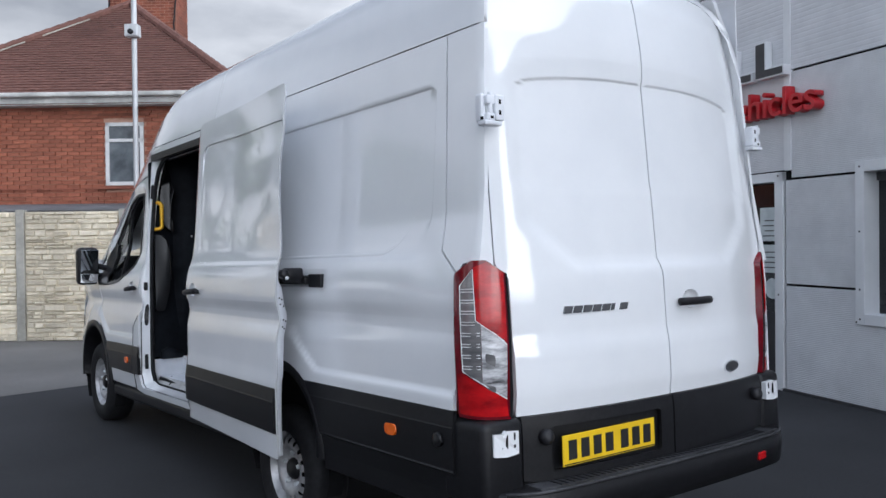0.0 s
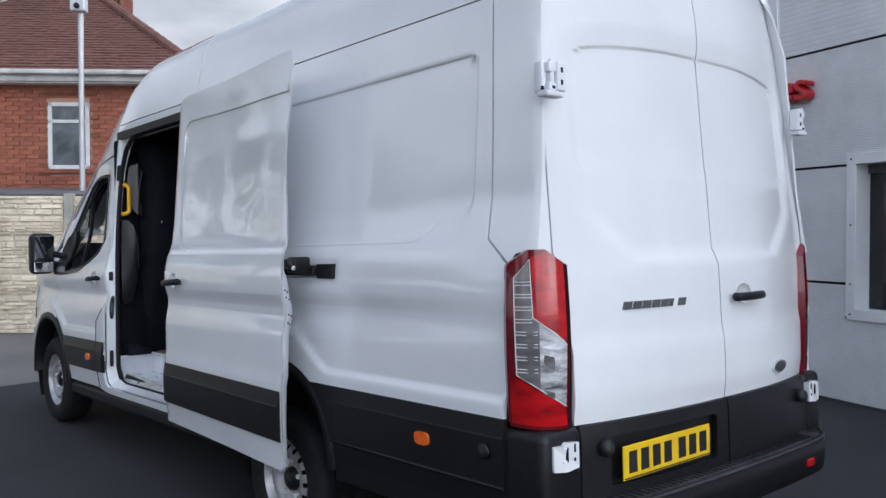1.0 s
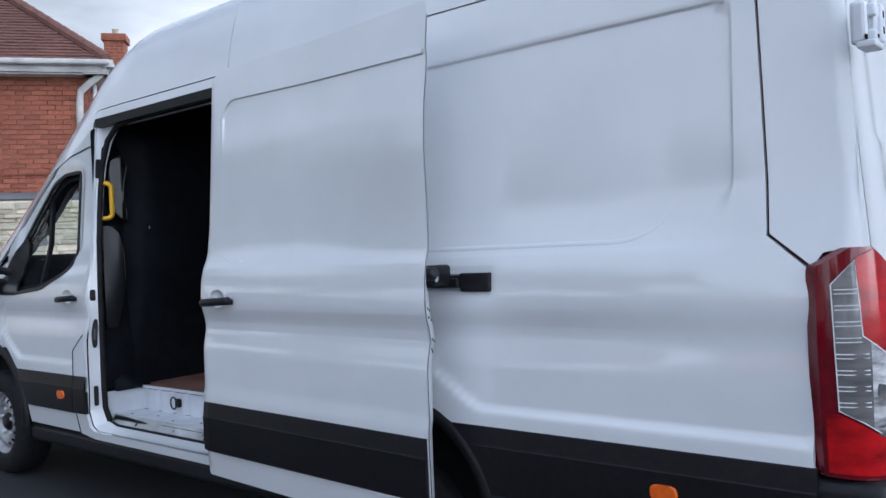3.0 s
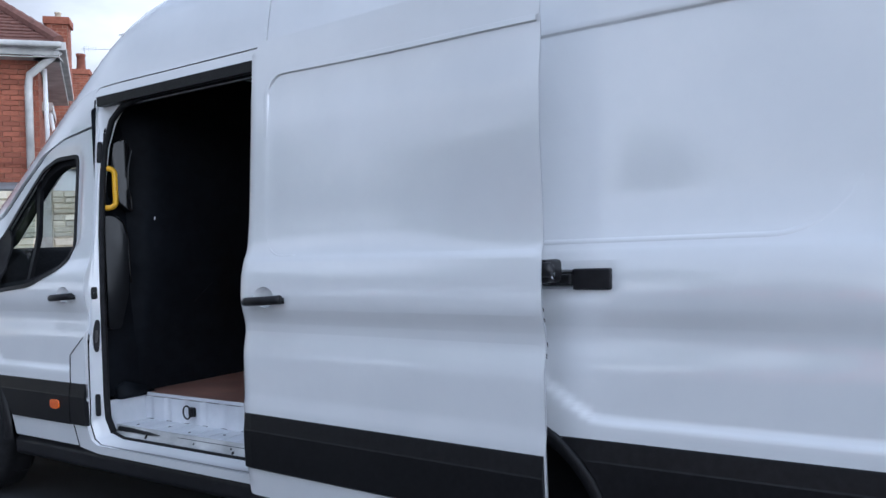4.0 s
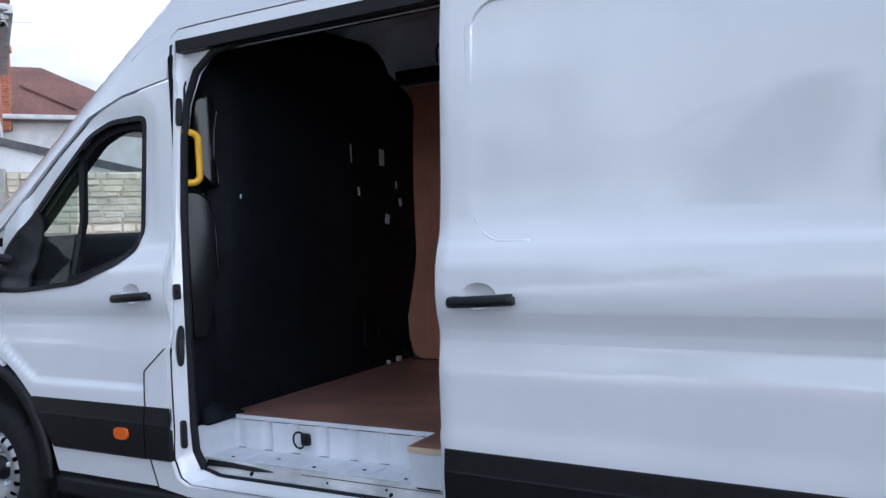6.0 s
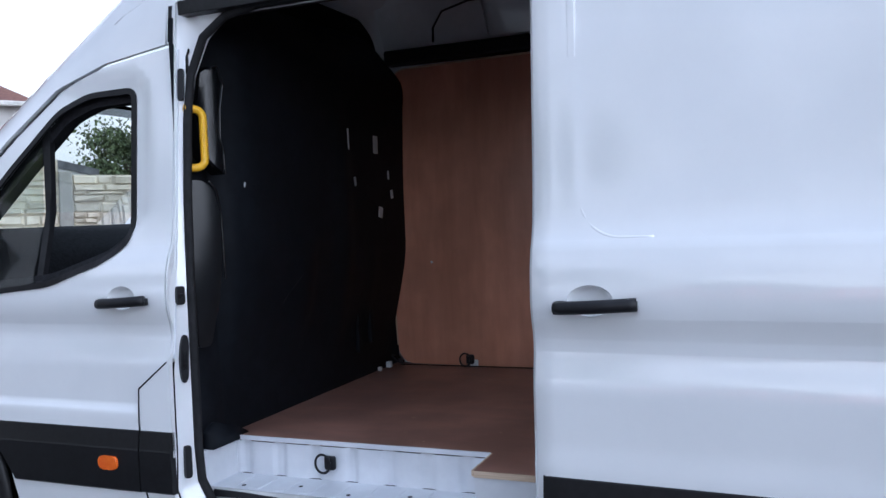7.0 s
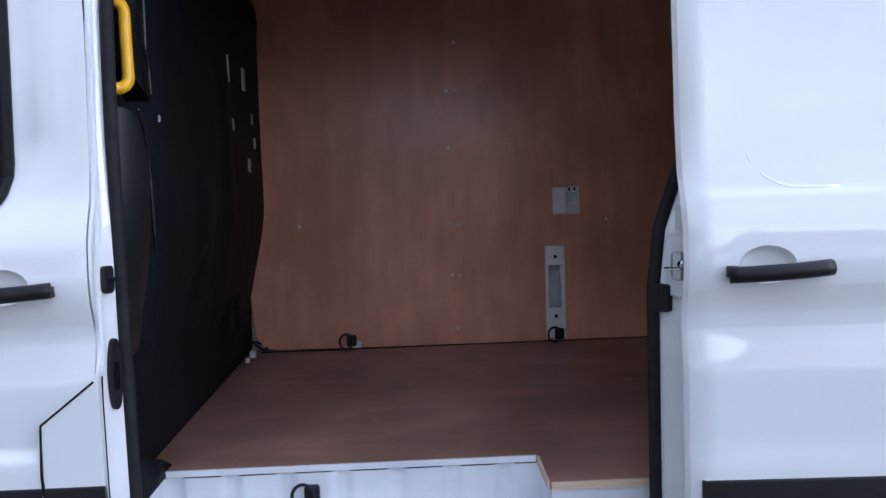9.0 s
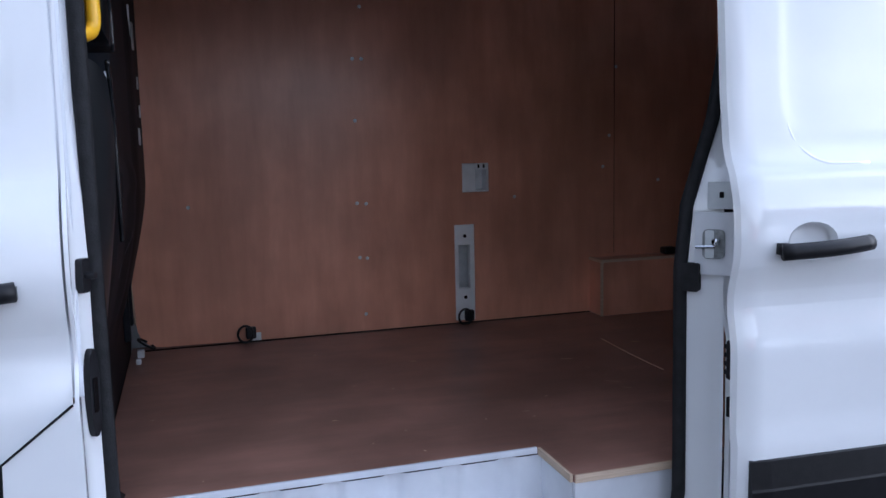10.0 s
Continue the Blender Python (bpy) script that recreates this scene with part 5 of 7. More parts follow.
def rear_plate(name, e, half, z0, z1, r, o0, o1, mat, parent, label=""):
    return part(name, prism(rounded(-half, half, z0, z1, r), lambda a, b: on_rear_jamb(e, b, o0, a), lambda a, b: on_rear_jamb(e, b, o1, a)), mat, parent, label)


rear_plate("door_stop", 0.72, 0.020, 1.050, 1.116, 0.006, -0.01, 0.016, RUBBER, van, "black rubber door stop")
cat = rear_plate("catch_plate", 0.24, 0.046, 1.090, 1.235, 0.004, -0.01, 0.0015, PAINT_IN, van, "white striker plate on the jamb")
st_ = rear_plate("striker", 0.26, 0.025, 1.128, 1.196, 0.012, 0.0, 0.007, STRIKER, cat, "grey cast steel door striker")
rear_plate("striker_edge", 0.34, 0.010, 1.130, 1.194, 0.004, 0.006, 0.0085, STEEL, st_)
part("striker_bolt", tube([on_rear_jamb(0.20, 1.168, 0.0), on_rear_jamb(0.20, 1.168, 0.016)], 0.009, 12), CHROME, st_, "", True)
part("striker_tongue", tube([on_rear_jamb(0.22, 1.157, 0.011), on_rear_jamb(0.62, 1.155, 0.011)], 0.004, 6), CHROME, st_)
rec = rear_plate("cable_recess", 0.10, 0.034, 1.243, 1.305, 0.003, -0.012, 0.0008, STEEL, van, "grey recess in the door jamb")
rear_plate("recess_hole", 0.12, 0.005, 1.268, 1.282, 0.002, 0.0, 0.0016, GAP, rec)
part("contact_block", box(1.990, 2.012, 5.196, 5.218, 0.862, 0.952, 0.004), PLASTIC, sdoor, "black contact block")
for k in range(4):
    part("contact_tooth", box(2.008, 2.018, 5.200, 5.218, 0.872 + k * 0.020, 0.882 + k * 0.020, 0.001, 1), PLASTIC, sdoor)
part("edge_slot", box(1.992, 2.010, 5.206, 5.215, 0.775, 0.820), GAP, sdoor)

# floor: brown ply with a cut-out at the step
fl_out = [(2.26, 2.46), (2.185, 2.46), (2.175, 5.514), (2.376, 5.514 + 0.006), (2.376, 6.60), (3.93, 6.60), (3.93, 2.46)]
fb = prism(fl_out, lambda a, b: (a, b, FLOOR - 0.018), lambda a, b: (a, b, FLOOR))
part("load_floor", fb, PLY_FLOOR, van, "worn brown plywood load floor")
part("floor_edge_trim", box(2.370, 2.380, 5.524, 6.56, FLOOR - 0.016, FLOOR + 0.0015, 0.002), PAINT_IN, van, "pale metal floor edge strip")
part("floor_edge", box(2.171, 2.1765, 5.16, 5.512, FLOOR - 0.019, FLOOR + 0.001), PLY_EDGE, van, "raw pale plywood edge")
part("floor_edge", box(2.18, 2.372, 5.5155, 5.5225, FLOOR - 0.019, FLOOR + 0.0005), PLY_EDGE, van, "raw pale plywood edge")
# white step well
st = 0.468
bm = box(2.186, 2.376, 5.20, 6.56, st - 0.012, st, 0.003)
part("step_floor", bm, PAINT_IN, van, "white painted entry step")
rv, rf = [], []
for i, y in enumerate(np.linspace(5.51, 6.57, 108)):
    d = 0.010 * step01(0.30, 0.40, abs(((y * 6.6) % 1) - 0.5))
    rv += [(2.372 + d, y, st), (2.374 + d, y, FLOOR - 0.02)]
for i in range(107):
    rf.append((2 * i, 2 * i + 1, 2 * i + 3, 2 * i + 2))
raw("step_riser", rv, rf, PAINT_IN, van, "white ribbed step riser", True)
part("step_side", box(2.14, 2.376, 6.555, 6.575, st - 0.05, FLOOR - 0.01), PAINT_IN, van)
part("step_side", box(2.19, 2.376, 5.500, 5.512, st, FLOOR - 0.02), PAINT_IN, van)
part("step_side", box(2.176, 2.186, 5.16, 5.512, st, FLOOR - 0.02), PAINT_IN, van)
for i in range(9):
    y = 5.62 + i * 0.105
    part("tread_rib", box(2.215, 2.345, y, y + 0.045, st - 0.004, st + 0.003, 0.002, 1), PAINT_IN, van)
for i in range(5):
    part("step_hole", lathe([(0.008, 0), (0.008, 0.001), (0.0, 0.001)], 10, Matrix.Translation((2.235 + 0.04 * (i % 2), 5.57 + i * 0.215, st + 0.0035))), GAP, van)
SILL_FACE = ((2.199, st + 0.0015), (2.191, st + 0.0045), (2.184, st + 0.002), (2.180, 0.456), (2.170, 0.442), (2.156, 0.424), (2.140, 0.408))
rs = random.Random(31)
sv, sf = [], []
ys = np.linspace(5.20, 6.545, 90)
for y in ys:
    for j, (x, z) in enumerate(SILL_FACE):
        sv.append((x + (rs.uniform(-0.0015, 0.0015) if j < 3 else 0.0), y, z))
m = len(SILL_FACE)
for i in range(len(ys) - 1):
    sf += [(m * i + j, m * i + j + 1, m * i + m + j + 1, m * i + m + j) for j in range(m - 1)]
raw("sill_face", sv, sf, SILL_PAINT, van, "dusty white sill face below the step's worn lip", True)
part("sill_groove", tube([(2.1785, y, 0.455) for y in np.linspace(5.2, 6.02, 6)], 0.0018, 5), DARK_GREY, van)
part("track_guard", prism([(6.52, 0.468), (6.52, 0.446), (6.38, 0.448), (6.24, 0.446), (6.16, 0.452), (6.26, 0.460), (6.40, 0.466)], lambda a, b: (2.162 + 0.6 * (b - 0.44), a, b), lambda a, b: (2.176 + 0.6 * (b - 0.44), a, b)), PLASTIC, van, "torn black track cover")
part("track_stop", box(2.178, 2.204, 5.395, 5.49, st - 0.008, st + 0.008, 0.003), PLASTIC, van, "black stop at the end of the step")
for y, z, r in ((6.265, 0.436, 0.010), (5.885, 0.440, 0.005), (5.615, 0.444, 0.005), (5.590, 0.431, 0.0085)):
    x = float(np.interp(z, [p[1] for p in SILL_FACE[::-1]], [p[0] for p in SILL_FACE[::-1]]))
    part("sill_hole", tube([(x + 0.004, y, z - 0.003), (x - 0.0012, y, z + 0.0008)], r, 12), GAP, van)
part("load_base", box(2.392, 3.95, 2.46, 6.60, 0.40, FLOOR - 0.02), GAP, van)


def tie_ring(x, y, z, sg):
    """Load tie-down: black base with a folding ring."""
    b = part("tie_down", box(x - 0.012, x + 0.012, y - 0.030, y + 0.012, z - 0.028, z + 0.022, 0.008, 3), BLACK_TRIM, van, "black tie-down ring", True)
    pts = [(x - sg * 0.016, y + 0.014 + 0.030 * math.cos(a), z - 0.004 + 0.034 * math.sin(a)) for a in np.linspace(0.0, 6.28, 19)]
    part("ring", tube(pts, 0.0048, 6), BLACK_TRIM, b, "", True)
    return b


tie_ring(2.362, 6.15, 0.540, 1)
tie_ring(3.846, 6.150, 0.656, 1)
tie_ring(3.842, 5.215, 0.650, 1)
tie_ring(2.19, 5.16, 0.64, 1)
part("tie_notch", box(3.853, 3.858, 6.10, 6.145, 0.617, 0.650, 0.002), PAPER, van, "pale cut-out behind a tie-down")
part("corner_ring", tube([(3.80 + 0.03 * math.cos(a), 6.54 + 0.03 * math.sin(a), 0.655 + 0.02 * math.sin(a)) for a in np.linspace(0, 5.6, 14)], 0.005, 6), BLACK_TRIM, van, "black tie-down ring")
part("corner_bracket", box(3.71, 3.74, 6.545, 6.57, 0.622, 0.652, 0.003), STEEL, van, "bare steel floor bracket")
part("corner_bracket", box(3.61, 3.632, 6.552, 6.57, 0.622, 0.642, 0.003), STEEL, van, "bare steel floor bracket")

# brown ply lining on the far wall, cut out at two fittings
LINE_X = 3.862
ply_out = soften([(2.50, FLOOR + 0.002), (6.575, FLOOR + 0.002), (6.60, 1.3), (6.575, 2.225), (2.50, 2.225)], 0.10, 6)
slot1 = [(5.1695, FLOOR + 0.012), (5.1695, 1.0455), (5.2625, 1.0455), (5.2625, FLOOR + 0.012)]
slot2 = [(5.0995, 1.1835), (5.0995, 1.3085), (5.2225, 1.3085), (5.2225, 1.1835)]


def lining(y, z):
    return (LINE_X + 0.03 * step01(5.8, 6.6, y) + 0.004 * math.sin(y * 2.1) + 0.05 * step01(1.5, 2.3, z), y, z)


edge_path = [p for p in ply_out if p[0] > 6.40 and p[1] > 0.70]
part("lining_edge", tube([Vector(lining(y, z)) + Vector((-0.001, 0.002, 0)) for y, z in edge_path], 0.004, 6), PLY_EDGE, van, "pale raw edge of the lining", True)
part("lining_edge", tube([Vector(lining(y, 2.2245)) + Vector((-0.001, 0, 0.001)) for y in np.linspace(4.4, 6.46, 24)], 0.0045, 6), PLY_EDGE, van, "pale raw edge of the lining", True)
sheet("side_lining", ply_out, [slot1, slot2], lining, 0.09, PLY, van, "brown plywood lining on the far wall", back=(0.012, 0, 0), flip=True)
mt = part("wall_fitting", box(LINE_X + 0.085, LINE_X + 0.091, 5.150, 5.285, FLOOR, 1.06), STEEL, van, "grey steel behind the lining cut-out")
for z0, z1, y0, y1 in ((FLOOR + 0.01, 0.765, 5.17, 5.262), (0.955, 1.045, 5.17, 5.262)):
    part("fitting_face", box(LINE_X - 0.001, LINE_X + 0.041, y0, y1, z0, z1, 0.006), FITTING, mt)
part("fitting_face", box(LINE_X - 0.001, LINE_X + 0.041, 5.243, 5.262, 0.76, 0.96, 0.004), FITTING, mt)
part("fitting_face", box(LINE_X - 0.001, LINE_X + 0.041, 5.17, 5.192, 0.76, 0.96, 0.004), FITTING, mt)
for z in (0.995, 0.725):
    part("fitting_hole", lathe([(0.008, 0), (0.008, 0.001), (0.0, 0.001)], 12, Matrix.Translation((LINE_X - 0.0015, 5.215, z)) @ pose(0, 0, 0, 0, -90, 0)), GAP, mt)
m2 = part("wall_fitting", box(LINE_X + 0.06, LINE_X + 0.066, 5.085, 5.240, 1.165, 1.325), STEEL, van, "grey steel behind the lining cut-out")
part("fitting_face", box(LINE_X - 0.001, LINE_X + 0.061, 5.160, 5.222, 1.184, 1.306, 0.004), FITTING, m2)
part("fitting_face", box(LINE_X - 0.001, LINE_X + 0.061, 5.100, 5.159, 1.280, 1.308, 0.003), FITTING, m2)
part("fitting_face", box(LINE_X - 0.001, LINE_X + 0.061, 5.100, 5.110, 1.184, 1.279, 0.002), FITTING, m2)
part("fitting_face", box(LINE_X - 0.001, LINE_X + 0.061, 5.111, 5.159, 1.184, 1.192, 0.002), FITTING, m2)
for y in (5.122, 5.146):
    part("fitting_slot", box(LINE_X - 0.003, LINE_X + 0.001, y - 0.004, y + 0.004, 1.287, 1.303), GAP, m2)
for y, z in ((5.640, 1.957), (5.680, 1.747), (5.643, 1.747), (5.680, 1.497), (5.683, 1.158), (5.645, 1.154), (5.679, 0.930), (5.648, 0.926), (4.549, 1.275), (4.264, 1.206), (6.355, 1.168),
             (4.982, 1.157), (4.48, 1.719), (4.518, 1.414), (5.661, 0.688)):
    part("lining_screw", lathe([(0.0080, 0), (0.006, 0.002), (0.0, 0.0025)], 8, Matrix.Translation((lining(y, z)[0] - 0.001, y, z)) @ pose(0, 0, 0, 0, -90, 0)), PAPER, van)
part("lining_joint", box(LINE_X - 0.0012, LINE_X + 0.004, 4.4912, 4.4928, 0.88, 2.2), GAP, van)
part("floor_joint", box(LINE_X - 0.012, LINE_X - 0.002, 4.62, 6.55, FLOOR, FLOOR + 0.004), GAP, van)
part("floor_scratch", tube([(3.367 - 0.478 * w, 4.813 + 0.015 * w + 0.006 * math.sin(3 * w), FLOOR + 0.0004) for w in np.linspace(0, 1, 9)], 0.0022, 5), PLY_EDGE, van, "long pale scratch in the floor's face")
for x, y, l, w, a in ((3.276, 4.714, 0.05, 0.020, 60), (3.318, 5.602, 0.035, 0.016, 80), (2.772, 5.986, 0.025, 0.012, 85), (3.146, 5.071, 0.06, 0.012, 70), (3.017, 5.053, 0.03, 0.007, 40),
                      (2.654, 5.439, 0.035, 0.006, 80), (2.832, 5.053, 0.07, 0.006, 50), (2.755, 5.045, 0.05, 0.007, 55), (2.589, 5.004, 0.06, 0.006, 65), (2.63, 5.572, 0.012, 0.008, 0),
                      (2.62, 5.814, 0.012, 0.006, 30), (2.384, 6.043, 0.015, 0.008, 70), (2.446, 6.361, 0.012, 0.006, 0), (3.38, 6.56, 0.05, 0.005, 85), (3.628, 5.133, 0.02, 0.006, 60)):
    bm = bmesh.new()
    rim = [bm.verts.new(Matrix.Translation((x, y, FLOOR + 0.0006)) @ pose(0, 0, 0, 0, 0, a) @ Vector((l / 2 * math.cos(q) * (0.75 + 0.25 * math.sin(5 * q + x * 40)), w / 2 * math.sin(q) * (0.7 + 0.3 * math.cos(3 * q + y * 30)), 0))) for q in np.linspace(0, math.tau, 13)[:-1]]
    bm.faces.new(rim)
    part("floor_scuff", bm, PLY_EDGE, van, "pale scuff in the floor's face")
rs = random.Random(12)
for i in range(16):
    x, y, l = rs.uniform(2.45, 3.8), rs.uniform(4.65, 6.5), rs.choice((0.006, 0.008, 0.012))
    part("floor_scuff", box(-l / 2, l / 2, -0.0016, 0.0016, 0.0005, 0.0010, m=Matrix.Translation((x, y, FLOOR)) @ pose(0, 0, 0, 0, 0, rs.uniform(0, 180))), PLY_EDGE, van)
# boxed wheel arch
wb = part("wheel_box", box(3.744, LINE_X + 0.01, 3.55, 4.615, FLOOR, 0.862, 0.002), PLY, van, "brown plywood box over the far wheel arch")
part("box_edge", box(3.740, 3.7495, 3.55, 4.619, 0.854, 0.866), PLY_EDGE, wb, "raw pale plywood edge")
part("box_edge", box(3.740, 3.7495, 4.6085, 4.619, FLOOR, 0.854), PLY_EDGE, wb, "raw pale plywood edge")
part("box_edge", box(3.7495, LINE_X, 4.6095, 4.619, 0.854, 0.866), PLY_EDGE, wb, "raw pale plywood edge")
part("box_latch", box(3.77, 3.82, 4.22, 4.28, 0.866, 0.90, 0.01), BLACK_TRIM, wb)
# near wall, rear end, roof, header
sheet("near_lining", [(2.50, FLOOR), (5.10, FLOOR), (5.08, 2.22), (2.50, 2.22)], [], lambda y, z: (XS + 0.165 + 0.6 * tumble(4, z), y, z), 0.3, PLY, van, "brown plywood lining beside the sliding door")
part("rear_door_lining", box(2.26, 3.88, 2.58, 2.60, FLOOR, 2.45), PLY, van, "brown plywood on the inside of the rear doors")
sheet("upper_side_panel", [(2.5, 2.20), (6.60, 2.20), (6.60, 2.62), (2.5, 2.62)], [soften([(5.62, 2.34), (5.62, 2.52), (6.0, 2.52), (6.0, 2.34)], 0.03), soften([(5.30, 2.34), (5.30, 2.52), (5.48, 2.52), (5.48, 2.34)], 0.03)],
      lambda y, z: (LINE_X + 0.085 - 0.22 * step01(2.25, 2.75, z), y, z), 0.08, STEEL_DARK, van, "grey upper inner side above the lining", back=(0.03, 0, 0), flip=True)
part("upper_side_backing", box(LINE_X + 0.10, LINE_X + 0.11, 2.5, 6.6, 2.2, 2.66), STEEL_DARK, van)
part("header_rail", box(LINE_X + 0.005, LINE_X + 0.09, 2.5, 6.58, 2.238, 2.318, 0.012), BLACK_TRIM, van, "black rail above the lining")
part("wiring", tube([(3.86, 6.28, 2.33), (3.84, 6.27, 2.40), (3.80, 6.20, 2.47), (3.78, 6.05, 2.50), (3.77, 5.9, 2.50)], 0.006, 6), BLACK_TRIM, van, "black wire under the roof", True)
part("wiring", tube([(3.86, 5.57, 2.32), (3.84, 5.58, 2.40), (3.80, 5.56, 2.50), (3.78, 5.50, 2.55)], 0.006, 6), BLACK_TRIM, van, "black wire under the roof", True)
cv, cf = [], []
for i, y in enumerate(np.linspace(2.6, 6.62, 68)):
    d = 0.03 * step01(0.30, 0.42, abs((y * 1.25) % 1 - 0.5))
    for kx in range(7):
        w = kx / 6
        cv.append((2.345 + 1.45 * w, y, 2.585 + 0.06 * 4 * w * (1 - w) - d))
for i in range(67):
    for kx in range(6):
        cf.append((i * 7 + kx, i * 7 + kx + 1, i * 7 + kx + 8, i * 7 + kx + 7))
raw("roof_lining", cv, cf, STEEL_DARK, van, "grey ribbed inner roof", True)
part("aperture_header", box(2.245, 2.32, 5.0, 6.55, 2.17, 2.44, 0.02), BLACK_TRIM, van, "dark header over the side door")
part("header_track", box(2.205, 2.212, 5.12, 6.42, 2.150, 2.156, 0.002), ALLOY, van, "bright upper door track")
part("header_track", box(2.15, 2.24, 5.12, 6.54, 2.160, 2.211, 0.003), PLASTIC, van)

# bulkhead
def bulk(x, z):
    """Moulded black bulkhead: it swells into the load space from the waist up, with upright ribs and a fold beside the pillar."""
    rise = step01(0.70, 1.30, z) * step01(2.32, 2.04, z)
    d = 0.098 * rise * step01(2.28, 2.50, x)
    d += 0.020 * step01(0.045, 0.015, abs(x - 2.40)) * step01(0.80, 1.0, z) * step01(1.75, 1.5, z)
    d += 0.016 * step01(0.12, 0.03, abs(x - 2.86)) * step01(0.85, 1.05, z) * step01(1.45, 1.25, z)
    d += 0.014 * step01(0.10, 0.03, abs(x - 3.22)) * step01(0.75, 0.95, z) * step01(1.95, 1.7, z)
    d += 0.004 * step01(0.06, 0.02, abs(x - 3.52)) * step01(0.80, 0.95, z) * step01(1.35, 1.2, z)
    d += 0.03 * step01(2.0, 2.2, z)
    d += 0.010 * step01(0.04, 0.015, abs(z - 1.33)) * step01(3.2, 2.9, x)
    return (x, 6.605 - d, z)


bulk_out = soften([(2.20, 0.60), (3.95, 0.60), (3.98, 2.02), (3.94, 2.16), (3.86, 2.25), (3.76, 2.31), (3.62, 2.345), (3.2, 2.33), (2.35, 2.30), (2.20, 2.1)], 0.05)
sheet("bulkhead", bulk_out, [], bulk, 0.035, BULK, van, "black moulded bulkhead behind the cab", back=(0, 0.03, 0))
part("bulkhead_cap", prism(soften([(2.20, 0.5), (3.94, 0.5), (3.94, 1.9), (3.90, 2.20), (3.80, 2.38), (3.66, 2.45), (2.30, 2.44), (2.22, 1.9)], 0.05), lambda a, b: (a, 6.607, b), lambda a, b: (a, 6.622, b)), GAP, van)
for x, z, w, h, tl in ((3.277, 1.80, 0.010, 0.10, 0), (3.573, 1.79, 0.045, 0.09, 3), (3.339, 1.60, 0.016, 0.045, -8), (2.456, 1.57, 0.006, 0.020, 12), (3.60, 1.447, 0.040, 0.055, 12),
                       (3.707, 1.64, 0.015, 0.045, 0), (3.74, 1.54, 0.025, 0.045, -10)):
    yb = bulk(x, z)[1]
    part("clip", box(-w / 2, w / 2, -0.004, 0.002, -h / 2, h / 2, 0.002, 1, m=Matrix.Translation((x, yb - 0.002, z)) @ pose(0, 0, 0, 0, tl, 0)), STEEL, van, "small pale metal clip on the bulkhead")
part("bulkhead_foot", prism(soften([(2.20, 0.600), (2.205, 0.665), (2.26, 0.690), (2.36, 0.655), (2.43, 0.612), (2.43, 0.600)], 0.012), lambda a, b: (a, 6.535 + 0.25 * max(0.0, b - 0.62), b), lambda a, b: (a, 6.60, b)), BULK, van, "black moulded foot of the bulkhead", True)
part("scratch", tube([(2.71 + 0.11 * w, bulk(2.71 + 0.11 * w, 1.08 + 0.11 * w)[1] - 0.0004, 1.08 + 0.11 * w) for w in np.linspace(0, 1, 8)], 0.0007, 5), DARK_GREY, van, "fine grey scratch in the bulkhead")
for x, z0, z1 in ((3.42, 0.75, 0.98), (3.55, 0.78, 0.95), (3.0, 1.02, 1.22)):
    part("moulding_rib", box(x, x + 0.03, bulk(x, 0.9)[1] - 0.012, bulk(x, 0.9)[1] + 0.01, z0, z1, 0.006), BULK, van)
# grey pillar trim and the yellow grab handle
sheet("pillar_trim", soften([(2.14, 0.62), (2.14, 2.16), (2.34, 2.16), (2.40, 1.9), (2.40, 1.5), (2.36, 0.62)], 0.03), [], lambda x, z: (x, 6.578 + 0.02 * step01(0.10, 0.24, x - 2.14), z), 0.04, BULK, van, "black pillar trim")
sheet("trim_bracket", soften([(2.225, 1.97), (2.275, 2.00), (2.312, 1.93), (2.285, 1.84), (2.277, 1.73), (2.292, 1.69), (2.298, 1.598), (2.265, 1.625), (2.215, 1.69), (2.205, 1.85)], 0.012), [], lambda x, z: (x, 6.520 - 0.034 * step01(0.0, 0.07, x - 2.21), z), 0.015, TRIM_GREY, van, "dark grey moulded bracket behind the handle", back=(0, 0.06, 0))
sheet("trim_corner", soften([(2.18, 1.95), (2.185, 2.03), (2.23, 2.13), (2.285, 2.18), (2.26, 2.06), (2.22, 1.96)], 0.015), [], lambda x, z: (x, 6.535, z), 0.02, TRIM_GREY, van, "dark grey corner trim", back=(0, 0.04, 0))
sheet("trim_pad", soften([(2.165, 0.98), (2.165, 1.585), (2.205, 1.580), (2.245, 1.545), (2.268, 1.46), (2.272, 1.15), (2.235, 0.98)], 0.025), [], lambda x, z: (x, 6.540 - 0.051 * math.sin(min(1.0, max(0.0, (x - 2.165) / 0.107)) * math.pi / 2) * step01(0.94, 1.50, z + 0.05), z), 0.015, PAD, van, "dark grey pillar pad below the handle", back=(0, 0.06, 0))
for path, depth in (([(2.240, 1.985), (2.275, 1.995), (2.308, 1.93), (2.285, 1.84), (2.277, 1.73), (2.292, 1.69), (2.296, 1.605)], 6.484),
                    ([(2.212, 1.84), (2.214, 1.70), (2.262, 1.630)], 6.512), ([(2.205, 1.578), (2.243, 1.545), (2.266, 1.46), (2.271, 1.22)], 6.490),
                    ([(2.185, 2.03), (2.23, 2.125), (2.280, 2.172)], 6.534)):
    part("trim_fold", tube([(x, depth, z) for x, z in along(path, 5)], 0.005, 10), TRIM_GREY, van, "rounded black fold of the pillar trim", True)
gh = [(2.158, 6.542, 1.626)]
for cz, a0 in ((1.656, -1.4), (1.806, 0.0)):
    for i in range(8):
        a = a0 + i * 0.2
        gh.append((2.184 + 0.033 * math.cos(a), 6.510 + 0.018 * (1 - math.cos(a)), cz + 0.030 * math.sin(a)))
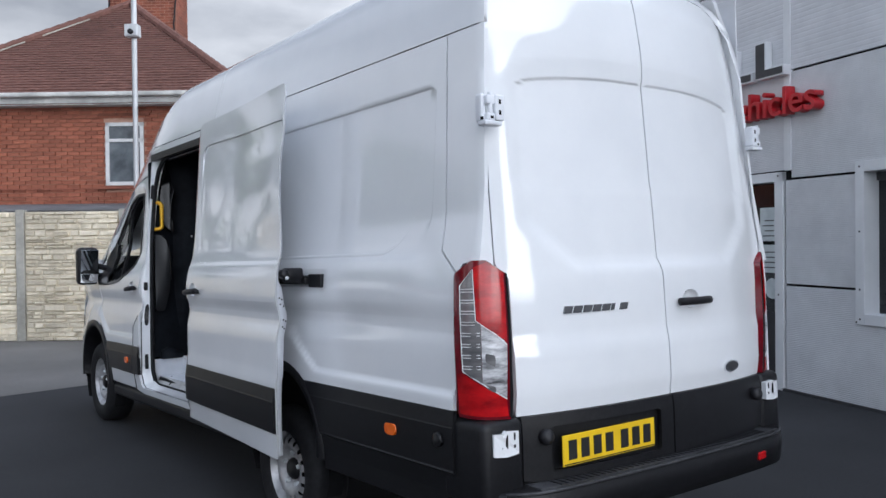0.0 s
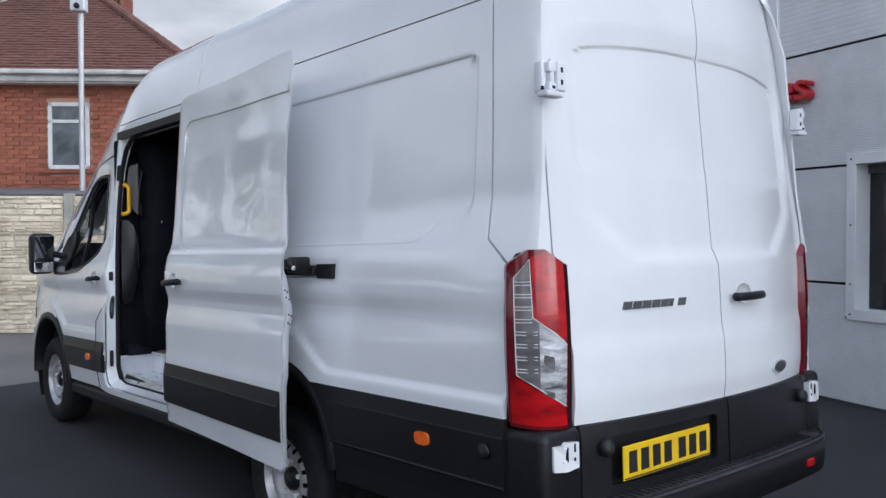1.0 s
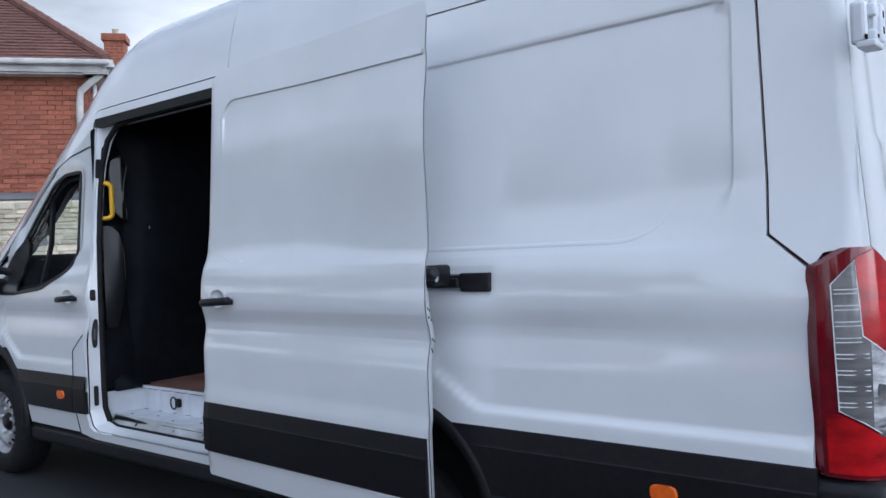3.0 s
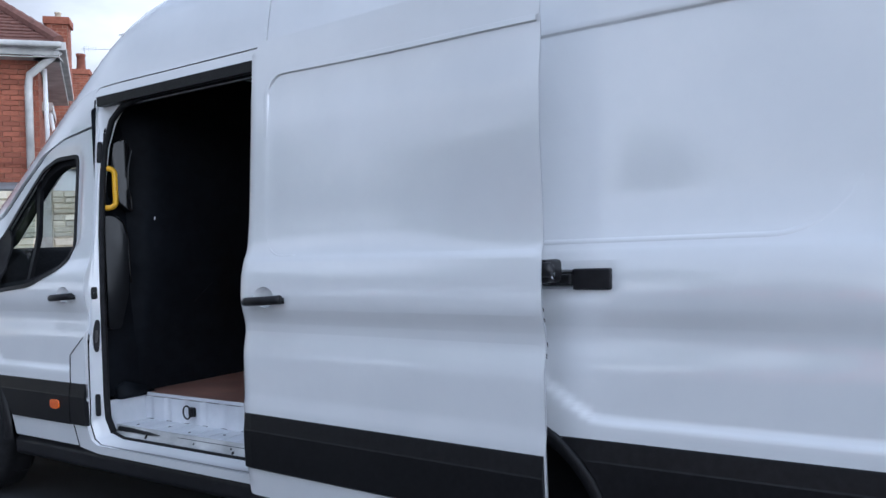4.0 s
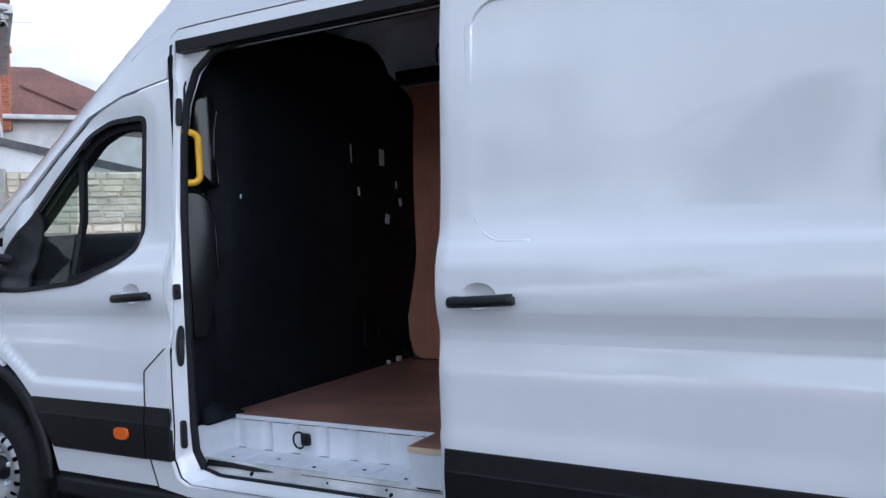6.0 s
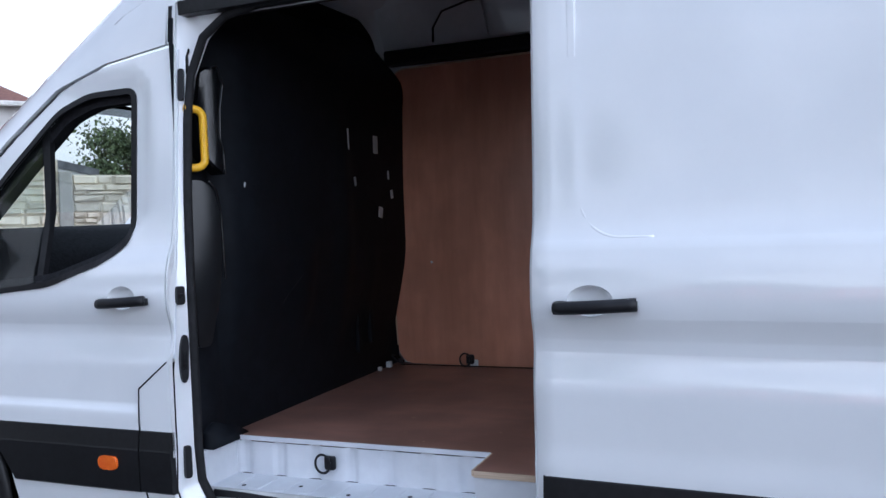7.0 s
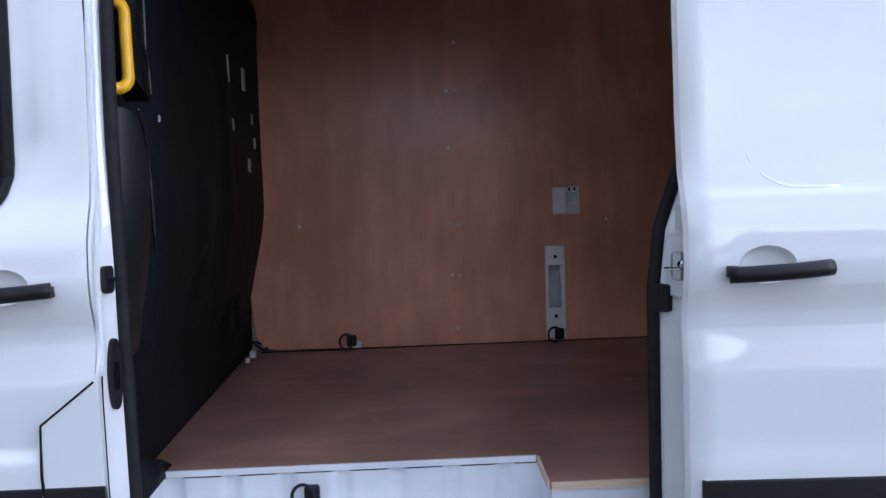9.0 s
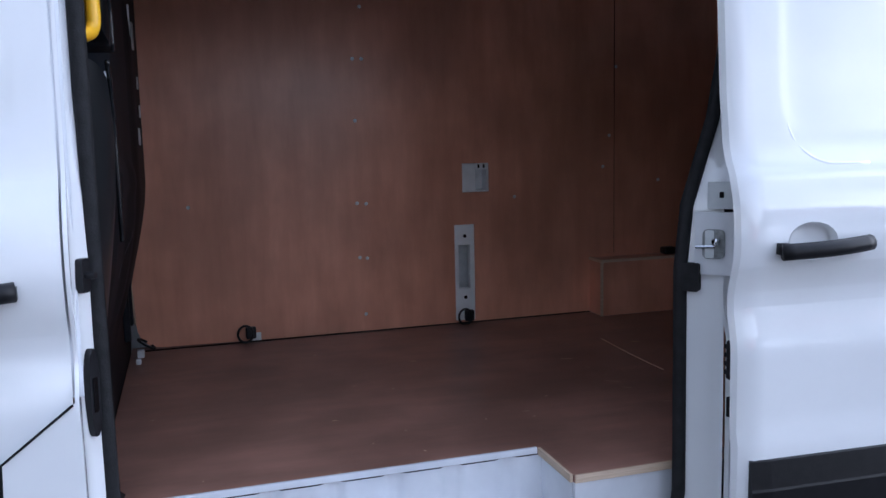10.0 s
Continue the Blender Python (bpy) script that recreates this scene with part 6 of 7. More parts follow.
gh.append((2.158, 6.542, 1.836))
part("grab_handle", tube(gh, 0.0145, 10), YELLOW, van, "bright yellow grab handle on the pillar", True)

# cab seen through the side glass
part("cab_floor", box(2.15, 4.0, 6.63, 8.1, 0.45, 0.50), GAP, van)
part("dashboard", prism(soften([(7.62, 0.80), (7.56, 1.12), (7.64, 1.32), (7.80, 1.43), (8.02, 1.45), (8.2, 0.8)], 0.05), lambda a, b: (2.18, a, b), lambda a, b: (3.97, a, b)), SEAT, van, "matt black dashboard", True)
part("cab_headlining", box(2.22, 3.93, 6.63, 7.14, 1.985, 2.01, 0.008), SEAT, van, "dark cab headlining")
part("sun_visor", box(2.35, 2.85, 7.04, 7.22, 1.90, 1.915, 0.006, m=None), TRIM_GREY, van, "grey sun visor")
sheet("far_door_trim", [(6.70, 0.55), (7.72, 0.55), (7.74, 1.20), (7.5, 1.20), (6.86, 1.28), (6.70, 1.40)], [], lambda y, z: (2 * XC - skin(y, z) - 0.06, y, z), 0.1, PLASTIC, van, "black inner trim of the far door", back=(0.03, 0, 0))
sheet("near_door_trim", [(6.70, 0.55), (7.60, 0.55), (7.60, 1.17), (7.12, 1.20), (6.86, 1.27), (6.70, 1.36)], [], lambda y, z: (skin(y, z) + 0.06, y, z), 0.1, PLASTIC, van, "black inner door trim", back=(-0.03, 0, 0))


def seat(x):
    s = part("cab_seat", box(x - 0.25, x + 0.25, 6.72, 7.22, 0.60, 0.78, 0.05, 3), SEAT, van, "dark cloth cab seat", True)
    part("seat_back", box(x - 0.24, x + 0.24, 6.66, 6.80, 0.70, 1.16, 0.06, 3), SEAT, s, "", True)
    part("headrest", box(x - 0.13, x + 0.13, 6.66, 6.76, 1.17, 1.30, 0.04, 3), SEAT, s, "", True)


seat(2.52), seat(3.02), seat(3.62)
part("steering_wheel", tube([(3.62 + 0.19 * math.cos(a), 7.46 - 0.07 * math.sin(a), 1.10 + 0.17 * math.sin(a)) for a in np.linspace(0, 2 * math.pi, 25)], 0.016, 8), BLACK_TRIM, van, "black steering wheel", True)


# ---------------------------------------------------------------- the yard
ground = raw("ground", [(-1500, -1500, 0), (1500, -1500, 0), (1500, 1500, 0), (-1500, 1500, 0)], [(0, 1, 2, 3)], ASPHALT)
tagged(ground, "dark worn asphalt yard", "ground", kind="structure")
old = raw("road", [(2.0 - 60 * 0.987, 9.90 - 60 * 0.16, 0.004), (2.0 + 60 * 0.987, 9.90 + 60 * 0.16, 0.004), (60, 120, 0.004), (-110, 80, 0.004)], [(0, 1, 2, 3)], OLD_TARMAC)
tagged(old, "paler worn tarmac between the yard and the wall", "road", kind="structure")
M_SITE, M_SHOP = pose(0, 0, 0, 0, 0, -SITE), pose(0, 0, 0, 0, 0, -SHOP)


def sbox(u0, u1, v0, v1, z0, z1, bevel=0.0):
    return box(u0, u1, v0, v1, z0, z1, bevel, m=M_SITE)


def shop_box(u0, u1, v0, v1, z0, z1, bevel=0.0):
    return box(u0, u1, v0, v1, z0, z1, bevel, m=M_SHOP)


# boundary wall of precast posts and rock-faced panels
WALL_V, PITCH, COURSE = 13.7, 1.72, 0.305
wall = thing("boundary_wall", site(0, WALL_V), "cream precast concrete wall of rock-faced panels between posts", "wall", kind="structure")
rng = random.Random(4)
block_mesh = []
for seed in range(6):
    r2 = random.Random(seed)
    bm = bmesh.new()
    z0 = 0.006
    while z0 < 0.290:
        z1 = min(0.299, z0 + r2.choice((0.045, 0.060, 0.075, 0.10)))
        if 0.299 - z1 < 0.04:
            z1 = 0.299
        x = 0.004
        while x < PITCH - 0.15:
            w = min(r2.uniform(0.11, 0.42), PITCH - 0.144 - x)
            if PITCH - 0.144 - x - w < 0.08:
                w = PITCH - 0.144 - x
            o = r2.uniform(0.012, 0.045)
            cs = [(x + 0.006, z0 + 0.004), (x + w - 0.006, z0 + 0.004), (x + w - 0.006, z1 - 0.005), (x + 0.006, z1 - 0.005)]
            low = [bm.verts.new((a, 0.0, b)) for a, b in cs]
            top = [bm.verts.new((x + w / 2 + (a - x - w / 2) * r2.uniform(0.78, 0.96), -o * r2.uniform(0.6, 1.3), (z0 + z1) / 2 + (b - (z0 + z1) / 2) * r2.uniform(0.55, 0.9))) for a, b in cs]
            bm.faces.new(top[:3]), bm.faces.new((top[0], top[2], top[3]))
            for i in range(4):
                bm.faces.new((low[i], low[(i + 1) % 4], top[(i + 1) % 4], top[i]))
            x += w
        z0 = z1
    c = [bm.verts.new(p) for p in ((0, 0.002, 0), (PITCH - 0.14, 0.002, 0), (PITCH - 0.14, 0.002, COURSE), (0, 0.002, COURSE))]
    bm.faces.new(c)
    me = bpy.data.meshes.new("panel")
    bmesh.ops.recalc_face_normals(bm, faces=bm.faces)
    bm.to_mesh(me), bm.free()
    me.materials.append(CONCRETE)
    block_mesh.append(me)
for i in range(-6, 12):
    u = -7.21 + PITCH * i
    drop = 0.17 if u > -3.0 else 0.0                     # the wall steps down past the house
    part("post", sbox(u - 0.07, u + 0.07, WALL_V - 0.05, WALL_V + 0.09, 0, 2.18 - drop, 0.012), CONCRETE_POST, wall, "grey concrete post")
    for rr in range(7):
        p = new("panel", block_mesh[rng.randrange(6)])
        p.parent, p.matrix_parent_inverse = wall, ROOTS[wall.name]
        p.matrix_basis = Matrix.Translation(site(u + 0.07, WALL_V, rr * (COURSE + 0.001) - drop)) @ pose(0, 0, 0, 0, 0, -SITE)
part("wall_back", sbox(-17.5, -2.2, WALL_V + 0.012, WALL_V + 0.06, 0, 2.13), CONCRETE_POST, wall)
part("wall_back", sbox(-2.2, 13.4, WALL_V + 0.012, WALL_V + 0.06, 0, 1.96), CONCRETE_POST, wall)
part("lean_to_roof", prism([(WALL_V + 0.10, 2.10), (15.26, 2.28), (15.26, 2.34), (WALL_V + 0.06, 2.17)], lambda a, b: site(-12.0, a, b), lambda a, b: site(-4.1, a, b)), SLATE, wall, "grey felt lean-to roof behind the wall")

# camera pole
pole = thing("camera_pole", site(-5.62, 14.6), "tall galvanised pole with a small grey camera box", "pole")
pu, pv = -5.62, 14.6
part("pole", tube([site(pu, pv, z) for z in (0, 2, 4, 6, 8.8)], 0.046, 12), GALV, pole, "", True)
part("camera_box", sbox(pu - 0.12, pu + 0.12, pv - 0.16, pv + 0.02, 5.20, 5.42, 0.02), GALV, pole, "grey camera housing")
part("camera_eye", lathe([(0.045, 0.0), (0.045, 0.04), (0.0, 0.045)], 16, Matrix.Translation(site(pu, pv - 0.16, 5.28)) @ pose(0, 0, 0, 90, 0, -SITE)), BLACK_TRIM, pole, "dark lens dome", True)

# brick house behind the wall
HV, HU0, HU1, EAVE = 15.3, -10.2, -4.08, 4.29
house = thing("brick_house", site(-7, HV), "red brick house with a brown tiled hip roof", "house")
BACK = 19.8


def flank(u, v, z=0.0):
    """The side of the house runs back a little askew."""
    return site(u - 0.12 * max(0.0, v - HV), v, z)


def flank_bar(u0, u1, v0, v1, z0, z1):
    return prism([(u0, v0), (u1, v0), (u1, v1), (u0, v1)], lambda a, b: flank(a, b, z0), lambda a, b: flank(a, b, z1))


part("wall_core", flank_bar(HU0 + 0.012, HU1 - 0.012, HV + 0.012, BACK, 0, EAVE), MORTAR, house, "pale mortar joints between bricks")
W0, W1, WZ0, WZ1 = -6.45, -5.74, 2.67, 3.83


def brick_mesh(w, h, d):
    bm = box(-w / 2, w / 2, -d, 0, -h / 2, h / 2)
    for f in [f for f in bm.faces if f.normal.y > 0.5]:
        bm.faces.remove(f)
    me = bpy.data.meshes.new("brick")
    bm.to_mesh(me), bm.free()
    return me


BW, BH = 0.215, 0.066
bm1 = brick_mesh(BW, BH, 0.016)
bm1.materials.append(BRICK)
M_FRONT = pose(0, 0, 0, 0, 0, -SITE)
count = 0
vs, fs = [], []
rows_n = int((EAVE - 2.1) / 0.0755)
for r in range(rows_n):
    z = EAVE - 0.04 - r * 0.0755
    u = HU0 + (0.1125 if r % 2 else 0.0)
    while u < HU1 - 0.02:
        w = min(BW, HU1 - u)
        c = u + w / 2
        u += 0.2255
        if W0 - 0.02 < c + w / 2 and c - w / 2 < W1 + 0.02 and WZ0 - 0.10 < z < WZ1 + 0.06:
            if c < W0 and W0 - (c - w / 2) > 0.06:
                a0, a1 = c - w / 2, W0 - 0.005
            elif c > W1 and c + w / 2 - W1 > 0.06:
                a0, a1 = W1 + 0.005, c + w / 2
            else:
                continue
            c, w = (a0 + a1) / 2, a1 - a0
        d = rng.uniform(0.010, 0.018)
        if count < 300 and abs(w - BW) < 0.01 and -8.3 < c < -4.9 and 2.7 < z < 4.3:
            b = new("brick", bm1)
            b.parent, b.matrix_parent_inverse = house, ROOTS[house.name]
            b.matrix_basis = Matrix.Translation(site(c, HV + 0.014 - d + 0.006, z)) @ M_FRONT
            count += 1
            continue
        k = len(vs)
        for uu, vv, zz in ((c - w / 2, -d, z - BH / 2), (c + w / 2, -d, z - BH / 2), (c + w / 2, -d, z + BH / 2), (c - w / 2, -d, z + BH / 2),
                           (c - w / 2, 0.014, z - BH / 2), (c + w / 2, 0.014, z - BH / 2), (c + w / 2, 0.014, z + BH / 2), (c - w / 2, 0.014, z + BH / 2)):
            vs.append(site(uu, HV + vv, zz))
        fs += [(k, k + 1, k + 2, k + 3), (k, k + 4, k + 5, k + 1), (k + 1, k + 5, k + 6, k + 2), (k + 2, k + 6, k + 7, k + 3), (k + 3, k + 7, k + 4, k)]
tagged(raw("brickwork", vs, fs, BRICK, house, "courses of red orange brick"), kind="stuff")
vs, fs = [], []
for r in range(rows_n):                              # gable side, in courses
    z = EAVE - 0.04 - r * 0.0755
    v = HV + (0.1125 if r % 2 else 0.0)
    while v < BACK - 0.2:
        k = len(vs)
        for a, b, zz in ((0.014, v, z - BH / 2), (0.014, v + BW, z - BH / 2), (0.014, v + BW, z + BH / 2), (0.014, v, z + BH / 2)):
            vs.append(flank(HU1 - 0.012 + a, b, zz))
        fs.append((k, k + 1, k + 2, k + 3))
        v += 0.2255
tagged(raw("side_brickwork", vs, fs, BRICK, house, "courses of red brick on the side wall"), kind="stuff")
part("string_course", sbox(HU0, HU1, HV - 0.035, HV + 0.01, 2.605, 2.635), BRICK_OLD, house, "projecting brick band")
win = part("window", sbox(W0, W1, HV - 0.004, HV + 0.02, WZ0, WZ1), HOUSE_GLASS, house, "white framed upstairs window")
for a0, a1, z0, z1 in ((W0, W0 + 0.07, WZ0, WZ1), (W1 - 0.07, W1, WZ0, WZ1), (W0, W1, WZ0, WZ0 + 0.07), (W0, W1, WZ1 - 0.07, WZ1), (W0, W1, 3.47, 3.53)):
    part("window_frame", sbox(a0, a1, HV - 0.03, HV + 0.012, z0, z1, 0.006), UPVC, win)
part("window_sill", sbox(W0 - 0.09, W1 + 0.09, HV - 0.08, HV + 0.01, WZ0 - 0.07, WZ0 - 0.005, 0.008), BRICK_OLD, win, "brick sill")
part("lintel", sbox(W0 - 0.12, W1 + 0.12, HV - 0.03, HV + 0.01, 3.95, 4.00), BRICK_OLD, house, "dark brick band above the window")

# hip roof, laid in tile courses
OV = 0.34
e0, e1 = Vector((HU0 - OV, HV - OV)), Vector((HU1 + OV, HV - OV))
ap_u, ap_v, ap_z = (HU0 + HU1) / 2, HV - OV + (HU1 - HU0) / 2 + OV, 6.84
ZE = EAVE + 0.03
part("roof_core", prism([(e0.x, e0.y), (e1.x, e1.y), (ap_u, ap_v)], lambda a, b: site(a, b, ZE if b < ap_v - 0.1 else ap_z - 0.02), lambda a, b: site(a, b + 0.06, ZE - 0.03 if b < ap_v - 0.1 else ap_z - 0.06)), TILE, house)
tile_w, tile_n = 0.165, 38
tv, tf, tcount = [], [], 0
tm = box(-tile_w / 2 + 0.0006, tile_w / 2 - 0.0006, -0.075, 0.055, -0.010, 0.010)
tme = bpy.data.meshes.new("tile")
tm.to_mesh(tme), tm.free()
tme.materials.append(TILE)
slope = math.atan2(ap_z - ZE, ap_v - e0.y)
M_TILE = M_FRONT @ Matrix.Rotation(slope - 0.20, 4, "X")
for r in range(tile_n):
    w = (r + 0.5) / tile_n
    v, z = e0.y + (ap_v - e0.y) * w, ZE + (ap_z - ZE) * w + 0.015
    u0, u1 = e0.x + (ap_u - e0.x) * w, e1.x + (ap_u - e1.x) * w
    u = u0 + (tile_w / 2 if r % 2 else 0)
    while u < u1:
        place = Matrix.Translation(site(u, v, z + rng.uniform(-0.004, 0.004))) @ M_TILE
        if tcount < 300 and -8.6 < u < -4.8 and r > 7:
            t = new("tile", tme)
            t.parent, t.matrix_parent_inverse, t.matrix_basis = house, ROOTS[house.name], place
            tcount += 1
        else:
            k = len(tv)
            for q in tme.vertices:
                tv.append(place @ q.co)
            for p in tme.polygons:
                tf.append(tuple(k + i for i in p.vertices))
        u += tile_w
tagged(raw("roof_tiles", tv, tf, TILE, house, "courses of brown roof tiles"), kind="stuff")
sl_r = [site(e1.x, e1.y, ZE), flank(e1.x, BACK + 0.3, ZE), flank(ap_u, BACK + 0.3, ap_z), site(ap_u, ap_v, ap_z)]
raw("side_roof", sl_r, [(0, 1, 2, 3)], TILE, house)
sl_l = [site(e0.x, e0.y, ZE), flank(e0.x, BACK + 0.3, ZE), flank(ap_u, BACK + 0.3, ap_z), site(ap_u, ap_v, ap_z)]
raw("side_roof", sl_l, [(3, 2, 1, 0)], TILE, house)
for e in (e0, e1):
    n = 22
    for i in range(n):
        a, b = i / n, (i + 1.15) / n
        p0 = site(e.x + (ap_u - e.x) * a, e.y + (ap_v - e.y) * a, ZE + (ap_z - ZE) * a + 0.035)
        p1 = site(e.x + (ap_u - e.x) * b, e.y + (ap_v - e.y) * b, ZE + (ap_z - ZE) * b + 0.05)
        part("hip_tile", tube([p0, p1], 0.085, 8), TILE, house)
for a0, a1 in ((0.10, 0.22), (0.42, 0.55), (0.62, 0.82)):
    part("hip_mortar", tube([site(e0.x + (ap_u - e0.x) * a, e0.y - 0.10 + (ap_v - e0.y) * a, ZE + (ap_z - ZE) * a - 0.02) for a in (a0, (a0 + a1) / 2, a1)], 0.018, 6), CONCRETE_POST, house, "loose pale mortar along the hip")
part("gutter", sbox(e0.x - 0.02, e1.x + 0.05, e0.y - 0.10, e0.y + 0.03, ZE - 0.07, ZE + 0.012, 0.025), GUTTER, house, "white half-round gutter")
part("fascia", sbox(e0.x, e1.x, e0.y + 0.03, e0.y + 0.07, ZE - 0.17, ZE - 0.02), GUTTER, house, "white fascia board")
part("soffit", sbox(e0.x, e1.x, e0.y + 0.05, HV, ZE - 0.20, ZE - 0.185), GUTTER, house, "white soffit")
part("side_fascia", flank_bar(e1.x - 0.05, e1.x, e1.y, BACK + 0.2, ZE - 0.17, ZE - 0.02), GUTTER, house, "white side fascia")
part("side_gutter", flank_bar(e1.x - 0.01, e1.x + 0.10, e1.y - 0.05, BACK + 0.2, ZE - 0.10, ZE + 0.01), GUTTER, house, "grey side gutter")
part("side_soffit", flank_bar(HU1, e1.x, e1.y, BACK + 0.2, ZE - 0.2, ZE - 0.185), GUTTER, house)
part("downpipe", tube([site(e1.x + 0.0, e1.y + 0.05, ZE - 0.1), site(HU1 - 0.10, HV - 0.07, ZE - 0.42), site(HU1 - 0.12, HV - 0.07, ZE - 0.6), site(HU1 - 0.12, HV - 0.07, 2.2)], 0.055, 10), GUTTER, house, "white downpipe at the corner", True)
part("downpipe", tube([site(HU1 + 0.08, HV + 0.06, ZE - 0.3), site(HU1 + 0.10, HV + 0.1, 2.2)], 0.035, 8), UPVC, house, "thin white waste pipe", True)
part("bracket_pipe", tube([flank(HU1 + 0.10, HV + 1.1, 3.55), flank(HU1 + 0.22, HV + 0.9, 2.75)], 0.04, 8), UPVC, house, "slanting white pipe", True)
part("porch_roof", flank_bar(HU1, HU1 + 0.16, HV + 1.0, HV + 2.6, 3.52, 3.66), GUTTER, house, "small flat white side roof")


def chimney(u, v, z0, z1, w, d, mat, label, pots, tall=1.0, clay=BRICK_OLD):
    c = thing("chimney", site(u, v, z0), label, "chimney")
    vs, fs = [], []
    n = int((z1 - z0) / 0.0755)
    for r in range(n):
        z = z0 + r * 0.0755
        for face in range(4):
            length = w if face % 2 == 0 else d
            a = -length / 2 - (0.1125 if r % 2 else 0)
            while a < length / 2:
                s0, s1 = max(a, -length / 2), min(a + BW, length / 2)
                a += 0.2255
                if s1 - s0 < 0.03:
                    continue
                k = len(vs)
                for s, zz in ((s0, z), (s1, z), (s1, z + BH), (s0, z + BH)):
                    q = ((s, -d / 2 - 0.012), (w / 2 + 0.012, s), (-s, d / 2 + 0.012), (-w / 2 - 0.012, -s))[face]
                    vs.append(site(u + q[0], v + q[1], zz))
                fs.append((k, k + 1, k + 2, k + 3))
    tagged(raw("brickwork", vs, fs, mat, c), kind="stuff")
    part("core", sbox(u - w / 2, u + w / 2, v - d / 2, v + d / 2, z0, z1), MORTAR, c)
    part("oversail", sbox(u - w / 2 - 0.06, u + w / 2 + 0.06, v - d / 2 - 0.06, v + d / 2 + 0.06, z1 - 0.02, z1 + 0.14, 0.01), mat, c)
    for i in range(pots):
        pu_ = u + (i - (pots - 1) / 2) * 0.34
        part("pot", lathe([(r * (0.35 + 0.65 * tall), q * tall) for r, q in ((0.13, 0), (0.11, 0.1), (0.10, 0.32), (0.12, 0.34), (0.12, 0.40), (0.08, 0.40))], 16, Matrix.Translation(site(pu_, v, z1 + 0.13))), clay, c, "chimney pot", True)
    return c


chimney(-8.1, 22.0, 5.2, 9.4, 1.75, 0.9, BRICK_OLD, "broad dark brick chimney with old cables", 3)
chimney(-4.73, 22.0, 2.2, 6.15, 0.42, 0.50, BRICK, "slim red brick chimney stack with a grey pot", 1, 0.42, CONCRETE)
chimney(-5.27, 30.2, 4.2, 6.50, 0.46, 0.5, BRICK, "low red brick stack on the rendered house", 1, 1.3)
aer = thing("tv_aerial", site(-5.12, 30.2, 6.5), "thin television aerial on a mast", "aerial")
part("mast", tube([site(-5.12, 30.2, 6.5), site(-5.16, 30.2, 7.40)], 0.016, 6), GALV, aer)
part("boom", tube([site(-5.24, 30.2, 7.32), site(-4.36, 30.3, 7.36)], 0.010, 6), GALV, aer)
for i in range(6):
    part("element", tube([site(-5.18 + i * 0.07, 30.15, 7.25), site(-5.18 + i * 0.07, 30.28, 7.42)], 0.006, 5), GALV, aer)
for du in (-0.86, 0.86):
    part("cable", tube([site(-8.1 + du, 21.5, z) + Vector((0.03 * math.sin(z * 5), 0, 0)) for z in np.linspace(5.6, 9.2, 12)], 0.02, 5), BLACK_TRIM, house, "old black cable on the chimney")

# farther house, white rendered
rendered = thing("rendered_house", site(-3, 31), "white rendered house with a brown tiled roof", "house")
part("wall", sbox(-6.2, -1.3, 30.3, 37, 0, 4.62), RENDERED, rendered)
hip = [site(-6.5, 29.95, 4.62), site(-1.0, 29.95, 4.62), site(-1.0, 37.3, 4.62), site(-6.5, 37.3, 4.62), site(-6.5, 33.6, 6.60), site(-4.4, 33.6, 6.60)]
raw("roof", hip, [(0, 1, 5, 4), (1, 2, 5), (2, 3, 4, 5), (3, 0, 4), (0, 3, 2, 1)], TILE, rendered, "brown tiled hip roof")
part("gutter", sbox(-6.5, -0.95, 29.82, 29.97, 4.50, 4.64, 0.03), GUTTER, rendered)
part("valley_tile", tube([site(-4.9, 31.9, 5.75), site(-3.3, 30.3, 4.86)], 0.035, 6), TILE, rendered)
lean = thing("outbuilding", site(-2, 15.6), "low white outbuilding with a sloping slate roof", "shed")
part("wall", sbox(-3.95, -1.50, 15.55, 18.0, 0, 2.0), WHITEWASH, lean)
part("gable", prism([(-3.95, 1.99), (-3.95, 2.62), (-1.50, 2.04), (-1.50, 1.99)], lambda a, b: site(a, 15.56, b), lambda a, b: site(a, 17.9, b)), WHITEWASH, lean)
for i in range(6):
    u = -3.97 + i * 0.418
    za, zb = 2.71 - i * 0.0986, 2.71 - (i + 1.05) * 0.0986
    part("roof_slab", prism([(u, za - 0.10), (u, za), (u + 0.43, zb), (u + 0.43, zb - 0.10)], lambda a, b: site(a, 15.50, b), lambda a, b: site(a, 18.1, b)), SLATE, lean)
part("side_return", sbox(-4.02, -3.9, 15.6, 17.2, 2.2, 2.62), RENDERED, lean)

# dealership building with ribbed metal cladding
SHOP_U, SHOP_H = 6.33, 5.6
V_END, V_START = 9.4, -3.2
shop = thing("showroom", shop_at(SHOP_U, 0), "grey showroom clad in ribbed metal panels", "building")
D0, D1, DZ = 7.046, 9.1, 2.18
Q0, Q1, QZ0, QZ1 = 3.2, 5.885, 0.885, 2.20
part("core", shop_box(SHOP_U + 0.30, SHOP_U + 12, V_START, V_END, 0, SHOP_H), SIGN_DARK, shop, "dark inner wall")


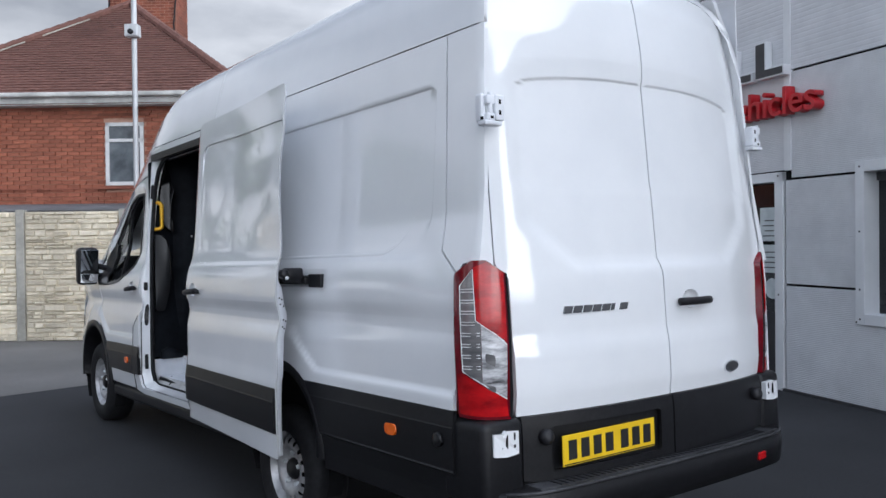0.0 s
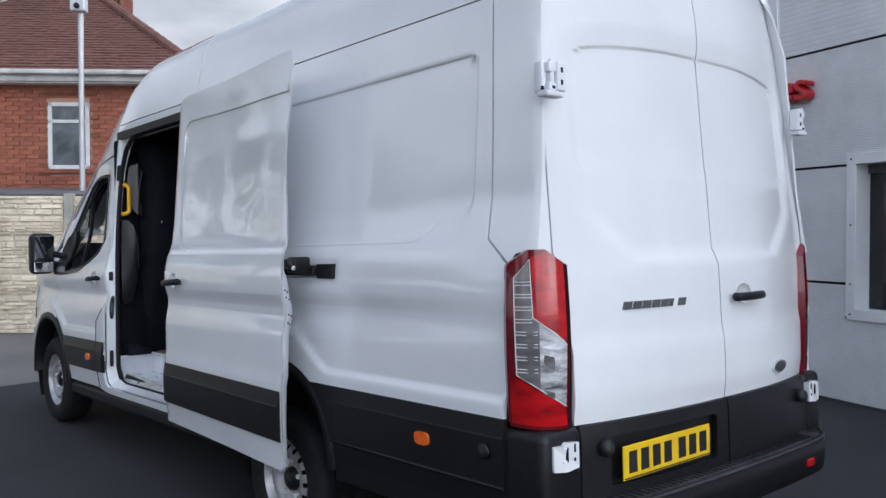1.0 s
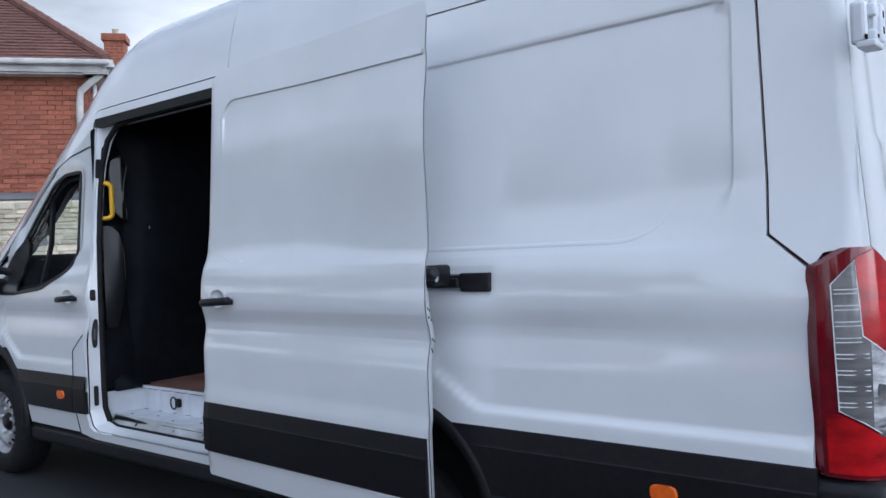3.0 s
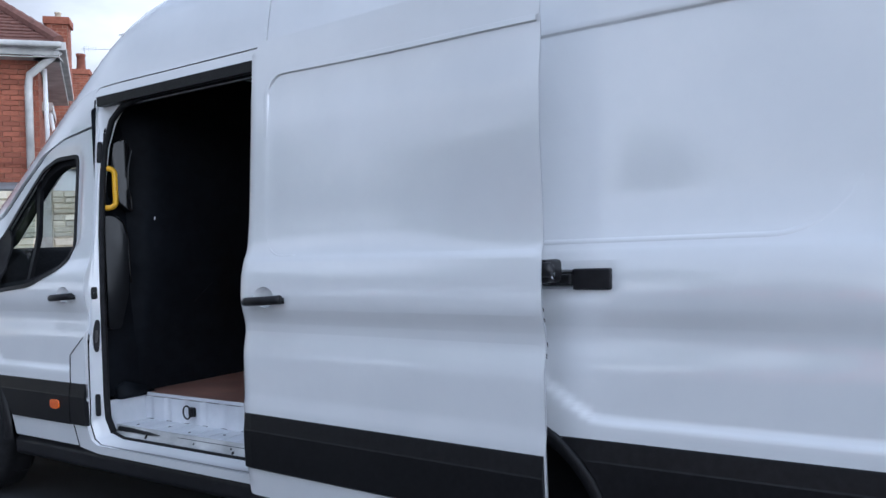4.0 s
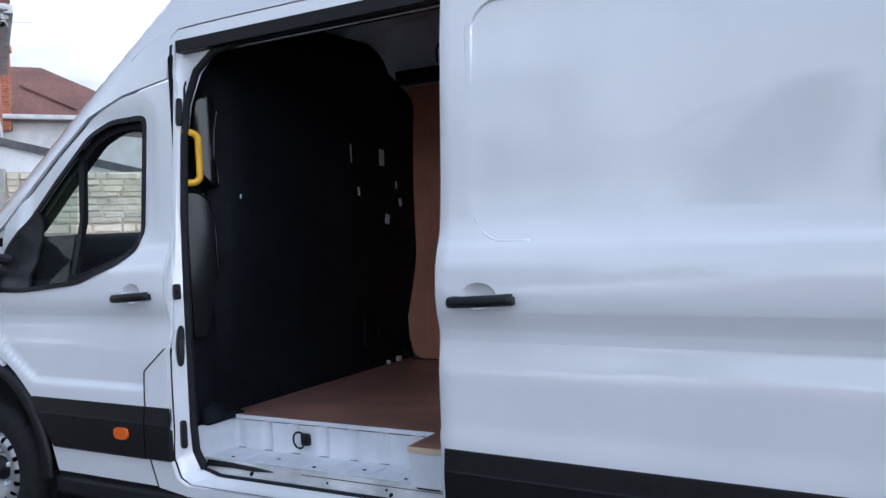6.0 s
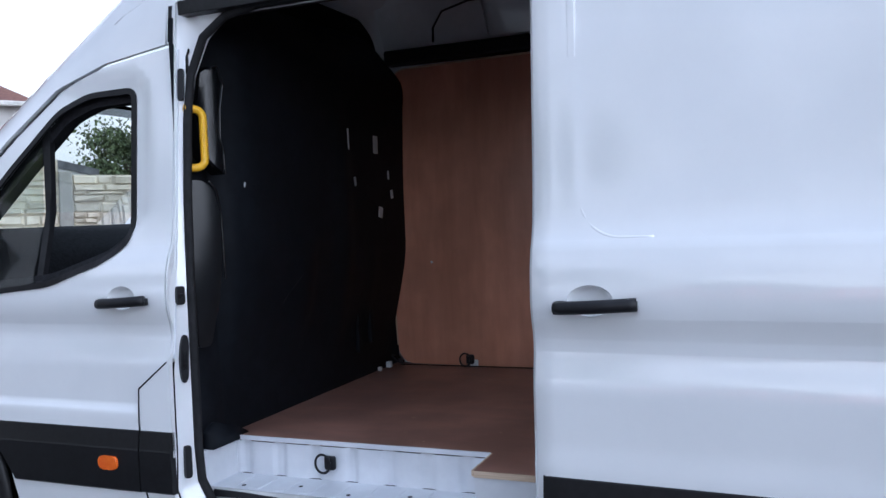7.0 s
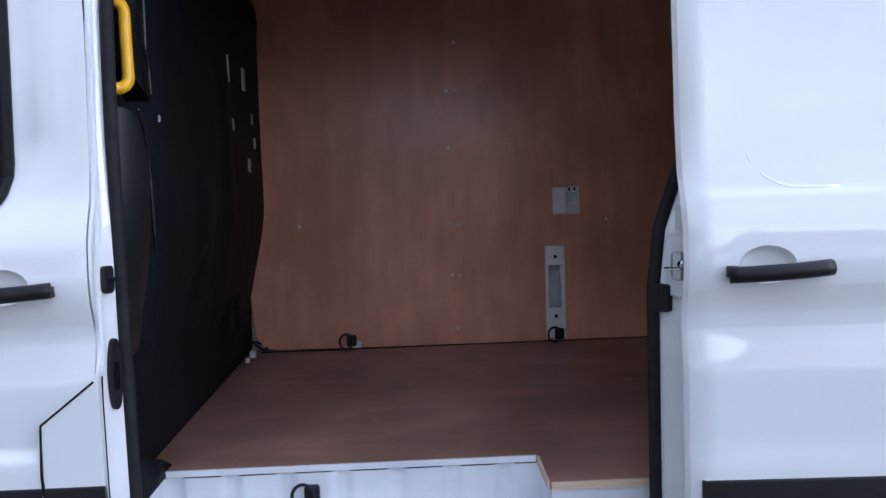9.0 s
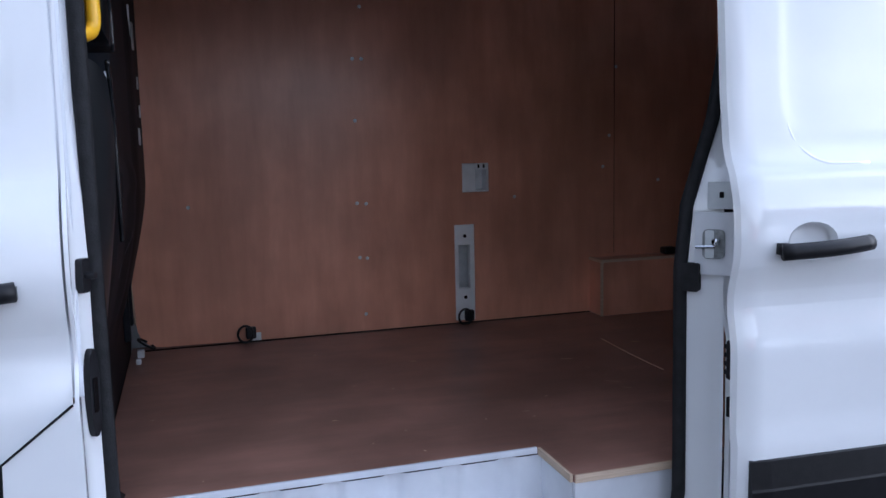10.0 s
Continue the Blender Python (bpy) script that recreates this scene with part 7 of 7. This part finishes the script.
def ribbed(v0, v1, z0, z1, pitch=0.0185, depth=0.004):
    """A cladding panel with fine level ribs."""
    vs, fs = [], []
    n = int((z1 - z0) / pitch)
    zs = []
    for i in range(n):
        z = z0 + i * pitch
        zs += [(z, 0.0), (z + pitch * 0.62, 0.0), (z + pitch * 0.74, depth), (z + pitch * 0.90, depth)]
    zs.append((z1, 0.0))
    for z, o in zs:
        vs += [shop_at(SHOP_U + o, v0, z), shop_at(SHOP_U + o, v1, z)]
    for i in range(len(zs) - 1):
        fs.append((2 * i, 2 * i + 1, 2 * i + 3, 2 * i + 2))
    k = len(vs)
    for z in (z0, z1):
        vs += [shop_at(SHOP_U, v0, z), shop_at(SHOP_U, v1, z), shop_at(SHOP_U + 0.05, v0, z), shop_at(SHOP_U + 0.05, v1, z)]
    fs += [(k, k + 1, k + 3, k + 2), (k + 4, k + 5, k + 7, k + 6)]
    return raw("panel", vs, fs, CLAD, shop, "grey ribbed metal panel")


G = 0.012
for z0, z1 in ((0.02, 1.11 - G), (1.11 + G, 2.20 - G)):
    ribbed(Q1 + 0.10, D0 - 0.14, z0, z1)
ribbed(V_START, Q1 + 0.10, 0.02, 0.785)
ribbed(V_START, Q0 - 0.10, 0.785, 2.20 - G)
POST_V = 6.866
for v0, v1 in ((V_START, POST_V - 0.047), (POST_V + 0.047, V_END)):
    ribbed(v0, v1, 2.20 + G + (0.085 if v0 > 6 else 0), 3.308 - G)
    ribbed(v0, v1, 3.308 + G, 4.41 - G, 0.05, 0.0012)
    ribbed(v0, v1, 4.41 + G, SHOP_H, 0.05, 0.0012)
part("panel_backing", shop_box(SHOP_U + 0.03, SHOP_U + 0.06, V_START, Q0 - 0.1, 0, SHOP_H), GAP, shop)
part("panel_backing", shop_box(SHOP_U + 0.03, SHOP_U + 0.06, Q1 + 0.1, D0 - 0.12, 0, SHOP_H), GAP, shop)
part("panel_backing", shop_box(SHOP_U + 0.03, SHOP_U + 0.06, Q0 - 0.1, V_END, 2.29, SHOP_H), GAP, shop)
part("upright_flashing", shop_box(SHOP_U - 0.012, SHOP_U + 0.05, POST_V - 0.047, POST_V + 0.047, 2.29, SHOP_H, 0.004), CLAD_TRIM, shop, "pale grey upright flashing")
part("end_flashing", shop_box(SHOP_U - 0.015, SHOP_U + 0.3, V_END - 0.12, V_END + 0.02, 0, SHOP_H, 0.004), CLAD_TRIM, shop, "pale grey corner flashing")
part("parapet", shop_box(SHOP_U - 0.06, SHOP_U + 0.4, V_START, V_END + 0.04, SHOP_H, SHOP_H + 0.12, 0.01), CLAD_TRIM, shop, "pale grey parapet cap")
part("base_flashing", shop_box(SHOP_U - 0.02, SHOP_U + 0.05, V_START, D0 - 0.1, 0.0, 0.03), SIGN_DARK, shop, "dark base strip")
# glazed door with frame and notices
dr = part("door", shop_box(SHOP_U + 0.10, SHOP_U + 0.12, D0, D1, 0.02, DZ), SHOP_GLASS, shop, "dark glazed showroom door with notices")
for a0, a1, z0, z1 in ((D0 - 0.12, D0, 0, DZ + 0.10), (D1, D1 + 0.12, 0, DZ + 0.10), (D0 - 0.12, D1 + 0.12, DZ, DZ + 0.10)):
    part("door_frame", shop_box(SHOP_U - 0.02, SHOP_U + 0.14, a0, a1, z0, z1, 0.005), CLAD_TRIM, dr, "pale grey door frame")
part("door_kick_panel", shop_box(SHOP_U + 0.085, SHOP_U + 0.105, D0 + 0.02, D1 - 0.05, 0.05, 0.80), SIGN_DARK, dr)
for v0, z0, w, h in ((D0 + 0.10, 1.56, 0.24, 0.36), (D0 + 0.06, 1.22, 0.28, 0.30), (D0 + 0.40, 1.45, 0.24, 0.34)):
    nt = part("notice", shop_box(SHOP_U + 0.088, SHOP_U + 0.099, v0, v0 + w, z0, z0 + h), PAPER, dr, "pale notice with unreadable bars")
    for i in range(4):
        part("notice_bar", shop_box(SHOP_U + 0.086, SHOP_U + 0.0885, v0 + 0.03, v0 + w - 0.04 - 0.03 * (i % 2), z0 + 0.05 + i * 0.055, z0 + 0.062 + i * 0.055), SIGN_DARK, nt)
part("round_sticker", lathe([(0.11, 0), (0.11, 0.004), (0.0, 0.004)], 24, Matrix.Translation(shop_at(SHOP_U + 0.09, D0 + 0.16, 1.05)) @ pose(0, 0, 0, 0, -90, -SHOP)), PAPER, dr, "round pale sticker")
# window
wn_ = part("window", shop_box(SHOP_U + 0.16, SHOP_U + 0.18, Q0, Q1, QZ0, QZ1), SHOP_GLASS, shop, "dark recessed showroom window")
for a0, a1, z0, z1 in ((Q1, Q1 + 0.10, QZ0 - 0.10, QZ1 + 0.10), (Q0 - 0.10, Q0, QZ0 - 0.10, QZ1 + 0.10), (Q0, Q1, QZ1, QZ1 + 0.10), (Q0, Q1, QZ0 - 0.10, QZ0)):
    part("window_frame", shop_box(SHOP_U - 0.025, SHOP_U + 0.18, a0, a1, z0, z1, 0.004), CLAD_TRIM, wn_, "pale grey window surround")
part("blind_rail", shop_box(SHOP_U + 0.13, SHOP_U + 0.158, Q0, Q1, QZ1 - 0.08, QZ1), SIGN_DARK, wn_)
for v, z in ((Q1 + 0.05, QZ1 + 0.05), (Q1 + 0.05, 1.65), (Q1 + 0.05, 1.11), (Q1 + 0.05, QZ0 - 0.05), (Q1 + 0.09, QZ0 - 0.08), (D0 - 0.06, 1.0), (D0 - 0.06, DZ + 0.06)):
    part("fixing", lathe([(0.010, 0), (0.010, 0.004), (0.0, 0.005)], 8, Matrix.Translation(shop_at(SHOP_U - 0.024, v, z)) @ pose(0, 0, 0, 0, -90, -SHOP)), SIGN_DARK, shop)
# red word and dark plain letter shapes
txt = bpy.data.curves.new("word", "FONT")
txt.body, txt.size, txt.extrude, txt.bevel_depth, txt.space_character = "Vehicles", 0.40, 0.058, 0.004, 1.0
tob = new("word", txt)
bpy.context.view_layer.update()
wme = bpy.data.meshes.new_from_object(tob.evaluated_get(bpy.context.evaluated_depsgraph_get()))
bpy.data.objects.remove(tob)
width = max(v.co.x for v in wme.vertices)
sx = 1.44 / width
M_WORD = Matrix.Translation(shop_at(SHOP_U - 0.07, 6.365 + 1.44, 2.855)) @ pose(0, 0, 0, 0, 0, -SHOP) @ pose(0, 0, 0, 90, 0, -90)
wme.transform(M_WORD @ Matrix.Diagonal((sx, 1.0, 1.0, 1)))
sign = thing("red_sign", shop_at(SHOP_U - 0.1, 7.0, 2.8), "red standing letters on the showroom wall", "sign")
wme.materials.clear()
link("letters", wme, SIGN_RED, sign, "red block letters")
for v in (6.5, 7.1, 7.7):
    part("stand_off", tube([shop_at(SHOP_U - 0.06, v, 2.90), shop_at(SHOP_U + 0.01, v, 2.90)], 0.012, 6), SIGN_DARK, sign)
logo = thing("dark_sign", shop_at(SHOP_U - 0.1, 7.2, 3.27), "dark standing letter shapes with pale rims", "sign")
for v in (6.82, 7.29, 7.76):
    shape = [(v, 3.27), (v, 3.37), (v + 0.26, 3.37), (v + 0.26, 3.655), (v + 0.42, 3.655), (v + 0.42, 3.27)]
    part("letter_rim", prism(shape, lambda a, b: shop_at(SHOP_U - 0.095, a, b), lambda a, b: shop_at(SHOP_U - 0.01, a, b)), CLAD_TRIM, logo)
    inner = [(v + 0.014, 3.284), (v + 0.014, 3.356), (v + 0.274, 3.356), (v + 0.274, 3.641), (v + 0.406, 3.641), (v + 0.406, 3.284)]
    part("letter_face", prism(inner, lambda a, b: shop_at(SHOP_U - 0.10, a, b), lambda a, b: shop_at(SHOP_U - 0.09, a, b)), SIGN_DARK, logo)


# trees and a parked car beyond, and what closes the yard behind
def tree(u, v, h, spread, seed, leaves, name="tree", label="leafy green tree behind the wall", size=1.0):
    r = random.Random(seed)
    t = thing(name, site(u, v), label, "tree", "trees beyond the yard")
    base = site(u, v)
    bm = tube([base + Vector((0.1 * math.sin(i), 0.08 * math.cos(i * 1.3), h * 0.5 * i / 5)) for i in range(6)], 0.16, 8)
    tips = []
    for i in range(9):
        a = r.uniform(0, 6.28)
        s = base + Vector((0, 0, h * r.uniform(0.25, 0.5)))
        e = base + Vector((math.cos(a) * spread * r.uniform(0.35, 0.8), math.sin(a) * spread * r.uniform(0.35, 0.8), h * r.uniform(0.5, 0.92)))
        tips.append(e)
        b2 = tube([s, (s + e) / 2 + Vector((0, 0, 0.25)), e], 0.05, 6)
        me = bpy.data.meshes.new("limb")
        b2.to_mesh(me), b2.free()
        bm.from_mesh(me)
        bpy.data.meshes.remove(me)
    part("trunk", bm, BARK, t, "", True)
    vs, fs = [], []
    centres = [e + Vector((r.gauss(0, spread * 0.22), r.gauss(0, spread * 0.22), r.gauss(0, h * 0.08))) for e in tips for _ in range(4)]
    for i in range(leaves):
        c = centres[r.randrange(len(centres))]
        p = c + Vector((r.gauss(0, 1), r.gauss(0, 1), r.gauss(0, 0.8))) * (spread * 0.16)
        if p.z < h * 0.2:
            continue
        n = Vector((r.gauss(0, 1), r.gauss(0, 1), r.gauss(0, 1))).normalized()
        a = n.orthogonal().normalized()
        b = n.cross(a)
        s = r.uniform(0.04, 0.085) * size
        k = len(vs)
        vs += [p - a * s, p - b * s * 0.5, p + a * s, p + b * s * 0.5]
        fs.append((k, k + 1, k + 2, k + 3))
    tagged(raw("crown", vs, fs, LEAF, t), kind="stuff")
    return t


tree(0.15, 19.5, 3.15, 1.45, 3, 52000, size=0.72)
tree(3.4, 23.0, 4.6, 2.2, 8, 16000)
def parked_van(loc, yaw, mat, label):
    c = thing("parked_van", loc, label, "van", "vans parked in the yard")
    m = Matrix.Translation(loc) @ pose(0, 0, 0, 0, 0, yaw) @ Matrix.Diagonal((1, 1, 1.245, 1))

    def put(name, bm, mt, lab="", sm=False, parent=c):
        bmesh.ops.transform(bm, matrix=m, verts=bm.verts)
        return part(name, bm, mt, parent, lab, sm)
    prof = soften([(-2.55, 0.28), (-2.60, 0.75), (-2.58, 1.10), (-2.50, 1.50), (0.40, 1.55), (0.62, 1.40), (1.05, 1.02), (1.38, 0.85), (1.45, 0.55), (1.42, 0.28)], 0.12)
    put("body", prism(prof, lambda a, b: (-0.86 + 0.14 * max(0, b - 1.0), a, b), lambda a, b: (0.86 - 0.14 * max(0, b - 1.0), a, b), 0.03), mat, "", True)
    for sx_ in (-1, 1):
        for y0, y1 in ((-0.22, 0.26), (-1.60, -0.72)):
            put("side_window", prism(soften([(y0, 1.08), (y0 + 0.02, 1.47), (y1 - 0.02, 1.48), (y1 + 0.10, 1.08)], 0.04), lambda a, b: (sx_ * (0.866 - 0.14 * (b - 1.0)), a, b), lambda a, b: (sx_ * (0.85 - 0.14 * (b - 1.0)), a, b)), SHOP_GLASS, "dark side window")
        put("tail_lamp", box(sx_ * 0.74 - 0.1, sx_ * 0.74 + 0.1, -2.62, -2.50, 0.74, 1.04, 0.02), LAMP_RED)
        for y in (-1.85, 0.85):
            put("tyre", lathe([(0.2, -0.1), (0.30, -0.1), (0.315, -0.06), (0.315, 0.06), (0.30, 0.1), (0.2, 0.1), (0.0, 0.08)], 20, Matrix.Translation((sx_ * 0.76, y, 0.315)) @ pose(0, 0, 0, 0, 90 * sx_, 0)), RUBBER, "", True)


parked_van(site(-0.9, 12.3), -SITE + 90, PAINT, "white parked van with dark windows in front of the wall")

# across the yard, seen mirrored in the van's side: parked vans, a low wall, trees and a terrace
RED_PAINT = surface("red_car_paint", (0.34, 0.014, 0.012), (0.42, 0.02, 0.018), 0.2, coat=1.0, scale=3)
for x, y, yaw, mat, label in ((-9.6, 12.6, 4, PAINT, "white parked van across the yard"), (-10.0, 18.6, -3, PAINT, "white parked van near the boundary wall"), (-9.8, 6.6, 2, RED_PAINT, "red parked van across the yard"),
                              (-10.1, 0.4, 0, PAINT, "white parked van beside the low wall"), (-9.9, -6.0, 3, PAINT, "white parked van at the yard's end")):
    parked_van(Vector((x, y, 0)), yaw, mat, label)
back_wall = thing("yard_wall", (-14, 0, 0), "pale rendered wall on the far side of the yard", "wall", kind="structure")
part("wall", box(-14.2, -14.0, -22, 28, 0, 1.5), RENDERED, back_wall)
part("coping", box(-14.24, -13.96, -22, 28, 1.5, 1.56, 0.01), CONCRETE_POST, back_wall, "grey coping")
SIDE, FACE = math.sin(radians(SITE)), math.cos(radians(SITE))
for i, (x, y, h, wide) in enumerate(((-19, -12, 4.4, 2.2), (-20, -6, 5.2, 2.4), (-19.5, 1, 3.4, 1.9), (-20, 8, 3.6, 2.0), (-21, 15, 8.2, 3.6), (-20, 21, 9.2, 3.8), (-21.5, 27, 8.6, 3.8), (-20.5, 33, 9.6, 4.0))):
    tree(x * FACE - y * SIDE, x * SIDE + y * FACE, h, wide, 20 + i, 6000 if h > 6 else 2600, label="leafy green tree across the yard", size=2.4 if h > 6 else 1.7)

for u, v, h in ((-24, 22, 8.0), (-28, 19, 9.0), (-33, 17.5, 8.5), (-39, 17, 9.0)):
    tree(u, v, h, 3.6, int(50 - u), 5000, label="leafy green tree beyond the boundary wall", size=2.4)


def terraced_house(y0, y1, x, eave, ridge, mat, label):
    """A plain two-storey house front with windows, a door and a pitched roof."""
    h = thing("terraced_house", (x, (y0 + y1) / 2, 0), label, "house", "terraced houses across the yard")
    part("wall", box(x - 7, x, y0, y1, 0, eave), mat, h)
    part("roof", prism([(x + 0.35, eave - 0.05), (x - 3.5, ridge), (x - 7.35, eave - 0.05)], lambda a, b: (a, y0, b), lambda a, b: (a, y1, b)), TILE, h, "brown tiled roof")
    part("gutter", box(x + 0.30, x + 0.42, y0, y1, eave - 0.12, eave - 0.02, 0.02), GUTTER, h)
    for yc in (y0 + (y1 - y0) * 0.27, y0 + (y1 - y0) * 0.73):
        for z0, z1 in ((0.9, 2.2), (3.3, 4.5)):
            w = part("window", box(x - 0.02, x + 0.01, yc - 0.6, yc + 0.6, z0, z1), HOUSE_GLASS, h, "white framed window")
            for a0, a1, b0, b1 in ((-0.66, -0.58, z0, z1), (0.58, 0.66, z0, z1), (-0.66, 0.66, z1, z1 + 0.08), (-0.66, 0.66, z0 - 0.08, z0), (-0.04, 0.04, z0, z1)):
                part("window_frame", box(x + 0.0, x + 0.05, yc + a0, yc + a1, b0, b1), UPVC, w)
    part("stack", box(x - 3.9, x - 3.1, y1 - 0.5, y1, ridge - 0.6, ridge + 1.1, 0.02), BRICK_OLD, h, "brick chimney")


FRONTS = ((RENDERED, "white rendered terraced house"), (BRICK_OLD, "dark red brick terraced house"), (BRICK, "red brick terraced house"))
for i in (0, 1, 5, 6, 7):
    terraced_house(-20 + i * 8.2, -12 + i * 8.2, -26.5 + 0.4 * (i % 2), 5.2, 7.7, *FRONTS[i * 2 % 3])

# palisade fence beyond the showroom's end
fence = thing("palisade_fence", site(1.0, 14.3), "pale galvanised palisade fence between posts", "fence")
for i in range(16):
    u = 0.0 + i * 0.15
    bm = prism([(-0.033, 0.05), (0.033, 0.05), (0.033, 2.50), (0.012, 2.62), (-0.012, 2.62), (-0.033, 2.50)], lambda a, b: site(u + a, 14.30, b), lambda a, b: site(u + a, 14.315, b))
    part("pale", bm, GALV, fence)
for z in (0.45, 2.02):
    part("fence_rail", sbox(-0.05, 2.35, 14.32, 14.36, z, z + 0.05), GALV, fence)
for u in (-0.05, 2.35):
    part("fence_post", sbox(u - 0.04, u + 0.04, 14.34, 14.42, 0, 2.5), GALV, fence)
